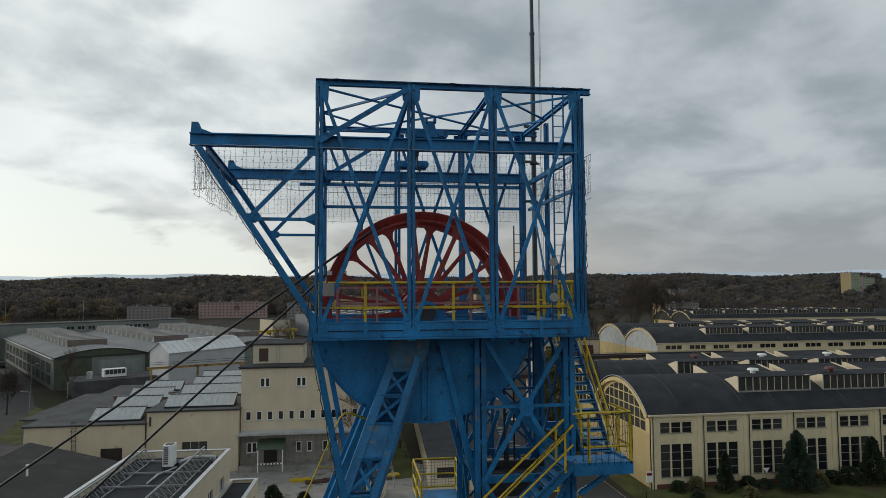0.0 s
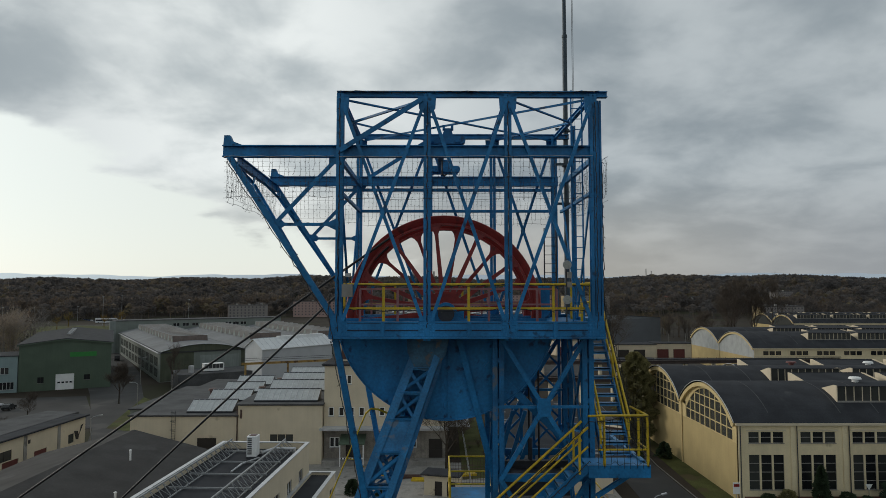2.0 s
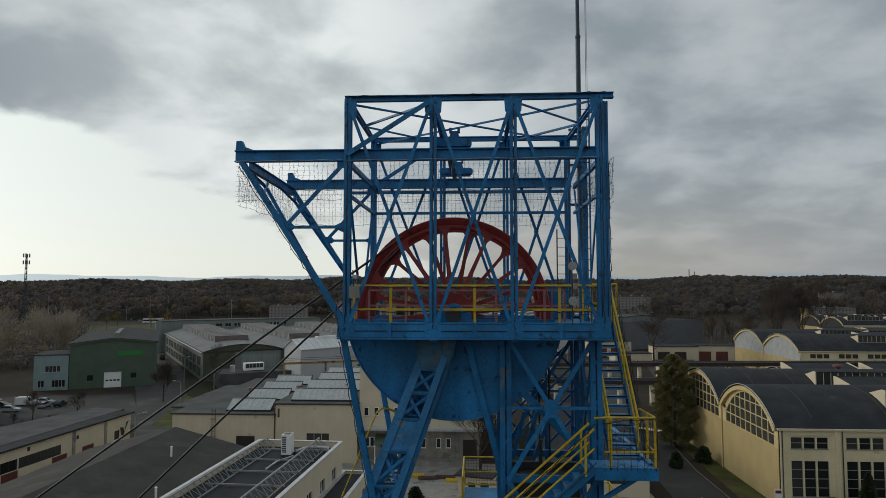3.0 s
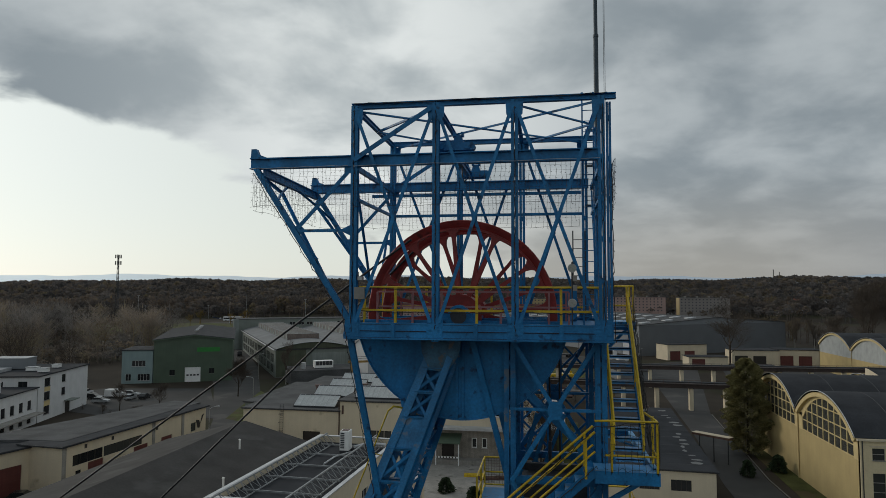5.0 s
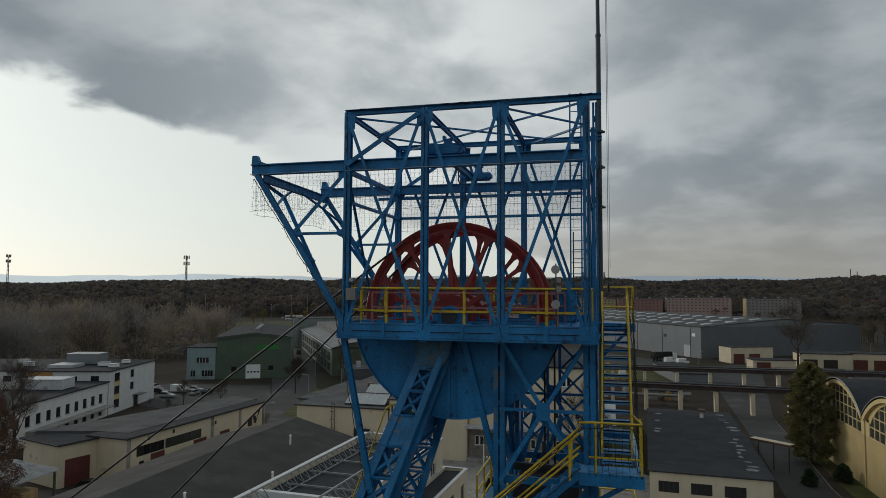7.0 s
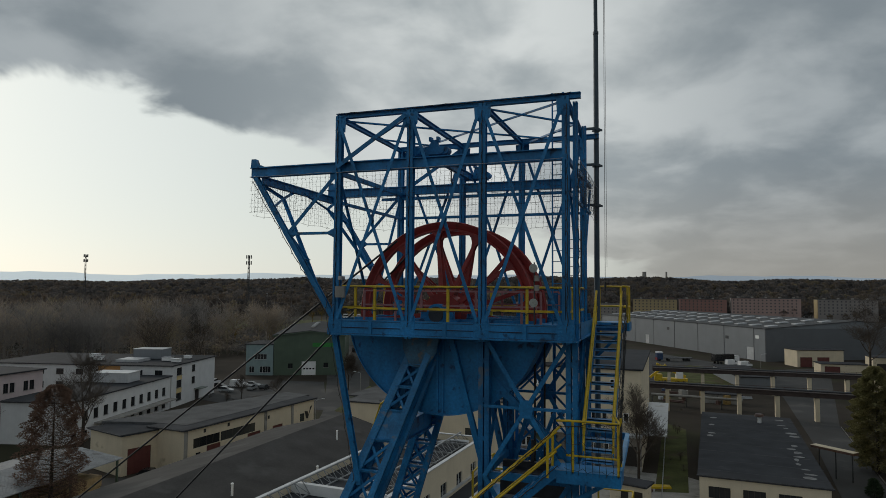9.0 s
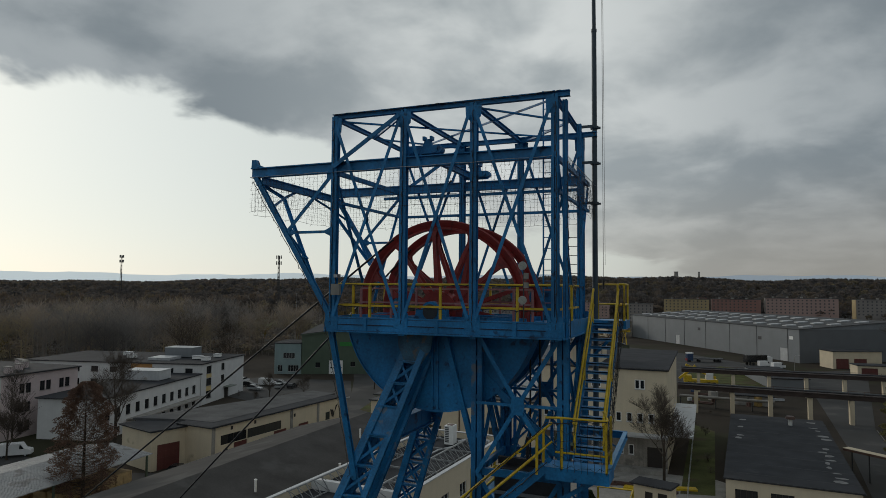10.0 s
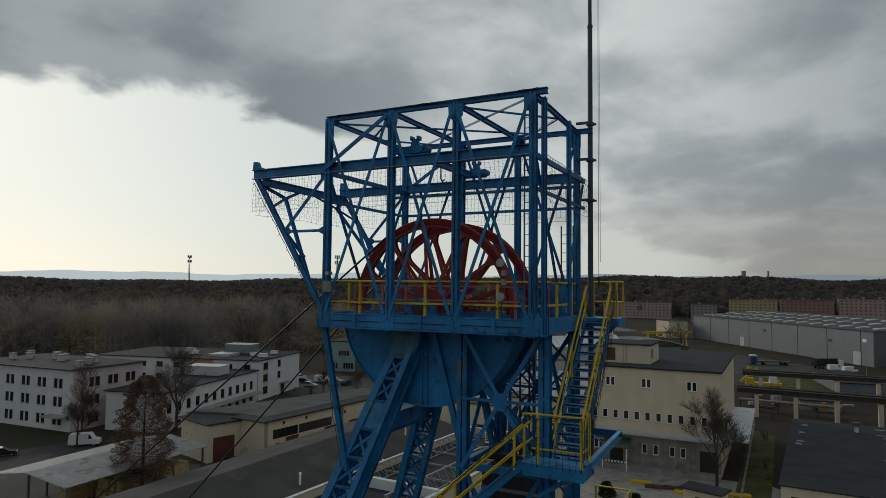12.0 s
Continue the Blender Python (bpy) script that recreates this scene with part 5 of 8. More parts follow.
                if side > 0:
                    part("sill", M().box(x, x + width, yg - 0.16, yg - 0.02, zg - 0.1, zg + 0.14), CONCRETE, mon)
                    nb = 10
                    for i in range(nb):
                        xa, xb = x + width * i / nb, x + width * (i + 1) / nb
                        part("monitor_pane", M().box(xa + 0.06, xb - 0.06, yg - 0.06, yg - 0.02, zg + 0.15, zt - 0.08), MONPANE if (i * 7 + k) % 4 else OLDPANE, mon)
                        part("monitor_bar", M().box(xb - 0.06, xb + 0.06, yg - 0.12, yg - 0.02, zg + 0.1, zt - 0.04), CREAM, mon)
                x += pitch_m
    return b


vault_hall("long pale cream hall with black vault roofs and arched yellow gables", (44.15, 93.2, 0), 106, 21.0, 2, 10.9, 4.3, 9, ((16.35, 7.35, 4.0, 0.45, 1, 12.3, 14.75), (17.2, 7.4, 3.2, 0.5, -1, 12.4, 14.9)), mon_shift=1.0)
vault_hall("distant pale cream hall with black barrel vault roofs", (106.6, 216.5, 0), 137, 27.0, 2, 10.2, 4.6, 0, ((20.4, 9.6, 5.6, 0.15, 1, 14.3, 17.0), (29.0, 9.6, 4.6, 0.2, -1, 14.3, 17.0)), glass_ends=False, mon_shift=2.0)
vault_hall("inner cream hall with dark vault roof between the others", (68.0, 136.5, 0), 110, 19.7, 1, 9.0, 4.0, 0, (), glass_ends=False)
vault_hall("far cream hall with dark vault roofs beyond the works", (214, 388, 0), 150, 25.5, 2, 9.5, 4.5, 0, ((4.0, 9.0, 5.0, 0.3, 1, 20.0, 22.0), (8.0, 9.0, 4.4, 0.3, -1, 18.0, 22.0)), glass_ends=False, mon_shift=2, infill=OLDPANE)
for x, y, z, mat in ((67.6, 103.2, 15.2, FRAMEW), (81.6, 102.6, 15.2, REDDOOR), (70.4, 127.0, 15.0, REDDOOR), (85.2, 126.6, 15.0, FRAMEW), (99.8, 126.0, 15.1, FRAMEW), (96.4, 103.2, 15.2, FRAMEW)):
    v = thing("roof_ventilator", "round painted sheet metal roof ventilator", "ventilator", (x, y, z - 0.4), group="roof ventilators")
    part("stack", M().cyl((0, 0, 0), (0, 0, 1.0), 0.45, n=12), mat, v)
    part("cowl", M().cyl((0, 0, 1.0), (0, 0, 1.3), 0.95, 0.8, n=12), mat, v)

eaves = thing("eaves_windows", "row of dark eaves windows along the distant hall", "window band", (106.6, 216.38, 0), kind="structure")
for i in range(15):
    for k in range(3):
        part("eaves_pane", M().box(3.0 + 9.0 * i + 2.1 * k, 4.7 + 9.0 * i + 2.1 * k, 0, 0.1, 8.0, 9.3), PANE, eaves)

# ---- cream office block over the dock ----
W, D, H = 21.4, 36.0, 16.6
hs = []
for c in (3.9, 9.9, 17.1):
    hs.append((c - 0.82, c + 0.82, 13.4, 15.0))
for i in range(11):
    hs.append((0.75 + 1.77 * i, 1.7 + 1.77 * i, 7.9, 9.45))
low = [(1.0, 2.7, 2.6, 4.3), (9.1, 10.0, 2.5, 4.2), (10.9, 11.8, 2.5, 4.2), (3.8, 6.0, 0.8, 3.9), (13.5, 14.4, 2.5, 4.2), (15.2, 16.1, 2.5, 4.2), (18.2, 20.6, 0.6, 4.0)]
he = [(4 + 5.2 * i, 5.2 + 5.2 * i, 7.2, 9.0) for i in range(6)]
office, T4 = shell("office_block", "cream plastered three storey works office with small white windows", "office building", (-18.3, 114.4, 0), 0, W, D, H, CREAM, {"S": hs + low, "E": he}, over=0.35, slab=0.35)
for x0, x1, z0, z1 in hs + low:
    if z1 < 4.05 and x1 - x0 > 2:
        door(office, T4["S"], x0, x1, z0, z1, DARKDOOR, 2)
    else:
        window(office, T4["S"], x0, x1, z0, z1, 2 if x1 - x0 > 1.2 else 1, frame=FRAMEW, bar=0.27, deep=0.05)
for x0, x1, z0, z1 in he:
    window(office, T4["E"], x0, x1, z0, z1, 1)
GREYPLASTER = surface("stained_grey_plaster", (0.30, 0.275, 0.24), 0.95, vary=0.25, scale=0.5, grain=5, stain=(0.18, 0.165, 0.15), stain_at=0.55, stain_scale=0.4, streak=0.25, spec=0.1)
wall(office, pose(0, -0.025, 0), W, 0, 5.9, low, GREYPLASTER, "stained grey plaster ground storey", thick=0.022)
part("dock_canopy", M().box(-0.4, 21.6, -2.2, 0, 5.95, 6.2), SHEET, office, "long pale sheet metal canopy")
part("canopy_edge", M().box(-0.45, 21.65, -2.28, -2.2, 5.85, 6.22), TRIM, office)
part("dock_canopy", M().box(21.4, 25.4, 1.0, 34, 5.8, 6.05), SHEET, office, "long pale sheet metal canopy")
part("loading_dock", M().box(0, 21.4, -2.2, 0, 0, 0.75), CONCRETE, office, "stained concrete loading dock")
part("porch_roof", M().prism([(3.0, -3.2, 3.7), (7.4, -3.2, 3.7), (7.4, 0, 4.75), (3.0, 0, 4.75)], (0, 0, 0.15)), GREEN, office, "dark green porch roof")
for x in (3.15, 7.1):
    part("porch_post", M().box(x, x + 0.16, -3.1, -2.95, 0, 3.75), FRAMEW, office)
bar = part("barrier_rail", M().box(3.3, 7.1, -3.06, -2.98, 1.3, 1.55), FRAMEW, office, "white and black striped barrier")
for i in range(7):
    part("stripe", M().box(3.4 + 0.53 * i, 3.62 + 0.53 * i, -3.075, -3.06, 1.3, 1.55), DARKDOOR, bar)
pent, P4 = shell("roof_penthouse", "low cream penthouse with stained wall on the office roof", "penthouse", (-17.0, 118.5, H + 0.35), 0, 8.6, 9.0, 3.2, CREAM, {"S": [(1.0, 2.6, 0.3, 2.6)], "E": [(1.0, 3.0, 0.9, 2.5)]})
door(pent, P4["S"], 1.0, 2.6, 0.3, 2.6, BROWN)
window(pent, P4["E"], 1.0, 3.0, 0.9, 2.5, 2)
part("ladder", M().box(4.0, 4.06, -0.12, -0.06, 0, 3.4).box(4.5, 4.56, -0.12, -0.06, 0, 3.4), STEEL, pent)
t = thing("gantry_crane", "yellow gantry crane on trestle legs before the grey warehouse", "gantry crane", (-49, 322, 0), 45)
part("girder", M().beam((0, 0, 9.0), (31, 0, 9.0), 0.8, 1.1, kind="I", t=0.12), YELLOW, t)
for x in (0.8, 5.5, 27.0):
    for k in (-1, 1):
        part("leg", M().beam((x, k * 2.6, 0), (x + 0.6, k * 0.2, 8.5), 0.4, 0.4), YELLOW, t)
part("hoist", M().box(12.0, 14.0, -0.7, 0.7, 7.4, 8.4), OCHRE, t)
eb, E4 = shell("end_building", "plain cream block beside the grey warehouse", "building", (-48.5, 421.5, 0), 33, 12, 18, 10.4, CREAM)

# ---- low hall with roof lights ----
saw, S4 = shell("rooflight_hall", "low cream hall with rows of slanted glass rooflights", "industrial hall", (-51.3, 113.0, 0), 0, 18.3, 44, 8.15, CREAM, {"S": [(11.5, 14.8, 0.0, 4.5)]}, roof=FELT2)
door(saw, S4["S"], 11.5, 14.8, 0, 4.5, DARKDOOR, 3)
saw2, S5 = shell("rooflight_hall", "taller cream hall with rows of slanted glass rooflights", "industrial hall", (-32.85, 113.0, 0), 0, 14.4, 47, 10.0, CREAM, {"S": [(5.5, 9.5, 3.5, 5.1)]}, roof=FELT2)
window(saw2, S5["S"], 5.5, 9.5, 3.5, 5.1, 3, frame=CREAM, pane=OLDPANE)
part("downpipe", M().cyl((-0.12, -0.12, 0), (-0.12, -0.12, 9.5), 0.09, n=8), BROWN, saw2, "rusty brown downpipe")
part("rust_box", M().box(0.4, 0.7, -0.1, 0, 7.8, 9.3), BROWN, saw2)
lad = part("caged_ladder", M().box(7.2, 7.26, -0.3, -0.24, 0.5, 9.2).box(7.8, 7.86, -0.3, -0.24, 0.5, 9.2), DARK_STEEL, saw)
for i in range(22):
    part("rung", M().box(7.2, 7.86, -0.28, -0.26, 0.7 + 0.38 * i, 0.74 + 0.38 * i), DARK_STEEL, lad)
for z in (3, 4.5, 6, 7.5, 9):
    part("hoop", M().tube([(7.2, -0.3, z), (7.15, -0.8, z), (7.53, -1.0, z), (7.9, -0.8, z), (7.86, -0.3, z)], 0.03, 4), DARK_STEEL, lad)


def rooflight(x, y, z, w, slope=3.1, h=2.0):
    t = thing("rooflight", "slanted milky glass rooflight with pale bars on the hall roof", "rooflight", (x, y, z), group="rooflights")
    part("back", M().prism([(0, slope, 0), (w, slope, 0), (w, slope, h), (0, slope, h)], (0, 0.15, 0)), DARK_STEEL, t)
    n = max(3, int(w / 0.95))
    for i in range(n):
        a, b = w * i / n + 0.05, w * (i + 1) / n - 0.05
        part("pane", M().prism([(a, 0, 0.25), (b, 0, 0.25), (b, slope, h), (a, slope, h)], (0, -0.03, 0.05)), MILKY, t)
    for i in range(n + 1):
        a = w * i / n
        part("bar", M().prism([(a - 0.05, 0, 0.25), (a + 0.05, 0, 0.25), (a + 0.05, slope, h), (a - 0.05, slope, h)], (0, -0.06, 0.1)), TRIM, t)
    for xe in (-0.1, w):
        part("cheek", M().prism([(xe, -0.1, 0), (xe, slope + 0.1, 0), (xe, slope + 0.1, h), (xe, -0.1, 0.25)], (0.1, 0, 0)), DARK_STEEL, t)
    part("kerb", M().box(0, w, -0.15, 0, 0, 0.28), FELT, t)
    part("ridge_cap", M().box(-0.12, w + 0.12, slope - 0.12, slope + 0.3, h - 0.02, h + 0.14), DARK_STEEL, t)


for i in range(4):
    rooflight(-42.2 - 0.5 * i, 114.7 + (0, 11.6, 22.0, 32.0)[i], 8.43, 7.8, 3.2, 1.75)
for i in range(4):
    rooflight(-30.6 - 0.4 * i, 114.9 + (0, 11.8, 22.6, 32.4)[i], 10.28, 11.0, 3.2, 1.75)
for x, y in ((-43.5, 131), (-34.2, 133.5), (-33.6, 146)):
    v = thing("roof_ventilator", "brown clay coloured roof ventilator pot", "ventilator", (x, y, 8.43), group="roof ventilators")
    part("stack", M().cyl((0, 0, 0), (0, 0, 1.4), 0.5, n=10), BROWN, v)
    part("cowl", M().cyl((0, 0, 1.4), (0, 0, 1.8), 0.85, 0.7, n=10), BROWN, v)
ann, A4 = shell("roof_annex", "low grey and green clad annex with a small window", "annex", (-57.4, 126, 0), 0, 6.0, 28, 6.9, GREYGREEN, {"S": [(1.2, 2.6, 3.2, 4.6)]}, roof=FELT2)
window(ann, A4["S"], 1.2, 2.6, 3.2, 4.6, 2)
# yellow crane runway beside the white warehouse
t = thing("crane_runway", "rusty yellow crane runway with railing on posts", "crane runway", (-49, 178, 0))
part("girder", M().beam((-3, 0, 9.6), (30, 14, 9.6), 0.4, 0.6, kind="I", t=0.06), OCHRE, t)
for i in range(4):
    part("post", M().beam((-2 + 10.5 * i, 0.4 + 4.5 * i, 0), (-2 + 10.5 * i, 0.4 + 4.5 * i, 9.3), 0.45, 0.45, kind="I", t=0.06), OCHRE, t)
for z in (10.5, 11.0):
    part("rail", M().cyl((-3, 0, z), (30, 14, z), 0.05, n=5), DARK_STEEL, t)

# ---- modern block with steel racks on its roof ----
hb = [(3 + 4.4 * i, 4.7 + 4.4 * i, 7.4, 10.2) for i in range(8)]
modern, M4 = shell("flat_roof_block", "cream rendered flat roof block with pale parapet coping", "office building", (-25.4, 38.5, 0), -3, 10.1, 38.2, 11.6, CREAM, {"E": hb}, parapet=0.7)
for x0, x1, z0, z1 in hb:
    window(modern, M4["E"], x0, x1, z0, z1, 2)
low2, L4 = shell("flat_roof_annex", "lower cream annex with grey roof and tall windows", "annex", (-14.2, 59.5, 0), -3, 3.0, 17, 8.6, CREAM, {"E": [(1.5 + 4.2 * i, 3.0 + 4.2 * i, 5.0, 7.6) for i in range(4)]}, parapet=0.3)
for i in range(4):
    window(low2, L4["E"], 1.5 + 4.2 * i, 3.0 + 4.2 * i, 5.0, 7.6, 1)
RZ = 11.62
part("cross_parapet", M().box(0.3, 9.8, 13.3, 13.8, 11.6, 12.5), WHITE, modern)
RACK = surface("dull_galvanised_steel", (0.27, 0.28, 0.285), 0.6, metal=0.2, vary=0.2, scale=1.5)
for x in (-23.5, -17.4):
    t = thing("roof_rack", "long galvanised lattice rack standing on the flat roof", "roof rack", (x, 46.8, RZ), -3, group="roof racks")
    part("top_rail", M().beam((0, 0, 1.25), (0, 28.6, 1.25), 0.16, 0.12), RACK, t)
    part("foot_rail", M().beam((0.85, 0, 0.1), (0.85, 28.6, 0.1), 0.1, 0.1), RACK, t)
    for i in range(25):
        y = 0.2 + 1.17 * i
        part("strut", M().beam((0, y, 1.22), (0.85, y, 0.12), 0.06, 0.06, up=(0, 1, 0)), RACK, t)
        part("lacing", M().beam((0.05, y + 0.1, 1.15), (0.8, y + 1.1, 0.15), 0.04, 0.04, up=(0, 1, 0)), RACK, t)
t = thing("roof_frame", "galvanised cross beams tying the roof racks together", "roof rack", (-23.6, 46.8, RZ), -3)
for i in range(7):
    part("cross_beam", M().box(-0.3, 7.4, 0.5 + 4.5 * i, 0.62 + 4.5 * i, 0.12, 0.26), RACK, t)
for x, y in ((-19.2, 71.5),):
    t = thing("air_conditioner", "tall white outdoor air conditioning unit with rusty top", "air conditioner", (x, y, RZ), group="air conditioners")
    body = part("body", M().box(0, 1.05, 0, 1.3, 0.25, 2.4), FRAMEW, t)
    part("stand", M().box(0, 1.3, 0, 0.15, 0, 0.25).box(0, 1.3, 1.35, 1.5, 0, 0.25), DARK_STEEL, t)
    for i in range(9):
        part("grille_slat", M().box(0.1, 0.55, -0.03, 0, 0.5 + 0.2 * i, 0.62 + 0.2 * i), DARK_STEEL, body)
    part("top_pan", M().box(0.15, 0.9, 0.25, 1.05, 2.4, 2.44), BROWN, body)
t = thing("roof_duct", "pale insulated pipe bending over the flat roof", "duct", (-17.6, 72.0, RZ), -3)
part("pipe", M().tube([(0, 0, 0.6), (0.8, 1.6, 0.6), (1.6, 1.8, 0.6), (3.0, 1.8, 0.6), (3.0, 1.8, 0.05)], 0.16, 10), TRIM, t)
part("pipe", M().tube([(-0.2, -0.5, 0.15), (-1.2, -3.0, 0.15), (-1.2, -6.0, 0.15)], 0.1, 8), TRIM, t)

# ---- dark roofed barn ----
BARNFELT = surface("weathered_barn_felt", (0.062, 0.059, 0.057), 0.9, vary=0.2, scale=0.25, grain=4, stain=(0.085, 0.083, 0.08), stain_at=0.58, stain_scale=0.2, spec=0.12)
barn = thing("works_shed", "long shed under a plain black felt gable roof", "shed", (-56.8, 26.2, 0))
barn["wallmat"] = "cream"
for x0, x1, y0, y1 in ((0, 25.5, 0, 0.3), (0, 0.3, 0.3, 71.5), (25.2, 25.5, 0.3, 71.5), (0, 25.5, 71.5, 71.8)):
    part("wall", M().box(x0, x1, y0, y1, 0, 5.6), CREAM, barn)
for s in (0, 1):
    xe, xm = (-0.5, 13.0) if s == 0 else (26.0, 13.0)
    part("roof_slope", M().prism([(xe, -0.4, 5.5), (xm, -0.4, 8.9), (xm, 72.2, 8.9), (xe, 72.2, 5.5)], (0, 0, 0.15)), BARNFELT, barn, "black felt roof slope")
    part("gable", M().prism([(0, 71.5 * s, 5.6), (25.5, 71.5 * s, 5.6), (13.0, 71.5 * s, 8.8)], (0, 0.3, 0)), CREAM, barn)
del barn["wallmat"]
for x, y, z in ((-33.5, 72.0, 6.9), (-38.5, 86.0, 8.0), (-30.8, 70, 6.2), (-37.0, 60, 7.7)):
    t = thing("vent_pipe", "pale short vent pipe on the black roof", "vent pipe", (x, y, z - 0.25), group="vent pipes")
    part("pipe", M().cyl((0, 0, 0), (0, 0, 1.3), 0.13, n=8), FRAMEW, t)
    part("cap", M().cyl((0, 0, 1.3), (0, 0, 1.42), 0.2, 0.05, n=8), FRAMEW, t)

# ---- garages ----
GX, GY = -65.3, 83.6
g1h = {"E": [(2.0, 8.0, 3.4, 5.0), (8.2, 17.0, 3.4, 5.0), (5.0, 8.2, 0.0, 3.3), (15.0, 18.5, 0, 3.3), (22, 25.0, 0.0, 3.4), (2.6, 3.7, 0.9, 2.6), (30.5, 32, 2.6, 4.2)], "S": []}
g1, G4 = shell("garage_row", "long cream garage with dark felt roof and strip windows", "garage", (-73.8, 87.0, 0), -5, 7.3, 35.2, 6.6, CREAM, g1h, over=0.5)
for x0, x1, z0, z1 in g1h["E"]:
    if z0 == 0:
        door(g1, G4["E"], x0, x1, z0, z1, REDDOOR, 3)
    else:
        window(g1, G4["E"], x0, x1, z0, z1, max(1, int((x1 - x0) / 1.4)), frame=DARKDOOR, pane=OLDPANE if x0 > 8 else PANE, sill=False)
for x in (-0.02, 19.5, 27.6):
    part("pilaster", put(M().box(max(0, x), max(0, x) + 0.7, -0.1, 0, 0, 6.5), G4["E"]), CONCRETE, g1, "lilac grey pier")
for x, z in ((4.2, 5.6), (9.8, 5.6), (20.5, 5.0)):
    part("vent", put(M().box(x, x + 0.5, -0.04, 0.0, z, z + 0.6), G4["E"]), DARKDOOR, g1)
part("logo_shape", put(M().prism([(32.0, -0.05, 4.6), (33.0, -0.05, 4.4), (33.4, -0.05, 3.6), (34.6, -0.05, 5.4), (33.9, -0.05, 5.2), (33.2, -0.05, 2.9), (32.6, -0.05, 3.0)], (0, 0.04, 0)), G4["E"]), DARKDOOR, g1, "dark wall emblem")
g2, G5 = shell("garage_wing", "cream garage wing with a tall dark red door", "garage", (-83.2, 83.5, 0), -15, 9.5, 6.4, 6.3, CREAM, {"E": [(1.0, 5.0, 0.0, 4.1)]}, over=0.4)
door(g2, G5["E"], 1.0, 5.0, 0, 4.1, REDDOOR, 4)
loft = thing("rear_garage", "plain cream garage under a wedge of dark felt roof", "garage", (-76.0, 103.5, 0))
part("wall", M().prism([(-7.4, -16.6, 0), (0.6, -13.5, 0), (6.2, -13.0, 0), (9.2, 19.6, 0), (4.0, 20.6, 0)], (0, 0, 6.5)), CREAM, loft)
part("roof", M().prism([(-8.0, -17.2, 6.5), (0.8, -14.6, 6.5), (7.4, -14.4, 6.5), (9.8, 20.6, 6.5), (3.4, 21.6, 6.5)], (0, 0, 0.43)), FELT2, loft)

# ---- timber shed with corrugated roof ----
SHEDROOF = surface("weathered_corrugated_sheet", (0.30, 0.31, 0.315), 0.55, vary=0.2, scale=0.5, grain=4, stain=(0.17, 0.165, 0.16), stain_at=0.56, stain_scale=0.5)
t = thing("open_shed", "open timber shed under a pale corrugated sheet roof", "shed", (-74.4, 51.3, 0), 3.4)
for s in (0, 1):
    for i in range(20):
        y0, y1 = 1.2 * i, 1.2 * (i + 1)
        xe, xm = (-6.6, 0.0) if s == 0 else (7.7, 0.0)
        part("roof_sheet", M().prism([(xe, y0, 4.75), (xm, y0, 5.7), (xm, y1 - 0.04, 5.7), (xe, y1 - 0.04, 4.75)], (0, 0, 0.06 + 0.02 * (i % 2))), SHEDROOF, t)
        for q in range(5):
            part("corrugation", M().prism([(xe, y0 + 0.1 + 0.22 * q, 4.83), (xm, y0 + 0.1 + 0.22 * q, 5.78), (xm, y0 + 0.2 + 0.22 * q, 5.78), (xe, y0 + 0.2 + 0.22 * q, 4.83)], (0, 0, 0.035)), SHEDROOF, t)
for x in (-6.2, 0, 7.3):
    for y in (0.6, 7.5, 15, 23.2):
        part("post", M().box(x - 0.12, x + 0.12, y - 0.12, y + 0.12, 0, 4.8 if x else 5.65), GREEN, t)
rnd = random.Random(8)
for i in range(4):
    for j in range(3):
        for k in range(2):
            c = thing("wooden_crate", "raw timber crate stacked under the shed roof", "crate", (-70.6 - 0.06 * 3.1 * i - 2.5 * (j % 2), 60.5 + 3.1 * i + rnd.uniform(-0.2, 0.2), 1.55 * k), group="timber crates")
            if j == 2:
                c.matrix_basis = pose(-76.8, 57.5 + 3.3 * i, 1.55 * k)
            part("box", M().box(0, 2.2, 0, 2.7, 0, 1.5), TIMBER, c)
            for q in (0.1, 1.25, 2.4):
                part("batten", M().box(2.2, 2.26, q, q + 0.2, 0, 1.5), TIMBER, c)

# ---- white offices ----
hw = {"E": [(2.6, 5.2, z, z + 1.9) for z in (1.3, 4.5, 7.6)] + [(10.6, 12.4, z, z + 1.8) for z in (4.5, 7.6)] + [(12.6, 15.0, 0.0, 2.6)], "S": [(3.0 + 5.2 * i, 5.0 + 5.2 * i, 7.8, 9.2) for i in range(9)] + [(3.0 + 5.2 * i, 5.0 + 5.2 * i, 4.4, 6.0) for i in range(9)]}
wo, O4 = shell("white_office", "white rendered office with flat dark roof and stair windows", "office building", (-156.3, 117.9, 0), 14.3, 49, 24.1, 10.2, WHITE, hw, over=0.35)
for s in "SE":
    for x0, x1, z0, z1 in hw[s]:
        if z0 == 0:
            door(wo, O4[s], x0, x1, z0, z1, DARKDOOR, 1)
        else:
            window(wo, O4[s], x0, x1, z0, z1, 2, frame=DARKDOOR)
part("stair_panel", put(M().box(2.6, 5.2, -0.04, 0, 3.2, 4.4).box(2.6, 5.2, -0.04, 0, 6.5, 7.5), O4["E"]), YCREAM, wo)
part("porch_roof", put(M().box(12.0, 15.8, -2.0, 0, 2.9, 3.1), O4["E"]), GREYGREEN, wo)
hl = {"E": [(1.2 + 3.3 * i, 2.7 + 3.3 * i, 3.6, 5.6) for i in range(11)] + [(1.2 + 3.3 * i, 2.7 + 3.3 * i, 0.7, 1.8) for i in range(11)]}
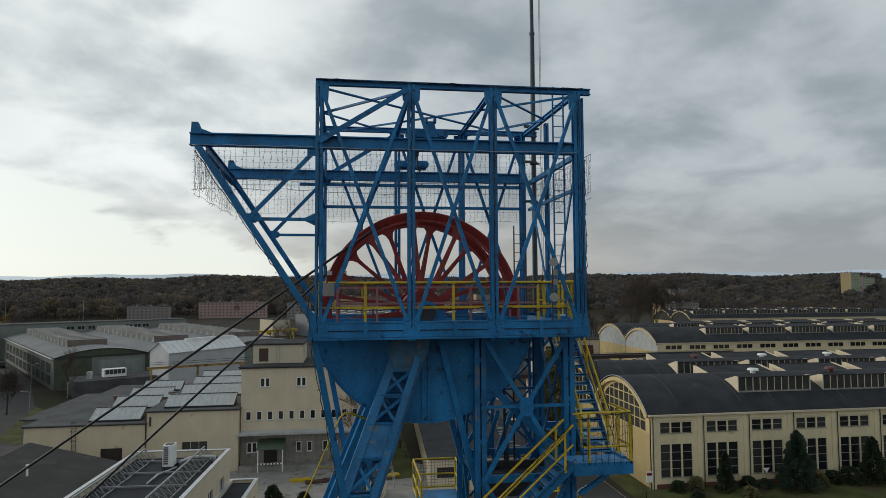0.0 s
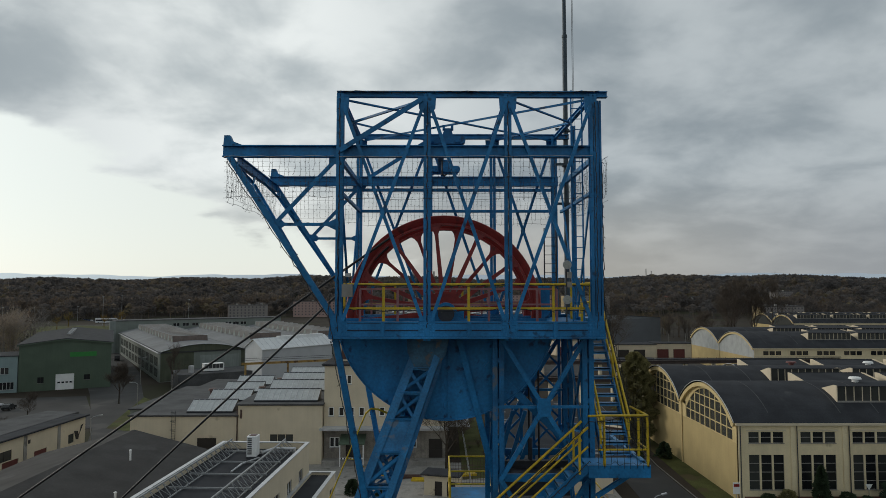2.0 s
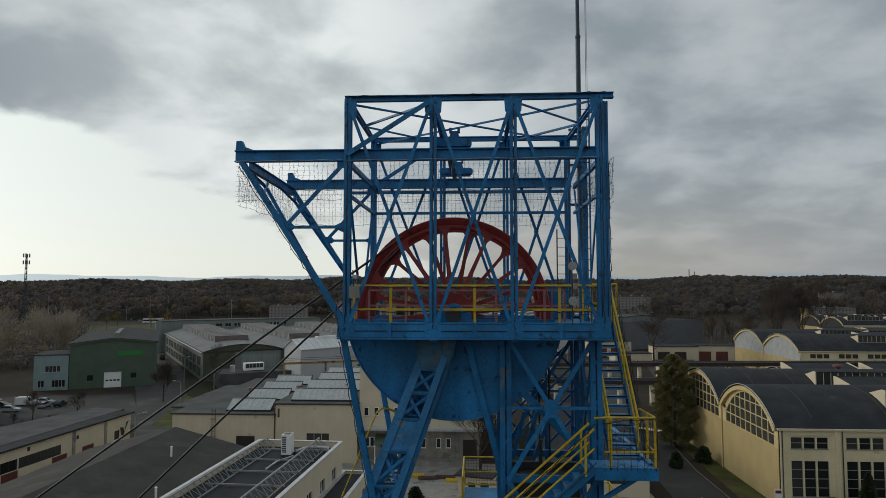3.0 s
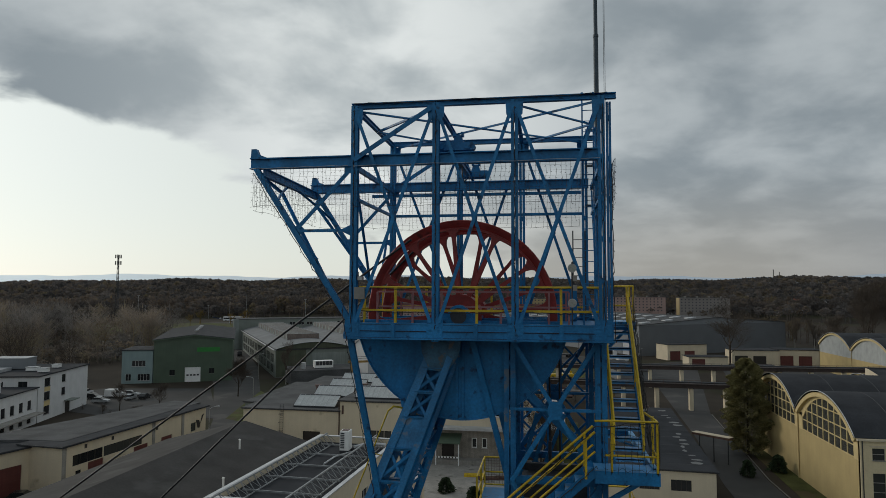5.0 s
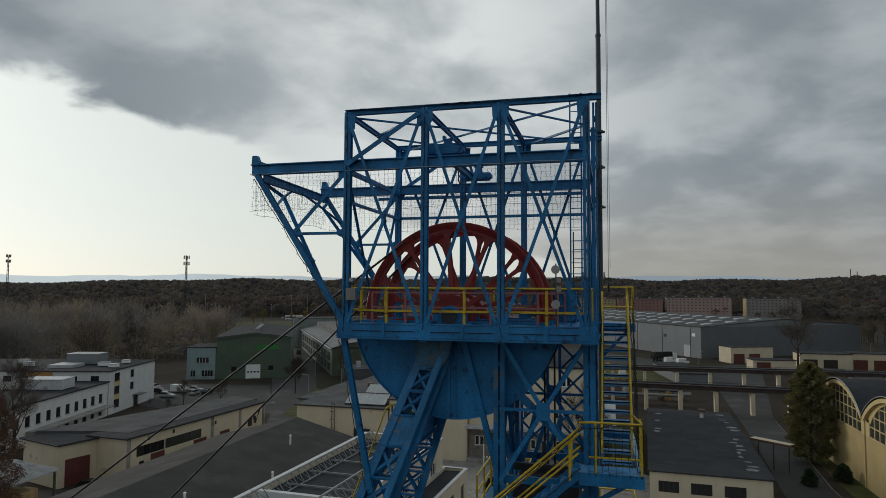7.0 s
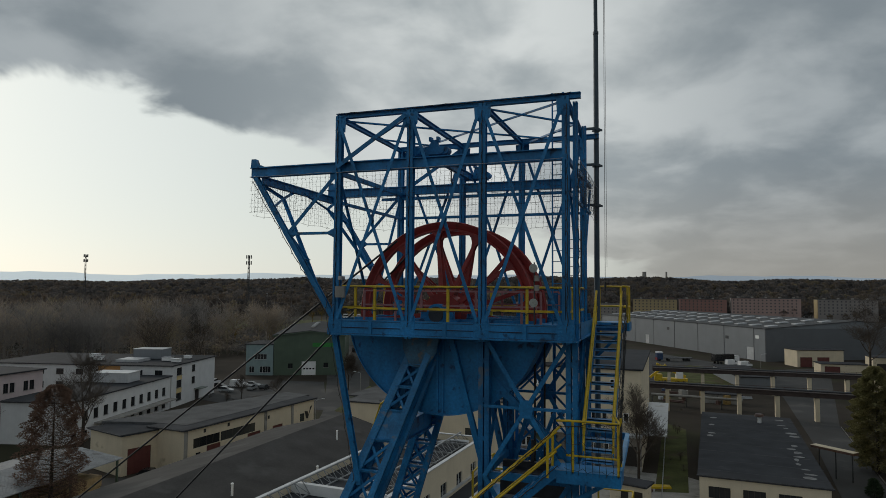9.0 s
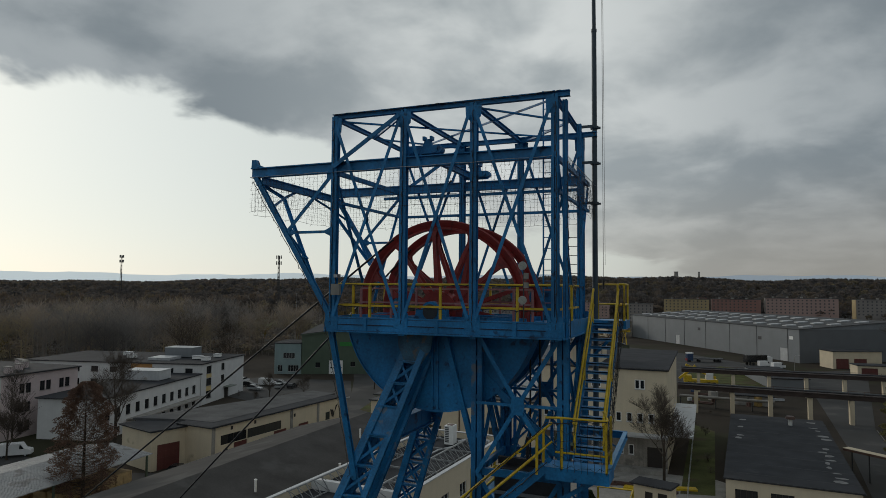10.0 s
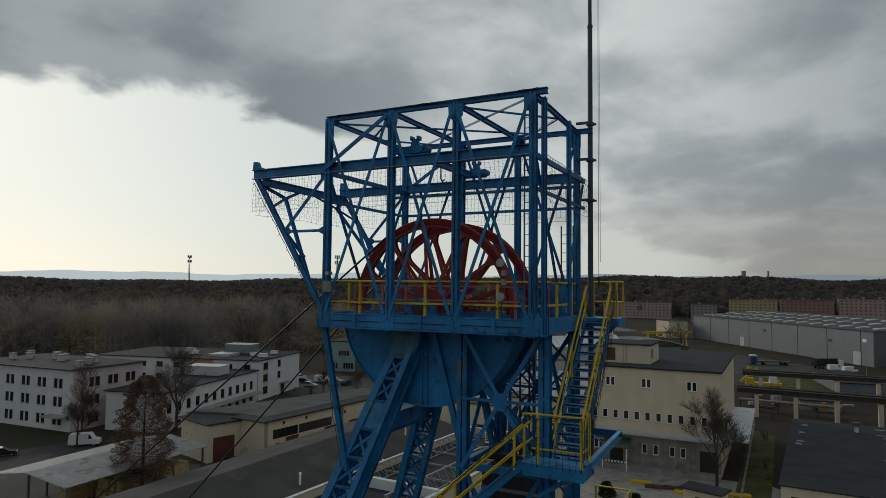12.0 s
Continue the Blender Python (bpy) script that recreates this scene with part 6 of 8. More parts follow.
lw, W4 = shell("white_office_wing", "lower white wing with a row of narrow dark windows", "office building", (-112.2, 89.35, 0), 14.5, 13.5, 38.0, 7.8, WHITE, hl, over=0.35)
for x0, x1, z0, z1 in hl["E"]:
    window(lw, W4["E"], x0, x1, z0, z1, 1, frame=DARKDOOR)
part("walk_canopy", put(M().box(8.0, 37.0, -2.4, 0, 2.5, 2.75), W4["E"]), CONCRETE, lw)
hp = {}
hp["E"] = [(4.1 + 4.5 * i + dx, 5.2 + 4.5 * i + dx, z, z + 1.9) for i in range(3) for dx in (0, 1.4) for z in (1.2, 4.9, 8.6)]
hp["S"] = [(33 - 2.6 - 5.0 * i - dx - 1.1, 33 - 2.6 - 5.0 * i - dx, z, z + 1.9) for i in range(6) for dx in (0, 1.5) for z in (1.2, 4.9, 8.6)]
po, Q4 = shell("pink_office", "three storey pale pink rendered office with paired windows", "office building", (-148.7, 81.8, 0), 4, 33, 17.6, 12.3, {"S": WHITE, "E": PINKWALL, "N": PINKWALL, "W": WHITE}, hp, over=0.5)
for s in "SE":
    for x0, x1, z0, z1 in hp[s]:
        window(po, Q4[s], x0, x1, z0, z1, 2, frame=DARKDOOR)
for i in range(6):
    part("panel_strip", put(M().box(33 - 2.7 - 5.0 * i - 2.7, 33 - 2.5 - 5.0 * i, -0.03, 0, 3.2, 4.7), Q4["S"]), WHITE, po)
    part("panel_strip", put(M().box(33 - 2.7 - 5.0 * i - 2.7, 33 - 2.5 - 5.0 * i, -0.03, 0, 6.9, 8.4), Q4["S"]), WHITE, po)
part("entrance_canopy", put(M().box(27.5, 33.0, -2.6, 0, 3.0, 3.25), Q4["S"]), CONCRETE, po)
rnd = random.Random(12)
for i in range(12):
    x, y = -147 + 2.6 * i + rnd.uniform(-0.5, 0.5), 87 + rnd.uniform(0, 11)
    c = thing("chimney_stack", "squat pale rendered chimney on the flat roof", "chimney", (x, y, 12.5), group="roof chimneys")
    part("shaft", M().box(-0.7, 0.7, -0.45, 0.45, 0, 1.3), PINKWALL, c)
    part("cap", M().box(-0.85, 0.85, -0.6, 0.6, 1.3, 1.45), CONCRETE, c)
for x, y, w, d, h, mat, z in ((-116.5, 113.0, 9, 5, 2.2, SHEET, 8.08), (-128.5, 137.4, 8, 5, 2.6, GREYSHEET, 10.5), (-125.7, 138.7, 3, 4, 1.8, GREYSHEET, 10.5), (-117.8, 136.2, 2.4, 1.6, 0.9, FRAMEW, 10.5), (-113.1, 134.4, 2.0, 1.5, 0.9, FRAMEW, 10.5), (-116.5, 142.8, 1.6, 1.6, 0.8, FRAMEW, 10.5), (-134.9, 130.5, 2.2, 1.4, 1.0, FRAMEW, 10.5), (-141.3, 135.0, 2.4, 1.4, 1.0, FRAMEW, 10.5)):
    c = thing("roof_unit", "boxy sheet metal ventilation unit on the flat roof", "ventilation unit", (x, y, z), 14.3, group="roof units")
    part("casing", M().box(0, w, 0, d, 0.15, h), mat, c)
    part("lid", M().box(-0.1, w + 0.1, -0.1, d + 0.1, h, h + 0.12), TRIM, c)
    part("base", M().box(0.2, w - 0.2, 0.2, d - 0.2, 0, 0.15), DARK_STEEL, c)
t = thing("stair_tower", "orange rendered lift block on the white office roof", "lift block", (-127.0, 130.1, 10.48), 14.3)
part("block", M().box(0, 6.0, 0, 6.0, 0, 0.7), TRIM, t)
solid("orange_panel", M().box(29.8, 35.6, -0.12, -0.004, 6.6, 10.1), surface("orange_render", (0.42, 0.22, 0.08), 0.9, vary=0.1), "orange rendered wall bay of the white office", "wall panel", (-156.3, 117.9, 0), 14.3, kind="structure")

# ---- green hall, annex and big grey-green hall ----
gh = {"S": [(9.4, 14.2, 0, 4.7), (4.8, 6.4, 2.3, 4.0), (16.8, 18.4, 2.6, 4.2)]}
gr = thing("green_hall", "tall dark green clad hall with dark gable roof and white door", "industrial hall", (-120.6, 190.9, 0), 26.5)
T = pose(0, 0, 0)
wall(gr, T, 24, 0, 13.6, gh["S"], GREEN)
for s, L in (("E", 62), ("W", 62), ("N", 24)):
    cut = 0.0 if s == "N" else 0.301
    wall(gr, FACES[s](24, 62), L - cut, 0, 13.6, [], GREEN, start=cut)
gate = door(gr, T, 9.4, 14.2, 0, 4.7, FRAMEW, 6)
for i in range(4):
    part("door_light", M().box(9.9 + 1.05 * i, 10.6 + 1.05 * i, 0.09, 0.108, 1.95, 2.4), PANE, gate)
for h in gh["S"][1:]:
    window(gr, T, *h, 2, frame=DARKDOOR)
for s in (0, 1):
    xe = -0.5 if s == 0 else 24.5
    part("roof_slope", M().prism([(xe, -0.5, 13.55), (12, -0.5, 15.1), (12, 62.4, 15.1), (xe, 62.4, 13.55)], (0, 0, 0.2)), FELT, gr)
    part("verge", M().prism([(xe, -0.6, 13.2), (12, -0.6, 14.75), (12, -0.6, 15.1), (xe, -0.6, 13.55)], (0, 0.08, 0)), GREEN, gr)
part("gable", M().prism([(0, 0, 13.6), (24, 0, 13.6), (12, 0, 15.0)], (0, 0.3, 0)), GREEN, gr)
part("gable", M().prism([(0, 61.7, 13.6), (24, 61.7, 13.6), (12, 61.7, 15.0)], (0, 0.3, 0)), GREEN, gr)
part("sign_panel", M().box(13.0, 20.0, -0.06, 0, 9.6, 11.0), surface("bright_green_sign", (0.03, 0.22, 0.04), 0.6, vary=0.1), gr, "bright green sign panel")
for i in range(6):
    v = thing("roof_ventilator", "pale boxy ridge ventilator on the green hall", "ventilator", (-109.9 - 0.446 * (14 + 5.5 * i), 196.3 + 0.895 * (14 + 5.5 * i), 15.15), group="roof ventilators")
    part("stack", M().box(-0.45, 0.45, -0.4, 0.4, 0, 0.6), CONCRETE, v)
    part("cowl", M().box(-0.65, 0.65, -0.5, 0.5, 0.6, 0.8), TRIM, v)
ah = {"S": [(1.2, 2.8, 0.9, 3.0), (4.8, 8.4, 0.9, 3.0), (3.0, 7.0, 5.4, 7.2)]}
an, N4 = shell("mint_annex", "pale blue-green rendered annex with white strip windows", "office building", (-129.4, 187.6, 0), 20, 9.2, 14, 10.4, MINT, ah, over=0.2)
for x0, x1, z0, z1 in ah["S"]:
    window(an, N4["S"], x0, x1, z0, z1, max(2, int((x1 - x0) / 0.9)))
bh = {"W": [(110 - 9.4 * i - 8.4, 110 - 9.4 * i - 0.6, 1.0, 3.9) for i in range(11)] + [(110 - 9.4 * i - 8.4, 110 - 9.4 * i - 0.6, 4.5, 7.6) for i in range(11)]}
big, B4 = shell("workshop_hall", "broad grey-green workshop hall with rows of small rooflights", "industrial hall", (-88.0, 210.3, 0), 32, 81, 113, 9.2, GREYGREEN, bh, roof=FELT2)
WROOF = surface("pale_grey_workshop_felt", (0.145, 0.15, 0.155), 0.7, vary=0.18, scale=0.15, grain=3, stain=(0.12, 0.125, 0.125), stain_at=0.58, stain_scale=0.12)
DUSTBROWN = surface("dusty_brown_board", (0.15, 0.115, 0.10), 0.8, vary=0.2, scale=0.5, streak=0.3)
OLIVEBOARD = surface("dull_olive_board", (0.085, 0.095, 0.062), 0.8, vary=0.2, scale=0.4, streak=0.25)
PALEPANEL = surface("pale_grey_green_panel", (0.26, 0.29, 0.27), 0.8, vary=0.12, scale=0.4, streak=0.2)
TAN = surface("tan_rooflight_board", (0.36, 0.32, 0.285), 0.8, vary=0.15, scale=0.4)
for x0, x1, z0, z1 in bh["W"]:
    window(big, B4["W"], x0, x1, z0, z1, 6, frame=GREYGREEN, pane=OLDPANE, sill=False, bar=0.2)
part("corner_panel", M().box(0.3, 10.5, -0.04, 0, 0.2, 9.2), OLIVEBOARD, big, "dull olive boarded corner bay")
for k in range(3):
    c = 13.5 + 27 * k
    pts = [(c + 13.4 * (-1 + 2 * i / 14), 9.3 + 2.2 * (1 - (-1 + 2 * i / 14) ** 2)) for i in range(15)]
    m = M()
    for (xa, za), (xb, zb) in zip(pts, pts[1:]):
        m.face([(xa, -0.4, za + 0.3), (xb, -0.4, zb + 0.3), (xb, 112, zb + 0.3), (xa, 112, za + 0.3)], True)
    part("vault_roof", m, WROOF, big)
    part("gable", M().prism([(x, -0.02, z + 0.28) for x, z in pts], (0, 0.3, 0)), OLIVEBOARD, big, "olive green curved gable")
    part("pier_panel", M().box(c + 12.4, c + 15.2, -0.06, 0, 0.2, 9.4), OLIVEBOARD, big, "olive pier between the bays")
    part("front_panel", M().box(c - 1.0, c + 11.8, -0.05, 0, 0.4, 8.0), PALEPANEL, big, "pale grey-green panel")
    part("verge_sheet", M().tube([(x, -0.42, z + 0.32) for x, z in pts], 0.13, 5), TRIM, big)
    for i in range(13):
        y = 17.5 + 7.0 * i
        x = c - 6.6
        z = 9.3 + 2.2 * (1 - (5.0 / 13.4) ** 2) + 0.1
        rl = part("rooflight", M().prism([(x, y, z), (x, y + 0.9, z + 2.15), (x, y + 1.15, z + 2.15), (x, y + 3.6, z)], (11.8, 0, 0)), TAN if i else DUSTBROWN, big, "small slanted rooflight")
        part("rooflight_face", M().prism([(x + 0.1, y - 0.02, z + 0.1), (x + 11.7, y - 0.02, z + 0.1), (x + 11.7, y + 0.82, z + 2.05), (x + 0.1, y + 0.82, z + 2.05)], (0, -0.05, 0)), TAN if i else DUSTBROWN, rl)
        part("ridge_flashing", M().box(x - 0.1, x + 11.9, y + 0.8, y + 1.25, z + 2.14, z + 2.24), TRIM, rl)
        for xe in (x - 0.06, x + 11.8):
            part("cheek", M().prism([(xe, y, z), (xe, y + 0.9, z + 2.15), (xe, y + 1.4, z + 2.15), (xe, y + 3.7, z)], (0.06, 0, 0)), PALEPANEL, rl)
part("eaves_sheet", M().box(-0.7, 0.2, -0.4, 112, 9.2, 9.42), TRIM, big, "pale sheet eaves along the long side")
t = thing("rear_block", "tall grey-green rear block with ribbon windows over the hall roof", "industrial hall", (-149.2, 305.3, 0), 32.5)
rear_w = [(x, x + 2.9, 11.7, 13.2) for x in (25.2, 29.6, 34.0, 50.2, 54.0, 57.8)]
wall(t, T, 79, 0, 14.8, rear_w, GREYGREEN)
for q in rear_w:
    window(t, T, *q, 2, sill=False)
part("roof", M().box(-0.3, 79.3, -0.3, 12, 14.8, 15.1), FELT2, t)
part("wall", M().box(0, 0.3, 0.3, 11.5, 0, 14.8), PALEPANEL, t)
part("wall", M().box(78.7, 79, 0.3, 11.5, 0, 14.8), GREYGREEN, t)
part("end_pier", M().box(-2.6, 0, -0.3, 1.6, 0, 15.0), PALEPANEL, t, "pale green end pier")

# white warehouse
WSHEET = surface("white_sheet_roofing", (0.68, 0.69, 0.69), 0.6, vary=0.1, scale=0.3, grain=5, streak=0.1, stain=(0.42, 0.38, 0.34), stain_at=0.66, stain_scale=0.3)
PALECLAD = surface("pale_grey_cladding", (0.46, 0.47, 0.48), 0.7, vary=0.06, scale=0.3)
ww = thing("white_warehouse", "plain white clad warehouse with pale rusty sheet roof", "warehouse", (-52.5, 200.7, 0), 50)
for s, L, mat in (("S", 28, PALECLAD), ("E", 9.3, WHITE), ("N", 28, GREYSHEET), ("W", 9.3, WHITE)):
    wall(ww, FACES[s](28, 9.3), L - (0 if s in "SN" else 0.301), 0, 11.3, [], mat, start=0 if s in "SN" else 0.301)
for ye in (-0.35, 9.65):
    part("roof_slope", M().prism([(-0.35, ye, 11.2), (28.35, ye, 11.2), (28.35, 4.65, 14.3), (-0.35, 4.65, 14.3)], (0, 0, 0.15)), WSHEET, ww)
part("ridge_cap", M().prism([(9, 3.6, 13.6), (9, 4.0, 14.8), (9, 5.3, 14.8), (9, 5.7, 13.6)], (18, 0, 0)), WSHEET, ww)
for xe in (0, 27.7):
    part("gable", M().prism([(xe, 0, 11.3), (xe, 9.3, 11.3), (xe, 4.65, 14.2)], (0.3, 0, 0)), WHITE, ww)
for i in range(13):
    part("roof_seam", M().prism([(1.2 + 2.1 * i, -0.35, 11.36), (1.28 + 2.1 * i, -0.35, 11.36), (1.28 + 2.1 * i, 4.65, 14.46), (1.2 + 2.1 * i, 4.65, 14.46)], (0, 0, 0.06)), TRIM, ww)
# chiller plant in front
t = thing("chiller_unit", "white chiller plant with dark louvred fans on a flat roof", "chiller", (-70.2, 200.5, 0), 30)
part("plinth", M().box(-8, 16, -4, 10, 0, 4.6), FELT2, t)
part("casing", M().box(0, 6.0, 0, 3, 4.8, 7.0), FRAMEW, t)
for i in range(5):
    part("louvre", M().box(0.4 + 1.07 * i, 1.36 + 1.07 * i, -0.05, 0, 5.6, 6.9), DARK_STEEL, t)
part("tank", M().cyl((-3.5, 1, 4.6), (-3.5, 1, 6.6), 0.8, n=14), TRIM, t)

# ---- grey warehouse ----
gw = {"W": [], "S": [(8.0, 13.0, 0, 5.5)]}
wh = thing("grey_warehouse", "vast grey sheet clad warehouse with flat roof and skylights", "warehouse", (45.0, 309.0, 0), 33)
TW = FACES["W"](95, 148)
wall(wh, TW, 147.699, 0, 13.9, [(136.0, 141.0, 0, 5.5), (52, 56, 0, 5.0)], GREYSHEET, start=0.301)
door(wh, TW, 136.0, 141.0, 0, 5.5, SHEET, 4)
door(wh, TW, 52, 56, 0, 5.0, SHEET, 4)
wall(wh, FACES["S"](95, 148), 95, 0, 13.9, [], surface("dark_grey_cladding", (0.12, 0.128, 0.137), 0.55, vary=0.06, scale=0.2))
for s, L in (("E", 148), ("N", 95)):
    wall(wh, FACES[s](95, 148), L - (0 if s == "N" else 0.301), 0, 13.9, [], GREYSHEET, start=0 if s == "N" else 0.301)
for i in range(8):
    part("cladding_joint", put(M().box(20.0 * i + 0.9, 20.0 * i + 1.1, -0.12, 0, 0, 13.9), TW), DARK_STEEL, wh)
for x, z in ((142, 9.5), (122, 8.0), (74, 9)):
    part("wall_sign", put(M().box(x, x + 2.2, -0.06, 0, z, z + 1.4), TW), FRAMEW if x > 130 else DARK_STEEL, wh)
for s in (0, 1):
    xe = -0.4 if s == 0 else 95.4
    part("roof_slope", M().prism([(xe, -0.4, 13.9), (47.5, -0.4, 17.0), (47.5, 148.4, 17.0), (xe, 148.4, 13.9)], (0, 0, 0.25)), FELT2, wh)
part("gable", M().prism([(0, 0, 13.9), (95, 0, 13.9), (47.5, 0, 16.9)], (0, 0.3, 0)), GREYSHEET, wh)
for i in range(15):
    for j in range(3):
        z = 13.9 + 3.1 * (6 + 14 * j) / 47.5 + 0.25
        part("skylight", M().prism([(5 + 14 * j, 4 + 9.8 * i, z), (10 + 14 * j, 4 + 9.8 * i, z + 0.3), (10 + 14 * j, 6.6 + 9.8 * i, z + 0.3), (5 + 14 * j, 6.6 + 9.8 * i, z)], (0, 0, 0.45)), SHEET, wh)

# ---- flat roofed store in front ----
fh = {"S": [(1.15 + 4.3 * i, 3.9 + 4.3 * i, 1.9, 3.45) for i in range(3)]}
fl, F4 = shell("flat_roof_store", "low cream store with patched black felt roof", "store building", (11.46, 97.5, 0), -2.8, 15.8, 49.5, 4.65, CREAM, fh)
for x0, x1, z0, z1 in fh["S"]:
    window(fl, F4["S"], x0, x1, z0, z1, 4, frame=DARKDOOR, sill=False)
PATCH = surface("pale_worn_patch", (0.17, 0.17, 0.165), 0.6, vary=0.5, scale=0.6)
rnd = random.Random(5)
for i in range(18):
    x = rnd.choice((0.3, 0.7, 12.4, 13.2)) + rnd.uniform(-0.2, 0.6)
    y = 3 + 2.5 * i
    w, d = rnd.uniform(0.9, 2.4), rnd.uniform(0.7, 2.0)
    k = [(x + w * (0.5 + 0.5 * math.cos(a) * rnd.uniform(0.6, 1.0)), y + d * (0.5 + 0.5 * math.sin(a) * rnd.uniform(0.6, 1.0)), 4.934) for a in [j * 0.785 for j in range(8)]]
    part("worn_patch", M().prism(k, (0, 0, 0.006)), PATCH, fl, "pale worn patch of felt")
for i in range(8):
    part("felt_seam", M().box(-0.2, 16.2, 6.0 * i + 2.9, 6.0 * i + 3.0, 4.93, 4.94), FELT2, fl)
t = thing("roof_ventilator", "brown roof ventilator with yellow cap on the store", "ventilator", (23.6, 139.0, 4.93), group="roof ventilators")
part("stack", M().cyl((0, 0, 0), (0, 0, 1.2), 0.35, n=10), FRAMEW, t)
part("cowl", M().cyl((0, 0, 1.2), (0, 0, 1.7), 0.9, 0.7, n=10), BROWN, t)
f2, _ = shell("flat_roof_store", "near low store with plain black felt roof", "store building", (9.0, 60.0, 0), 0, 13.0, 22.0, 3.9, CREAM)
t = thing("bus_shelter", "long brown edged canopy on thin posts beside the road", "canopy", (29.6, 124.0, 0))
part("roof", M().prism([(0, 0, 4.3), (5.2, -4.5, 4.3), (6.2, -3.4, 4.3), (1.0, 1.1, 4.3)], (0, 0, 0.35)), BROWN, t)
part("top_sheet", M().prism([(0, 0, 4.66), (5.2, -4.5, 4.66), (6.2, -3.4, 4.66), (1.0, 1.1, 4.66)], (0, 0, 0.06)), CREAM, t)
for x, y in ((1.2, -0.4), (3.2, -2.2), (5.2, -3.8)):
    part("post", M().cyl((x, y, 0), (x, y, 4.3), 0.1, n=8), DARK_STEEL, t)
# little hut by the tree
hut, H4 = shell("small_hut", "small cream hut with thick black flat roof", "hut", (-0.47, 96.44, 0), -16, 5.05, 2.7, 2.9, CREAM, {"S": [(1.6, 2.7, 0.0, 2.1), (3.4, 4.7, 0, 2.2)]}, over=0.35)
door(hut, H4["S"], 1.6, 2.7, 0, 2.1, DARKDOOR, 1)
door(hut, H4["S"], 3.4, 4.7, 0, 2.2, DARKDOOR, 1)


# ---- pipe bridges ----
DARKBROWN = surface("dark_rusted_steel", (0.045, 0.030, 0.026), 0.7, vary=0.3, scale=0.6)


def bridge(label, a, b, z, posts):
    t = thing("pipe_bridge", label, "pipe bridge", (*a, 0))
    d = Vector((b[0] - a[0], b[1] - a[1], 0))
    n = d.normalized()
    s = Vector((-n.y, n.x, 0)) * 1.1
    for k in (-1, 1):
        part("girder", M().beam(s * k + Vector((0, 0, z)), d + s * k + Vector((0, 0, z)), 0.2, 0.85, kind="I", t=0.08), DARKBROWN, t)
    part("deck", M().prism([s + Vector((0, 0, z + 0.5)), d + s + Vector((0, 0, z + 0.5)), d - s + Vector((0, 0, z + 0.5)), -s + Vector((0, 0, z + 0.5))], (0, 0, 0.12)), DARKBROWN, t)
    for k, r in ((-0.5, 0.2), (0.4, 0.15)):
        part("pipe", M().cyl(s * k + Vector((0, 0, z + 1.0)), d + s * k + Vector((0, 0, z + 1.0)), r, n=8), DARK_STEEL, t)
    part("rail", M().cyl(-s + Vector((0, 0, z + 1.6)), d - s + Vector((0, 0, z + 1.6)), 0.04, n=5), BROWN, t)
    m = int(d.length / 3)
    for i in range(m + 1):
        p = d * (i / m) - s
        part("rail_post", M().box(p.x - 0.03, p.x + 0.03, p.y - 0.03, p.y + 0.03, z + 0.6, z + 1.6), BROWN, t)
    for i in range(posts):
        p = d * ((i + 0.5) / posts)
        part("pier", M().box(p.x - 0.45, p.x + 0.45, p.y - 0.9, p.y + 0.9, 0, z - 0.6), CREAM, t, "cream plastered pier")
    return t


bridge("long rusty brown pipe bridge on cream piers", (2, 210), (135, 217), 6.0, 14)
bridge("rusty brown pipe bridge on cream piers", (2.5, 174.5), (60, 172), 6.0, 7)
# small garages and sheds by the road
for x, y, yaw, w, d, h, nd, lab in ((54.5, 293, 22, 19, 9, 6.6, 2, "cream garage row with dark red doors"), (77, 279, 2, 18, 9, 6.0, 2, "cream garage row with dark open bays"), (95, 282, 0, 17, 9, 6.2, 2, "cream garage pair with dark red doors"), (57, 262, 8, 15, 7, 4.6, 1, "dark roofed cream outbuilding")):
    hh = {"S": [(1.2 + 7 * i, 6.2 + 7 * i, 0, 3.9) for i in range(nd)]}
    s, s4 = shell("small_garage", lab, "garage", (x, y, 0), yaw, w, d, h, CREAM, hh, group="small garages")
    for q in hh["S"]:
        door(s, s4["S"], *q, DARKDOOR if "open" in lab else REDDOOR, 2)
s, s4 = shell("gate_house", "small cream building with tall narrow end", "hut", (62.5, 214, 0), 0, 12, 10, 6.2, CREAM)
s, s4 = shell("transformer_store", "low black roofed store behind the pipe bridge", "store building", (27.0, 224, 0), 10, 11, 32, 3.2, GREYSHEET)
s, s4 = shell("white_kiosk", "white prefabricated cabin below the pipe bridge", "cabin", (16.0, 190, 0), 0, 9, 4, 2.4, CONCRETE)

# ---- blocks of flats on the skyline ----
FLAT_A = surface("pink_flat_render", (0.40, 0.28, 0.25), 0.9, vary=0.06, scale=0.1)
FLAT_B = surface("ochre_flat_render", (0.40, 0.31, 0.17), 0.9, vary=0.06, scale=0.1)
FLAT_C = surface("russet_flat_render", (0.29, 0.16, 0.135), 0.9, vary=0.06, scale=0.1)
FLAT_D = surface("pale_green_flat_render", (0.36, 0.40, 0.27), 0.9, vary=0.06, scale=0.1)
FLAT_E = surface("grey_flat_render", (0.26, 0.235, 0.22), 0.9, vary=0.06, scale=0.1)
pane_mesh = M().box(-0.6, 0.6, -0.08, 0.02, 0, 1.25).mesh("window", surface("far_window_glass", (0.075, 0.075, 0.08), 0.3, vary=0.1))


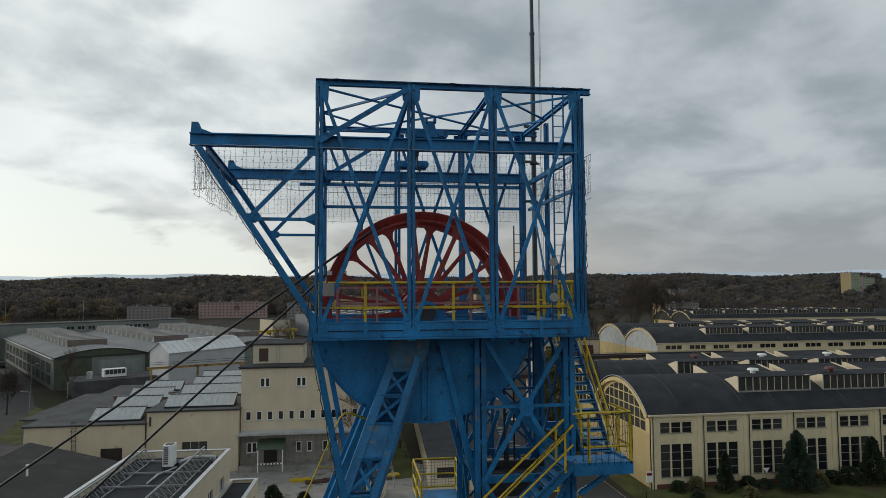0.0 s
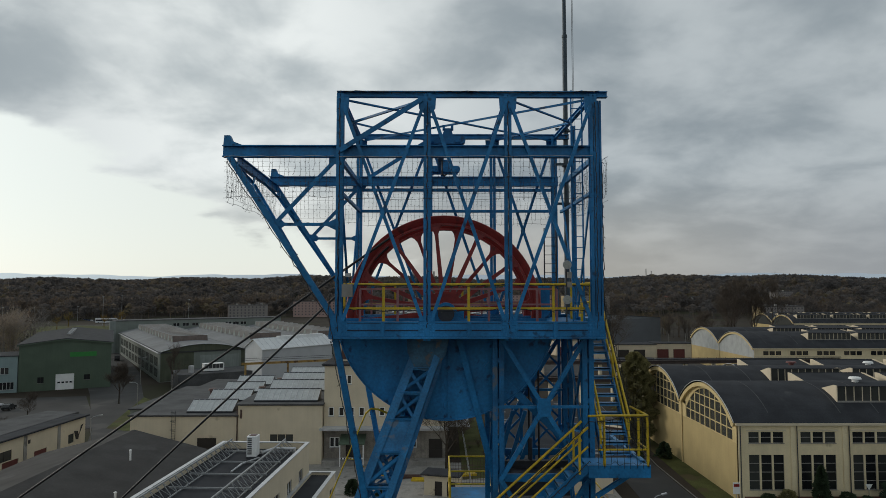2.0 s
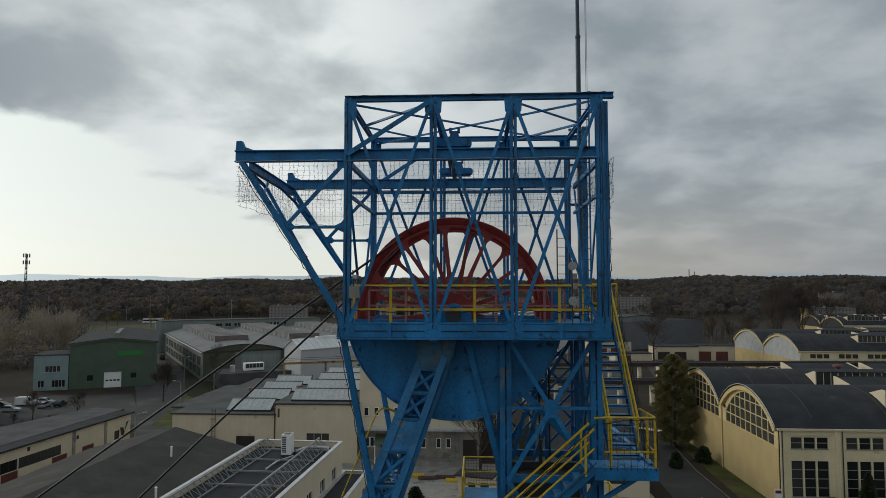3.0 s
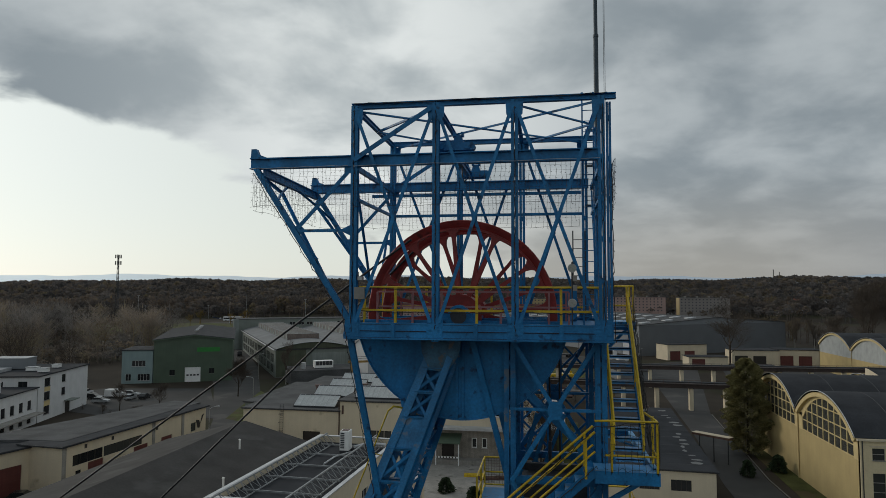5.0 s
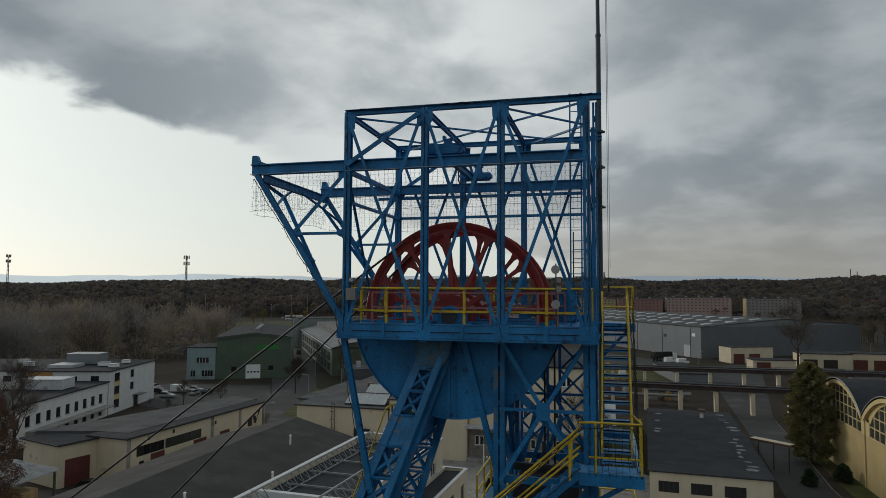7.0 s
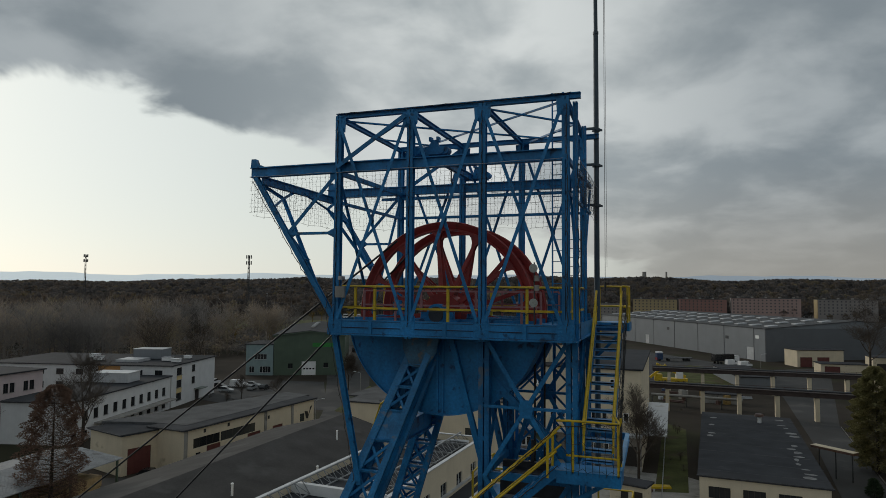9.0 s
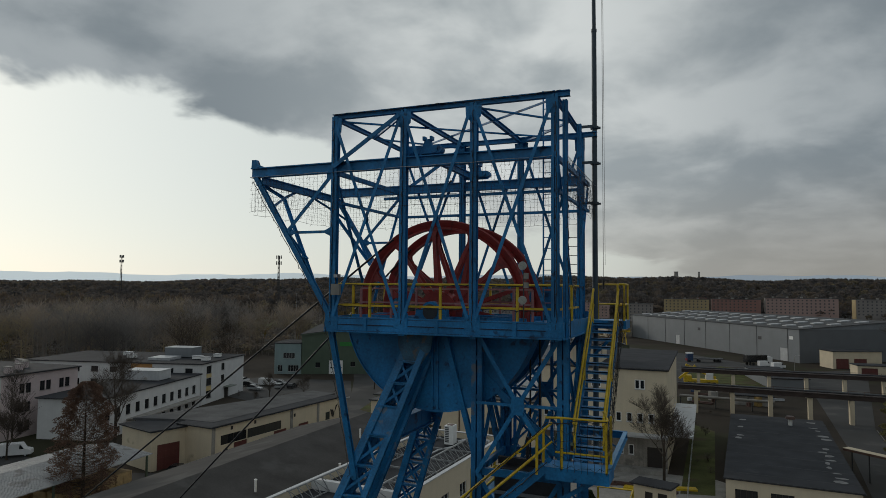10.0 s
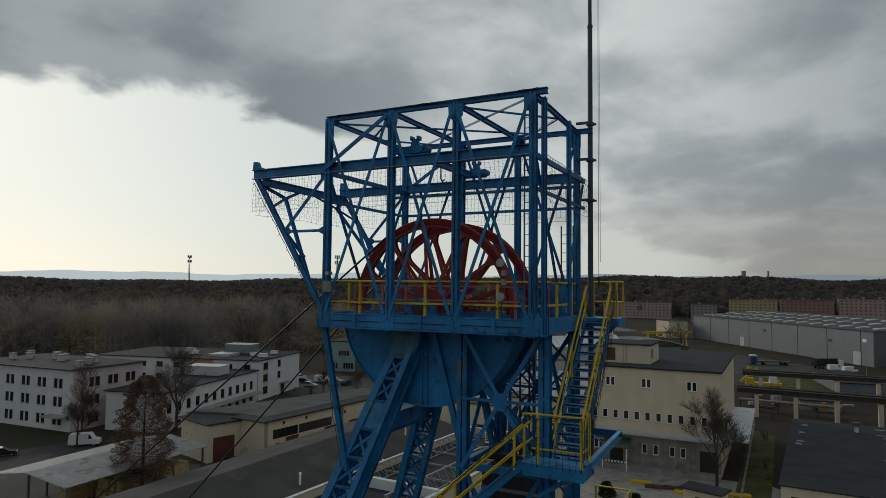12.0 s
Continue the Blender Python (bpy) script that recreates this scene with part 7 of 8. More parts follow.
def flats(x, y, yaw, w, floors, mat, mat2, base=0.0):
    t = thing("apartment_block", "distant rendered apartment block with rows of windows", "apartment block", (x, y, base), yaw, group="apartment blocks")
    h = 2.9 * floors + 1.0
    part("wall", M().box(0, w, 0, 11, -25, h), mat, t)
    part("end_wall", M().box(-0.3, 0, -0.02, 11, -25, h), mat2, t)
    part("roof", M().box(-0.5, w + 0.3, -0.3, 11.3, h, h + 0.4), FELT2, t)
    for i in range(int(w / 12)):
        part("chimney", M().box(6 + 12 * i, 8 + 12 * i, 5, 6.2, h + 0.4, h + 1.7), CONCRETE, t)
    for f in range(floors):
        for i in range(int(w / 3.6)):
            o = new("window", pane_mesh)
            o.parent = t
            o.matrix_basis = pose(2.0 + 3.6 * i, 0, 1.6 + 2.9 * f)


for x, y, yaw, w, fl_, m1, m2, base in ((-150, 680, 2, 66, 5, FLAT_A, FLAT_A, 1), (-60, 640, 4, 22, 5, FLAT_E, FLAT_E, 1), (-30, 680, 2, 41, 5, FLAT_B, FLAT_B, 5.5), (13.5, 682, 2, 43, 5, FLAT_C, FLAT_A, 6), (60.6, 684, 2, 60, 5, FLAT_A, FLAT_E, 7.5), (135, 690, 6, 50, 5, FLAT_E, FLAT_B, 7), (-205, 640, 3, 36, 4, FLAT_E, FLAT_A, 1), (262, 520, 20, 44, 5, FLAT_E, FLAT_B, 0), (583, 688, 34, 32, 10, FLAT_D, FLAT_B, 15), (618, 710, 34, 46, 9, FLAT_D, FLAT_E, 13), (400, 760, 30, 30, 6, FLAT_E, FLAT_E, 8), (66, 355, 14, 20, 3, FLAT_E, FLAT_E, 0), (96, 372, 12, 26, 3, FLAT_E, FLAT_B, 0)):
    flats(x, y, yaw, w, fl_, m1, m2, base)


# ---- roads, yards and grass ----
def sheet(name, pts, mat, z, label, cat):
    solid(name, M().prism([(x, y, 0.0) for x, y in pts], (0, 0, z)), mat, label, cat, kind="structure")


sheet("road", [(28.5, 20), (38, 20), (38.5, 112), (43, 168), (60, 262), (72, 300), (40, 262), (37, 200), (34, 143), (31, 108)], ASPHALT, 0.03, "worn grey asphalt works road", "road")
sheet("road", [(-62, 118), (-52, 118), (-56, 134), (-82, 186), (-106, 236), (-160, 330), (-176, 330), (-118, 222), (-97, 186), (-72, 140)], ASPHALT, 0.034, "worn grey asphalt works road", "road")
sheet("yard", [(-30, 76), (28, 76), (28, 99), (10, 114), (-30, 114)], CONCRETE, 0.038, "stained concrete yard before the loading dock", "yard")
sheet("yard", [(-135, 150), (-100, 140), (-72, 142), (-97, 184), (-118, 180), (-128, 178)], ASPHALT, 0.042, "grey asphalt car park", "yard")
sheet("yard", [(-112, 60), (-60, 44), (-58, 82), (-66, 84), (-80, 78), (-108, 80)], ASPHALT, 0.038, "grey asphalt service yard", "yard")
sheet("yard", [(-20, 225), (46, 225), (75, 300), (40, 276), (0, 330), (-40, 360)], ASPHALT, 0.046, "grey asphalt lorry yard", "yard")
sheet("yard", [(62, 222), (140, 228), (140, 300), (76, 300)], ASPHALT, 0.042, "grey asphalt garage yard", "yard")
sheet("lawn", [(38.9, 60), (44.2, 60), (44.2, 134), (41.5, 134)], GRASS, 0.05, "rough winter grass beside the hall", "grass")
sheet("lawn", [(3, 221), (27, 223), (31, 264), (14, 282), (2, 250)], GRASS, 0.06, "rough winter grass", "grass")
sheet("lawn", [(5.4, 104), (10.2, 105), (10.6, 152), (5.9, 158)], GRASS, 0.06, "rough winter grass strip beside the store", "grass")
sheet("lawn", [(44.2, 78), (150, 78), (150, 93.3), (44.2, 93.3)], GRASS, 0.05, "rough winter grass before the hall", "grass")
sheet("lawn", [(-70, 142), (-58, 136), (-60, 160), (-80, 182)], GRASS, 0.05, "rough winter grass", "grass")
sheet("lawn", [(-120, 420), (-300, 380), (-430, 470), (-430, 640), (-240, 690)], GRASS, 0.03, "rough winter grass field", "grass")
KERB = surface("worn_kerb_concrete", (0.15, 0.145, 0.135), 0.9, vary=0.3, scale=0.8, grain=5)
sheet("yard", [(-385, 655), (-330, 540), (-270, 530), (-235, 575), (-300, 690)], ASPHALT, 0.06, "grey asphalt public car park before the woods", "yard")
kerb = thing("kerb", "pale concrete kerb along the works road", "kerb", kind="structure")
part("kerb_stone", M().prism([(38.45, 20, 0), (38.6, 20, 0), (38.85, 112, 0), (38.7, 112, 0)], (0, 0, 0.1)), KERB, kerb)
part("kerb_stone", M().prism([(38.7, 112, 0), (38.85, 112, 0), (43.3, 168, 0), (43.15, 168, 0)], (0, 0, 0.1)), KERB, kerb)


# ---- trees ----
def grow(m, p, d, length, r, level, rnd, sides=5, spread=0.6, up=0.12):
    segs = 3 if level > 1 else 2
    q, dirn = Vector(p), Vector(d).normalized()
    for i in range(segs):
        nd = (dirn + Vector((rnd.uniform(-0.16, 0.16), rnd.uniform(-0.16, 0.16), rnd.uniform(-0.05, 0.12)))).normalized()
        e = q + nd * (length / segs)
        r2 = r * (1 - 0.28 * (i + 1) / segs * 1.3)
        m.cyl(q, e, max(r, 0.012), max(r2, 0.01), n=sides if level > 1 else 3)
        q, dirn, r = e, nd, r2
        if level > 0 and i >= (1 if level > 3 else 0):
            for _ in range(rnd.choice((1, 2, 2)) if level > 1 else 2):
                a = rnd.uniform(0, 2 * math.pi)
                s = Vector((math.cos(a), math.sin(a), 0)) * spread * rnd.uniform(0.7, 1.4)
                grow(m, q, nd * 0.8 + s + Vector((0, 0, up)), length * rnd.uniform(0.55, 0.75), r * 0.6, level - 1, rnd, sides, spread, up)
    if level > 0:
        grow(m, q, dirn, length * 0.7, r, level - 1, rnd, sides, spread, up)


def bare_tree(x, y, h, seed, label="bare leafless winter tree", levels=4, bark=None, leaves=None, spread=0.6, r=None):
    rnd = random.Random(seed)
    t = thing("tree", label, "tree", (x, y, 0), group="bare trees")
    r = r or h * 0.016
    tr = M()
    top = h * 0.32
    tr.cyl((0, 0, 0), (0, 0, 0.5), r * 1.5, r, n=8)
    tr.cyl((0, 0, 0.5), (0.05, 0.03, top), r, r * 0.8, n=8)
    part("trunk", tr, bark or BARK, t)
    c = M()
    for i in range(4):
        a = i * 1.6 + rnd.uniform(-0.4, 0.4)
        z = top * (0.65 + 0.12 * i)
        grow(c, (0.03, 0.02, z), (math.cos(a) * spread, math.sin(a) * spread, 0.9), h * 0.21, r * 0.5, levels - 1, rnd, spread=spread)
    grow(c, (0.05, 0.03, top), (0, 0, 1), h * 0.26, r * 0.75, levels, rnd, spread=spread)
    part("crown", c, leaves or TWIG, t)
    if leaves:
        lf = M()
        pts = [c.v[i] for i in range(0, len(c.v), 26)]
        for p in pts:
            if p[2] > h * 0.28:
                for _ in range(2):
                    o = Vector(p) + Vector((rnd.gauss(0, 0.3), rnd.gauss(0, 0.3), rnd.gauss(0, 0.3)))
                    a, b = Vector((rnd.gauss(0, 1), rnd.gauss(0, 1), rnd.gauss(0, 1))).normalized() * 0.14, Vector((rnd.gauss(0, 1), rnd.gauss(0, 1), rnd.gauss(0, 1))).normalized() * 0.11
                    lf.face([o - a, o + b, o + a, o - b])
        part("foliage", lf, leaves, t)
    return t


def conifer(x, y, h, rad, seed, mat, label, tip=0.15, n=2600, leaf=0.32, limbs=0, round_top=False):
    rnd = random.Random(seed)
    t = thing("conifer", label, "tree", (x, y, 0), group="conifers")
    part("trunk", M().cyl((0, 0, 0), (0, 0, h * 0.9), h * 0.018, 0.03, n=8), BARK, t)
    m = M()
    for i in range(n):
        k = rnd.random() ** 0.75
        z = h * (0.04 + 0.96 * k)
        a = rnd.uniform(0, 2 * math.pi)
        lump = 0.8 + 0.2 * math.sin(a * 3 + z * 1.9 + seed) + 0.13 * math.sin(a * 7 - z * 3.1)
        rr = rad * (1 - k * (1 - tip)) * lump * (0.55 + 0.45 * math.sqrt(rnd.random()))
        if round_top:
            rr = rad * (min(1.0, 0.72 + 0.9 * k) if k < 0.3 else math.sqrt(max(0.0, 1 - ((k - 0.3) / 0.71) ** 2))) * lump * (0.6 + 0.4 * math.sqrt(rnd.random()))
        elif k > 0.93:
            rr *= (1 - k) / 0.07
        o = Vector((rr * math.cos(a), rr * math.sin(a), z))
        out = Vector((math.cos(a), math.sin(a), rnd.uniform(-0.5, 0.5))).normalized()
        side = out.cross(Vector((0, 0, 1))).normalized() * leaf * rnd.uniform(0.3, 0.6)
        ln = out * leaf * rnd.uniform(0.8, 1.8)
        m.face([o - side, o + ln * 0.5, o + side, o - ln * 0.4])
        m.face([o - ln * 0.3 + Vector((0, 0, leaf * 0.35)), o + ln * 0.6, o - ln * 0.3 - Vector((0, 0, leaf * 0.35))])
    part("foliage", m, mat, t)
    if limbs:
        lm = M()
        for i in range(limbs):
            k = 0.12 + 0.85 * i / limbs
            a = i * 2.4
            ln = rad * (1 - k * (1 - tip)) * rnd.uniform(0.75, 1.05)
            o = Vector((0, 0, h * k * 0.95))
            lm.cyl(o, o + Vector((ln * math.cos(a), ln * math.sin(a), ln * rnd.uniform(0.1, 0.4))), 0.05 * (1.2 - k), 0.012, n=4)
        tagged(part("branchwork", lm, TWIG, t), kind="stuff")


conifer(54.4, 90.6, 5.7, 1.7, 1, NEEDLE, "dark green slim conifer before the hall wall")
conifer(65.4, 89.8, 8.6, 3.4, 2, SPRUCE, "broad blue-green spruce before the hall wall", n=9000, leaf=0.3, limbs=60)
conifer(78.5, 90.5, 7.0, 2.6, 3, NEEDLE, "dark green conifer before the hall wall", n=3200)
conifer(40.3, 128.2, 17.6, 4.3, 4, OLIVE, "tall olive brown thuja beside the works road", tip=0.42, n=30000, leaf=0.27, round_top=True)
conifer(41.8, 117.0, 2.8, 1.8, 5, NEEDLE, "low dark juniper beside the hall", tip=0.3, n=1400)
conifer(36.0, 113.5, 2.6, 1.5, 6, NEEDLE, "low dark juniper beside the road", tip=0.3, n=900)
conifer(-11.0, 97.0, 2.1, 1.6, 7, NEEDLE, "low dark evergreen shrub by the yard", tip=0.3, n=1200)
conifer(-6.5, 95.0, 1.6, 1.4, 8, NEEDLE, "low dark evergreen shrub by the yard", tip=0.3, n=900)
for i, (x, y, h, rr) in enumerate(((47.5, 91.5, 1.6, 1.4), (50.5, 92.0, 2.0, 1.5), (58.5, 91.5, 1.8, 1.6), (61.0, 91.0, 1.4, 1.3), (69.5, 91.0, 2.4, 1.9), (72.5, 91.5, 2.0, 1.7), (75.0, 91.0, 2.6, 2.0), (82.0, 91.5, 2.2, 2.0), (86.0, 91.0, 3.0, 2.2), (48.5, 88.0, 1.2, 1.2), (56.5, 88.0, 1.4, 1.5))):
    conifer(x, y, h, rr, 30 + i, OLIVE if i % 3 == 1 else NEEDLE, "low dense shrub along the hall wall", tip=0.5, n=900, leaf=0.25)
bare_tree(2.9, 108.3, 14.5, 11, "bare leafless tree before the cream office", 5, spread=0.62)
conifer(-67.3, 63.2, 17.2, 4.3, 61, RUSSET, "tall larch holding dry russet needles beside the shed", tip=0.3, n=26000, leaf=0.15, limbs=190, round_top=True)
bare_tree(-95.6, 93.0, 17.5, 13, "broad dark bare tree by the white wing", 5, spread=0.75, r=0.32)
bare_tree(-105.5, 79.8, 16.0, 14, "slim tall bare tree by the pink office", 4, spread=0.42, r=0.2)
bare_tree(-102, 76.6, 10.5, 15, "bare bushy tree by the pink office", 5, spread=0.65)
bare_tree(-138, 158, 22, 16, "tall dark bare tree behind the white office", 4, spread=0.5)
bare_tree(-145, 162, 24, 17, "tall dark bare tree behind the white office", 4, spread=0.55)
bare_tree(-128, 164, 20, 18, "tall dark bare tree behind the white office", 4, spread=0.5)
bare_tree(-78, 196, 14, 19, "slim pale birch before the workshop hall", 4, bark=BIRCH, spread=0.4, r=0.16)
bare_tree(-82, 172, 11, 20, "bare bushy tree by the car park", 5, leaves=None, spread=0.6)
bare_tree(-92, 150, 7, 21, "bare reddish shrub tree by the car park", 4, spread=0.7)
bare_tree(-100, 146, 7, 22, "bare reddish shrub tree by the car park", 4, spread=0.7)
bare_tree(73, 266, 29, 23, "broad bare tree before the garages", 5, spread=1.05, r=0.42)
bare_tree(124, 300, 20, 24, "broad bare tree beside the garages", 5, spread=0.65)
for i in range(6):
    bare_tree(152 + 5 * i, 338 + (i * 7) % 16, 31 + (i * 5) % 7, 40 + i, "tall bare poplar beyond the far hall", 5, spread=0.34, r=0.36)
for i in range(4):
    bare_tree(126 + 11 * i, 352 + (i * 5) % 13, 18, 50 + i, "slim pale birch beyond the garages", 4, bark=BIRCH, spread=0.4, r=0.16)


# ---- far land: rolling woods as stuff ----
def wood_tree(seed, fine):
    """One bare tree of unit height as triangles: trunk, rising limbs and upright twigs."""
    rs = random.Random(seed)
    tris = []

    def stick(p, q, w):
        a = rs.uniform(0, math.pi)
        d = Vector((math.cos(a), math.sin(a), 0)) * w * 0.5
        tris.append((p - d, p + d, q))
        if w > 0.012:
            d2 = Vector((-math.sin(a), math.cos(a), 0)) * w * 0.5
            tris.append((p - d2, p + d2, q))
    top = Vector((rs.uniform(-0.03, 0.03), rs.uniform(-0.03, 0.03), 0.9))
    stick(Vector((0, 0, 0)), top, 0.026 if fine else 0.011)
    # rounded crown of outward twigs
    mid_z, rx, rz = rs.uniform(0.58, 0.68), rs.uniform(0.17, 0.25), rs.uniform(0.28, 0.36)
    for i in range(90 if fine else 40):
        d = Vector((rs.gauss(0, 1), rs.gauss(0, 1), rs.gauss(0.25, 1))).normalized()
        r_in, r_out = rs.uniform(0.35, 0.85), rs.uniform(0.85, 1.1)
        lump = 0.82 + 0.18 * math.sin(5 * math.atan2(d.y, d.x) + 4 * d.z + seed)
        p = Vector((d.x * rx * r_in, d.y * rx * r_in, mid_z + d.z * rz * r_in)) * 1.0
        q = Vector((d.x * rx * r_out * lump, d.y * rx * r_out * lump, mid_z + d.z * rz * r_out * lump + 0.02))
        if fine:
            stick(p, q, 0.005)
        else:
            side = d.cross(Vector((rs.gauss(0, 1), rs.gauss(0, 1), rs.gauss(0, 1)))).normalized() * 0.024
            tris.append((p - side, p + side, q))
    for i in range(9 if fine else 4):
        k = rs.uniform(0.25, 0.7)
        a = rs.uniform(0, 6.283)
        o = top * (k / 0.9)
        ln = rs.uniform(0.2, 0.38) * (1.15 - k)
        e = o + Vector((math.cos(a) * ln, math.sin(a) * ln, ln * rs.uniform(0.6, 1.5)))
        stick(o, e, 0.013 if fine else 0.009)
        for j in range(9 if fine else 3):
            p = o.lerp(e, rs.uniform(0.3, 1.0))
            b = rs.uniform(0, 6.283)
            l2 = rs.uniform(0.06, 0.17)
            q = p + Vector((math.cos(b) * l2 * 0.9, math.sin(b) * l2 * 0.9, l2 * rs.uniform(-0.2, 1.1)))
            stick(p, q, 0.0075)
            if fine:
                for _ in range(3):
                    c = rs.uniform(0, 6.283)
                    stick(p.lerp(q, rs.uniform(0.3, 0.9)), q + Vector((math.cos(c) * 0.05, math.sin(c) * 0.05, rs.uniform(0.0, 0.06))), 0.0045)
    return np.array([[tuple(v) for v in t] for t in tris])


def woods(name, label, n, r0, r1, az0, az1, h0, h1, seed, mat, fine=False, keep=None, width=1.0, wide=1.0):
    rs = np.random.RandomState(seed)
    kinds = [wood_tree(seed * 31 + k, fine) for k in range(7)]
    out = []
    tries = 0
    while len(out) < n and tries < n * 8:
        tries += 1
        az = math.radians(rs.uniform(az0, az1))
        r = math.sqrt(rs.uniform(r0 * r0, r1 * r1))
        x, y = -r * math.sin(az), r * math.cos(az)
        if keep and not keep(x, y, r, math.degrees(az)):
            continue
        h = rs.uniform(h0, h1)
        t = kinds[rs.randint(7)].copy()
        a = rs.uniform(0, 6.283)
        base = t[:, :2].mean(axis=1, keepdims=True)
        t[:, :2] = base + (t[:, :2] - base) * width
        c, s_ = math.cos(a), math.sin(a)
        px, py = t[..., 0] * c - t[..., 1] * s_, t[..., 0] * s_ + t[..., 1] * c
        out.append(np.stack((px * h * wide + x, py * h * wide + y, t[..., 2] * h + lift(x, y) - 0.3), -1))
    v = np.concatenate(out).reshape(-1, 3)
    me = bpy.data.meshes.new(name)
    me.from_pydata(v.tolist(), [], [(i, i + 1, i + 2) for i in range(0, len(v), 3)])
    me.materials.append(mat)
    ob = new(name, me)
    tagged(ob, label, "woods", kind="stuff")


def clear_of_works(x, y, r, az):
    if -45 < (x - 45) * 0.839 + (y - 309) * 0.545 < 125 and -40 < (y - 309) * 0.839 - (x - 45) * 0.545 < 180:
        return False
    if 120 < y < 470 and -260 < x < -40 and not (x < -150 and y < 300) and not (x < -205):
        return False
    if y < 330 and x > -60:
        return False
    if x > 30 and 190 < y < 300:
        return False
    if x > 90 and y < 480 and not (y > 270 and x < 160):
        return False
    if -230 < x < 330 and 455 < y < 720:
        return False
    return True


WOOD_OCHRE = thin_wood("yellowing_wood", (0.19, 0.145, 0.06), 0.25)
WOOD_PINE = thin_wood("dark_pine_wood", (0.06, 0.07, 0.055), 0.25)
def open_field(x, y, r, az):
    return 17 < az < 39 and 400 < r < 735 and not (az > 30 and r < 520 and x < -330)


def near_ok(x, y, r, az):
    return clear_of_works(x, y, r, az) and not open_field(x, y, r, az) and (x < -165 or y > 320) and not (x > -250 and y < 160)


woods("near_woods", "tall bare brown winter wood behind the white offices", 430, 215, 430, 30, 74, 17, 27, 1, NEARWOOD, True, near_ok, 1.0, 1.15)
woods("near_scrub", "bare brown undergrowth below the near wood", 700, 215, 430, 30, 74, 4, 9, 11, NEARWOOD, False, near_ok, 2.2, 2.2)
woods("mid_woods", "bare brown winter woods round the works", 6000, 380, 800, -32, 74, 11, 22, 2, WOOD, False, lambda x, y, r, az: clear_of_works(x, y, r, az) and not open_field(x, y, r, az) and (az > 14 or r > 560 or (az > -10 and r > 430)), 2.0, 1.3)
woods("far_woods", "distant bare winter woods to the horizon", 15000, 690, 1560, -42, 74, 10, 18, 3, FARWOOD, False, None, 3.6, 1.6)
woods("house_trees", "scattered bare trees among the distant houses", 900, 290, 760, -42, 12, 8, 17, 4, WOOD, True, clear_of_works, 1.3, 1.2)
woods("yellow_bushes", "a few yellowing trees and bushes before the woods", 34, 230, 600, 8, 60, 8, 15, 5, WOOD_OCHRE, True, lambda x, y, r, az: clear_of_works(x, y, r, az), 2.4, 1.3)
woods("dark_pines", "dark pines among the distant woods", 240, 560, 1100, -42, 66, 9, 15, 6, WOOD_PINE, True, lambda x, y, r, az: clear_of_works(x, y, r, az) and not open_field(x, y, r, az), 3.0, 0.9)
woods("yard_scrub", "bare brown scrub and weeds along the yards", 260, 60, 260, -40, 62, 0.9, 2.4, 7, TWIG, True, lambda x, y, r, az: (38.9 < x < 150 and 84 < y < 93.5) or (-8 < x < 8 and 86 < y < 100) or (-112 < x < -84 and 138 < y < 150) or (3 < x < 11 and 115 < y < 175), 1.6, 2.0)

# little houses among the trees
rnd = random.Random(77)
ROOFS = (surface("red_tile_roof", (0.22, 0.075, 0.05), 0.85, vary=0.2, scale=0.2), FELT2, BROWN)
cnt = 0
while cnt < 46:
    az, r = radians(rnd.uniform(-40, 14)), rnd.uniform(420, 900)
    x, y = -r * math.sin(az), r * math.cos(az)
    if not clear_of_works(x, y, r, 0):
        continue
    cnt += 1
    t = thing("house", "small distant house with pitched roof among trees", "house", (x, y, lift(x, y)), rnd.uniform(-40, 40), group="distant houses")
    w, d, h = rnd.uniform(9, 14), rnd.uniform(8, 10), rnd.uniform(4, 6.5)
    part("wall", M().box(0, w, 0, d, 0, h), (CREAM, WHITE, PINKWALL)[cnt % 3], t)
    part("roof", M().prism([(-0.4, -0.4, h), (-0.4, d / 2, h + d * 0.38), (-0.4, d + 0.4, h)], (w + 0.8, 0, 0)), ROOFS[cnt % 3], t)
    for i in range(3):
        part("window", M().box(1.2 + w * i / 3, 2.4 + w * i / 3, -0.06, 0, 1.2, 2.6), PANE, t)


# ---- vehicles ----
CARS = {"silver": surface("silver_car_paint", (0.42, 0.43, 0.44), 0.3, metal=0.4, vary=0.04), "black": surface("black_car_paint", (0.015, 0.016, 0.018), 0.25, vary=0.04), "white": surface("white_car_paint", (0.72, 0.72, 0.72), 0.3, vary=0.04), "blue": surface("blue_car_paint", (0.03, 0.06, 0.13), 0.3, vary=0.04), "red": surface("red_car_paint", (0.25, 0.02, 0.02), 0.3, vary=0.04)}
TYRE = surface("tyre_rubber", (0.02, 0.02, 0.02), 0.9, vary=0.1)


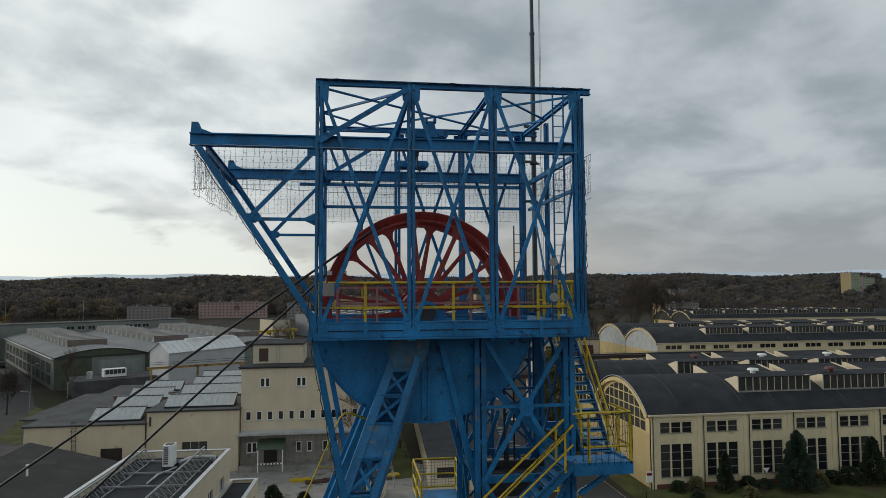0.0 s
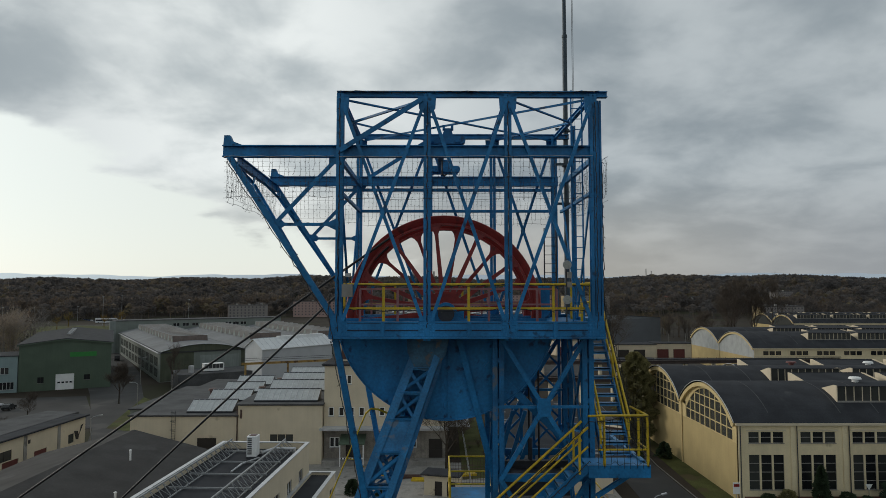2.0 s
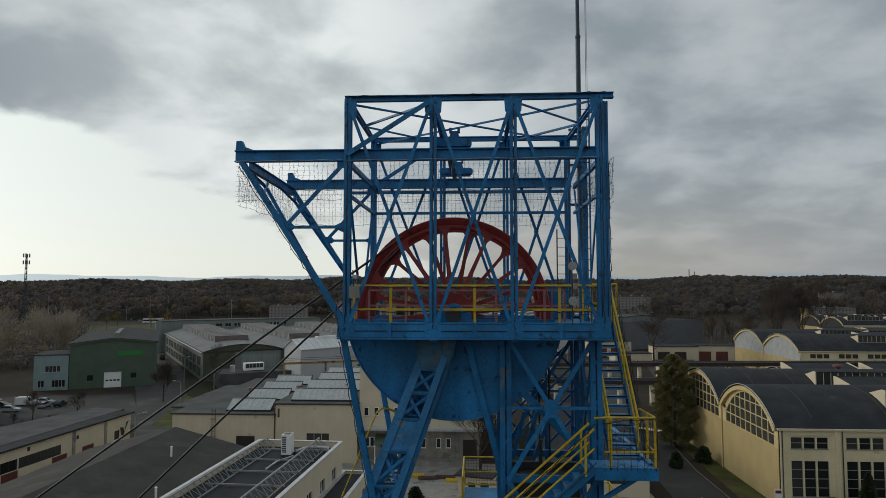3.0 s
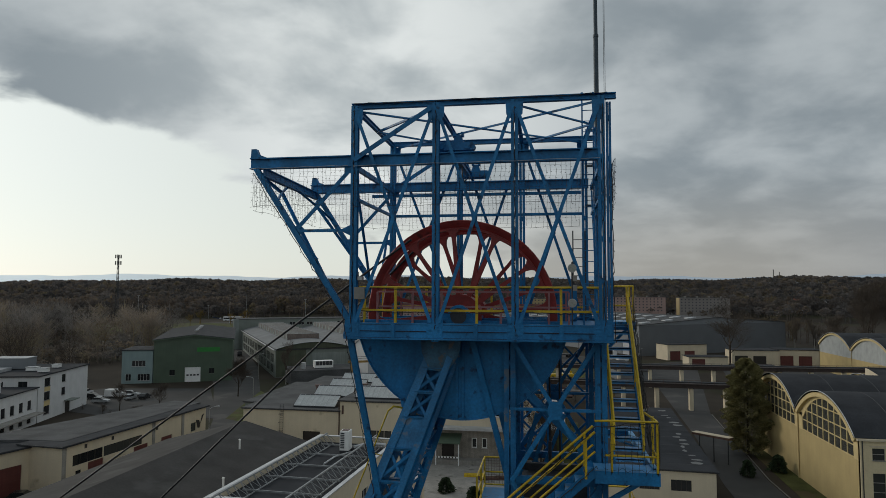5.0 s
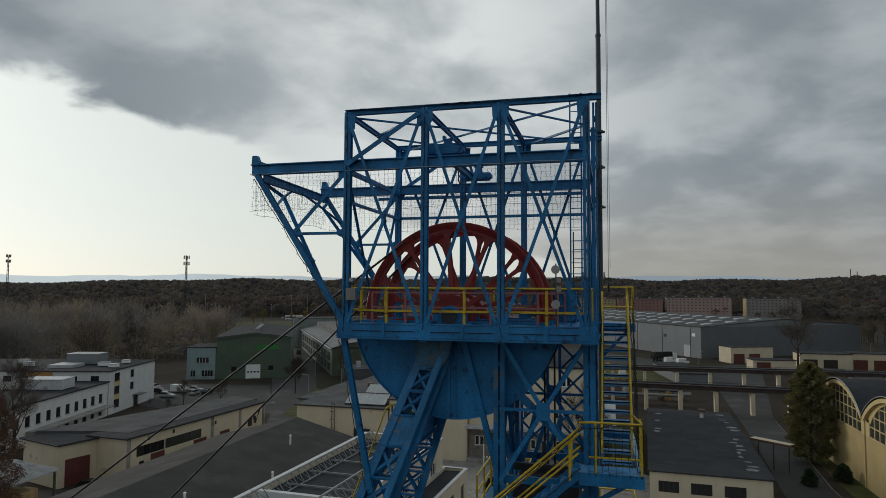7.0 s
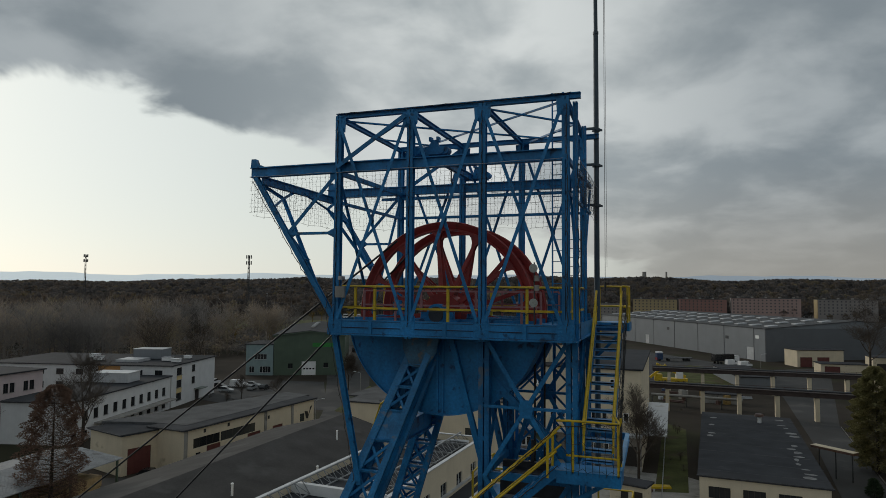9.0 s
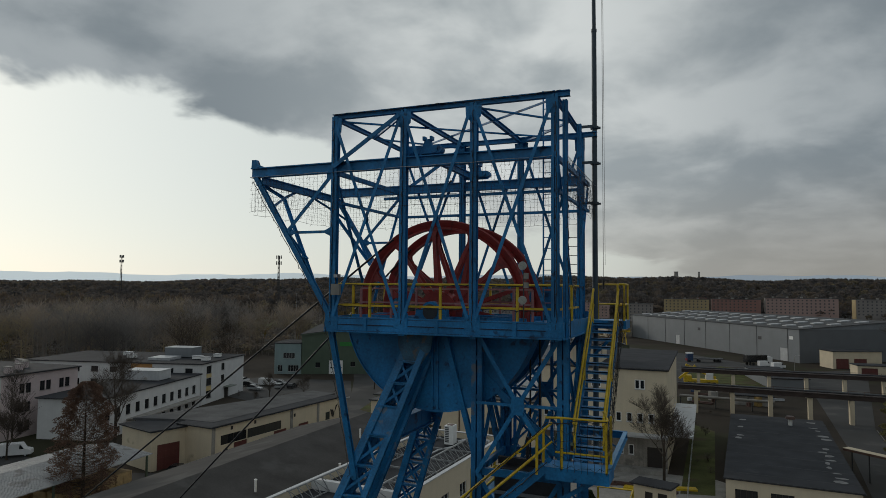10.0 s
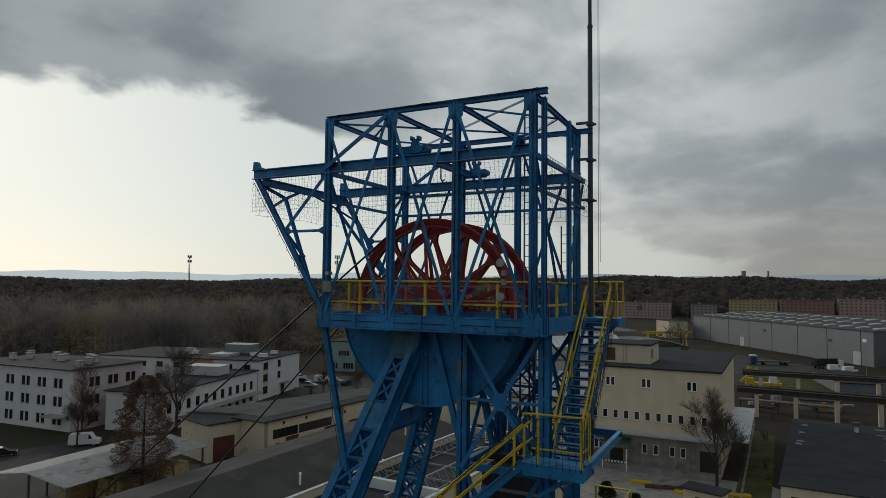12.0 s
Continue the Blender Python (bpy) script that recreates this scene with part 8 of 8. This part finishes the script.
def car(x, y, yaw, kind, van=False):
    t = thing("van" if van else "car", (kind + " panel van parked in the yard" if van else kind + " hatchback car parked in the yard"), "van" if van else "car", (x, y, 0.045), yaw, group="parked vehicles")
    L, Wd = (5.2, 1.95) if van else (4.3, 1.76)
    if van:
        body = [(0, 0.35), (0, 1.0), (0.15, 2.2), (3.6, 2.25), (4.2, 1.35), (5.1, 1.15), (5.2, 0.4)]
        cab = [(3.4, 1.35), (3.45, 2.05), (3.62, 2.05), (4.12, 1.38)]
    else:
        body = [(0, 0.35), (0.02, 0.85), (0.25, 0.95), (3.0, 0.95), (4.1, 0.78), (4.3, 0.6), (4.3, 0.32)]
        cab = [(0.15, 0.95), (0.55, 1.42), (1.0, 1.48), (2.2, 1.47), (3.05, 0.95)]
    b = part("body", M().prism([(a, 0, z) for a, z in body], (0, Wd, 0)), CARS[kind], t)
    part("cabin_glass", M().prism([(a, 0.1 if not van else -0.01, z) for a, z in cab], (0, Wd - 0.2 if not van else Wd + 0.02, 0)), PANE, t)
    if not van:
        part("cabin_roof", M().prism([(a, 0.14, z) for a, z in ((0.6, 1.44), (1.0, 1.5), (2.15, 1.49), (2.3, 1.44))], (0, Wd - 0.28, 0.02)), CARS[kind], t)
    for xx in (0.8, L - 0.85):
        for yy in (0.02, Wd - 0.22):
            wv = part("wheel", M().cyl((xx, yy, 0.32), (xx, yy + 0.2, 0.32), 0.32, n=14), TYRE, t)
            part("rim", M().cyl((xx, yy - 0.01, 0.32), (xx, yy + 0.21, 0.32), 0.19, n=10), STEEL, wv)
    for yy in (0.15, Wd - 0.45):
        part("headlight", M().box(L - 0.12, L + 0.01, yy, yy + 0.3, 0.6 if not van else 0.75, 0.74 if not van else 0.95), FRAMEW, t)


for x, y, yaw, k, v in ((-120.5, 160, 5, "black", False), (-117, 163, 8, "white", True), (-114.5, 154.5, 12, "silver", False), (-113.5, 166, 8, "silver", False), (-70.5, 80.6, 20, "black", False), (-104.5, 76.5, 40, "white", True), (-108.5, 65, 60, "black", False), (37, 240, 70, "blue", False), (70, 268, 90, "silver", False), (76, 268, 90, "blue", False), (17.5, 256, 5, "white", False), (33, 283, 30, "white", True), (28.5, 287, 30, "white", True), (-125, 166, 100, "white", False), (-107, 160, 100, "silver", False), (-104, 162, 100, "black", False), (96, 300, 0, "red", False), (52, 262, 80, "white", False), (-168, 336, 30, "white", True), (-131.2, 273, 120, "black", True)):
    car(x, y, yaw, k, v)
rnd = random.Random(31)
for i in range(26):
    k = i % 13
    car(-285 - 5.5 * k + 14 * (i // 13), 562 + 6.2 * k + 22 * (i // 13), 35 + rnd.uniform(-6, 6), rnd.choice(("white", "silver", "white", "black", "blue", "silver")))
t = thing("coach", "white coach with dark window band in the car park", "coach", (-296, 566, 0.07), 20)
part("body", M().box(0, 17, 0, 2.6, 0.5, 4.2), CARS["white"], t)
part("window_band", M().box(0.3, 16.7, -0.02, 0, 2.0, 3.2), PANE, t)
for x in (2.5, 13.5):
    part("wheel", M().cyl((x, -0.02, 0.5), (x, 0.3, 0.5), 0.5, n=12), TYRE, t)
# lorry with blue-red cab and flat trailer
t = thing("lorry", "flatbed lorry with a blue cab and white roof", "lorry", (1.5, 292, 0.05), 20)
part("cab", M().box(0, 2.4, 0, 2.5, 0.6, 3.4), CARS["blue"], t)
part("cab_roof", M().box(-0.1, 2.5, 0, 2.5, 3.4, 3.9), CARS["white"], t)
part("bumper", M().box(-0.1, 0.0, 0, 2.5, 0.5, 1.5), CARS["red"], t)
part("trailer_bed", M().box(2.6, 15, 0, 2.5, 1.2, 1.6), DARK_STEEL, t)
for x in (1, 5, 12, 13.5):
    for y in (0, 2.2):
        part("wheel", M().cyl((x, y, 0.5), (x, y + 0.3, 0.5), 0.5, n=12), TYRE, t)
t = thing("lorry", "lorry with white and dark canvas body at the dock", "lorry", (24, 290, 0.05), 32)
part("box_body", M().box(0, 9, 0, 2.5, 1.2, 4.0), CARS["black"], t)
part("cab", M().box(9.3, 11.4, 0, 2.5, 0.6, 3.3), CARS["white"], t)
for x in (1.5, 3, 10):
    for y in (0, 2.2):
        part("wheel", M().cyl((x, y, 0.5), (x, y + 0.3, 0.5), 0.5, n=12), TYRE, t)
# yellow excavator-like crane
t = thing("mobile_crane", "yellow mobile crane with folded boom parked on grass", "mobile crane", (2.5, 222, 0.06), 10)
part("chassis", M().box(0, 10, 0, 2.6, 0.8, 1.8), YELLOW, t)
part("cab", M().box(6.5, 8.6, 0.2, 1.8, 1.8, 3.8), FRAMEW, t)
part("boom", M().beam((0.5, 1.3, 6.2), (9.5, 1.3, 2.3), 0.8, 0.8), YELLOW, t)
part("boom", M().beam((-1.5, 1.3, 1.8), (3.5, 1.3, 6.0), 0.7, 0.7), YELLOW, t)
part("counterweight", M().box(0, 2.2, 0.1, 2.5, 1.8, 3.0), YELLOW, t)
for x in (1.2, 3.0, 7.0, 8.8):
    for y in (0, 2.3):
        part("wheel", M().cyl((x, y, 0.55), (x, y + 0.35, 0.55), 0.55, n=12), TYRE, t)


# ---- lamps, masts, chimneys ----
def street_lamp(x, y, h=8.0, yaw=0):
    t = thing("street_lamp", "grey street lamp post with pale glass head", "street lamp", (x, y, 0), yaw, group="street lamps")
    part("pole", M().cyl((0, 0, 0), (0, 0, h), 0.09, 0.06, n=8), CONCRETE, t)
    part("arm", M().tube([(0, 0, h), (0.5, 0, h + 0.35), (1.3, 0, h + 0.45)], 0.045, 6), STEEL, t)
    part("lamp_head", M().prism([(1.2, -0.12, h + 0.4), (1.8, -0.1, h + 0.45), (1.8, 0.1, h + 0.45), (1.2, 0.12, h + 0.4)], (0, 0, 0.13)), TRIM, t)


for x, y, yaw in ((-57.5, 112, 20), (-68, 152, 200), (-92, 206, 30), (24.0, 68.9, 20), (36.5, 250, 0)):
    street_lamp(x, y, 8.0, yaw)


def radio_mast(x, y, h, label):
    t = thing("radio_mast", label, "radio mast", (x, y, lift(x, y)), group="radio masts")
    for a in range(3):
        an = a * 2.094
        part("leg", M().cyl((1.6 * math.cos(an), 1.6 * math.sin(an), 0), (0.5 * math.cos(an), 0.5 * math.sin(an), h), 0.24, n=5), DARK_STEEL, t)
    for i in range(14):
        k0, k1 = i / 14, (i + 1) / 14
        for a in range(3):
            b = (a + 1) % 3
            ra, rb = 1.6 - 1.1 * k0, 1.6 - 1.1 * k1
            part("lacing", M().cyl((ra * math.cos(a * 2.094), ra * math.sin(a * 2.094), h * k0), (rb * math.cos(b * 2.094), rb * math.sin(b * 2.094), h * k1), 0.09, n=4), DARK_STEEL, t)
    for z in (h - 2.2, h - 7.5):
        for a in range(4):
            an = a * 1.57 + 0.4
            part("antenna", M().box(2.0 * math.cos(an) - 0.4, 2.0 * math.cos(an) + 0.4, 2.0 * math.sin(an) - 0.3, 2.0 * math.sin(an) + 0.3, z, z + 3.0), CONCRETE, t)


radio_mast(-344.5, 481, 57, "grey lattice radio mast with pale antennas")
radio_mast(-590, 530, 60, "grey lattice radio mast with pale antennas in the woods")
for x, y, h, r in ((-98, 2600, 98, 9), (-18, 2600, 97, 4), (815, 2540, 106, 2.2), (842, 2560, 98, 2)):
    t = thing("chimney", "grey industrial chimney on the horizon", "chimney", (x, y, 48), group="far chimneys")
    part("shaft", M().cyl((0, 0, 0), (0, 0, h - 48), r, r * 0.8, n=12), CONCRETE, t)
    part("cap_ring", M().cyl((0, 0, h - 48), (0, 0, h - 46.5), r * 0.9, n=12), DARK_STEEL, t)
# floodlight masts and poles over the fields
for x, y, h in ((-273, 534, 24), (-300, 621, 24), (-356, 526, 24), (-190, 500, 22), (-330, 600, 14), (-372, 560, 14)):
    t = thing("light_pole", "slim tall light pole over the yards", "light pole", (x, y, 0), group="light poles")
    part("pole", M().cyl((0, 0, 0), (0, 0, h), 0.16, 0.09, n=6), STEEL, t)
    part("lamp_bar", M().box(-1.0, 1.0, -0.2, 0.2, h - 0.3, h), STEEL, t)


# ---- yard clutter ----
rnd = random.Random(21)
for i in range(7):
    x, y = -9 + 2.2 * i + rnd.uniform(-0.5, 0.5), 104.5 + rnd.uniform(-1.5, 1.5)
    t = thing("timber_stack", "stack of rusty yellow steel sections on the yard", "stack", (x, y, 0.04), rnd.uniform(-20, 20), group="yard stacks")
    for k in range(4):
        part("section", M().box(0, 3.2, 0.35 * k, 0.35 * k + 0.25, 0, 0.3), YELLOW if i % 3 == 0 else BROWN, t)
t = thing("traffic_sign", "white triangular road sign on a post", "road sign", (61.5, 91.5, 0))
part("post", M().cyl((0, 0, 0), (0, 0, 2.4), 0.05, n=6), STEEL, t)
part("plate", M().prism([(-0.5, -0.08, 2.9), (0.5, -0.08, 2.9), (0, -0.08, 2.1)], (0, 0.04, 0)), FRAMEW, t)
t = thing("notice_board", "white and red notice boards at the hall corner", "notice board", (43.6, 92.8, 0))
part("post", M().box(-0.04, 0.04, -0.04, 0.04, 0, 2.6), STEEL, t)
part("board", M().box(-0.5, 0.5, -0.08, -0.04, 1.2, 2.8), FRAMEW, t)
part("red_bar", M().box(-0.4, 0.4, -0.095, -0.08, 2.2, 2.6), CARS["red"], t)
fence = thing("fence", "grey mesh panel fence on slim posts", "fence", (6.5, 150, 0))
for i in range(16):
    part("post", M().box(-0.04, 0.04, -50 + 4.2 * i, -49.92 + 4.2 * i, 0, 1.8), STEEL, fence)
for z in (0.3, 1.0, 1.7):
    part("rail", M().box(-0.02, 0.02, -50, 13, z, z + 0.05), STEEL, fence)
t = thing("lagged_pipeline", "pale lagged pipe on short steel trestles below the bridge", "pipeline", (2.5, 182, 0))
part("pipe", M().cyl((0, 0, 2.7), (22, -1.5, 2.7), 0.35, n=10), CONCRETE, t)
part("pipe", M().cyl((0, 0.9, 2.6), (22, -0.6, 2.6), 0.22, n=8), TRIM, t)
for i in range(6):
    part("trestle", M().box(4.2 * i + 0.1, 4.2 * i + 0.3, -0.6 - 0.29 * i, 1.2 - 0.29 * i, 0, 2.35), DARK_STEEL, t)
rnd = random.Random(88)
for i in range(14):
    x, y = rnd.uniform(2, 24), rnd.uniform(188, 206)
    kind = i % 3
    if kind == 0:
        t = thing("steel_drum_pallet", "pallet with rusty steel drums in the yard", "pallet", (x, y, 0.02), rnd.uniform(0, 90), group="yard goods")
        part("pallet", M().box(-0.6, 0.6, -0.6, 0.6, 0, 0.14), BROWN, t)
        for dx, dy in ((-0.3, -0.3), (0.3, -0.3), (0.3, 0.3), (-0.3, 0.3)):
            part("drum", M().cyl((dx, dy, 0.14), (dx, dy, 1.0), 0.28, n=10), (BROWN, SHEET, CARS["blue"])[i // 3 % 3], t)
    elif kind == 1:
        t = thing("crate_stack", "stack of pale wooden crates in the yard", "crate stack", (x, y, 0.02), rnd.uniform(0, 90), group="yard goods")
        for k in range(rnd.choice((2, 3))):
            part("crate", M().box(-0.8, 0.8, -0.6, 0.6, 0.82 * k, 0.82 * k + 0.78), OCHRE if i % 2 else CONCRETE, t)
    else:
        t = thing("pipe_stack", "stack of steel pipes lying in the yard", "pipe stack", (x, y, 0.02), rnd.uniform(-20, 20), group="yard goods")
        for k, (dy, dz) in enumerate(((0, 0.16), (0.33, 0.16), (0.66, 0.16), (0.165, 0.45), (0.495, 0.45))):
            part("pipe", M().cyl((0, dy, dz), (5.5, dy, dz), 0.16, n=8), BROWN if i % 2 else STEEL, t)
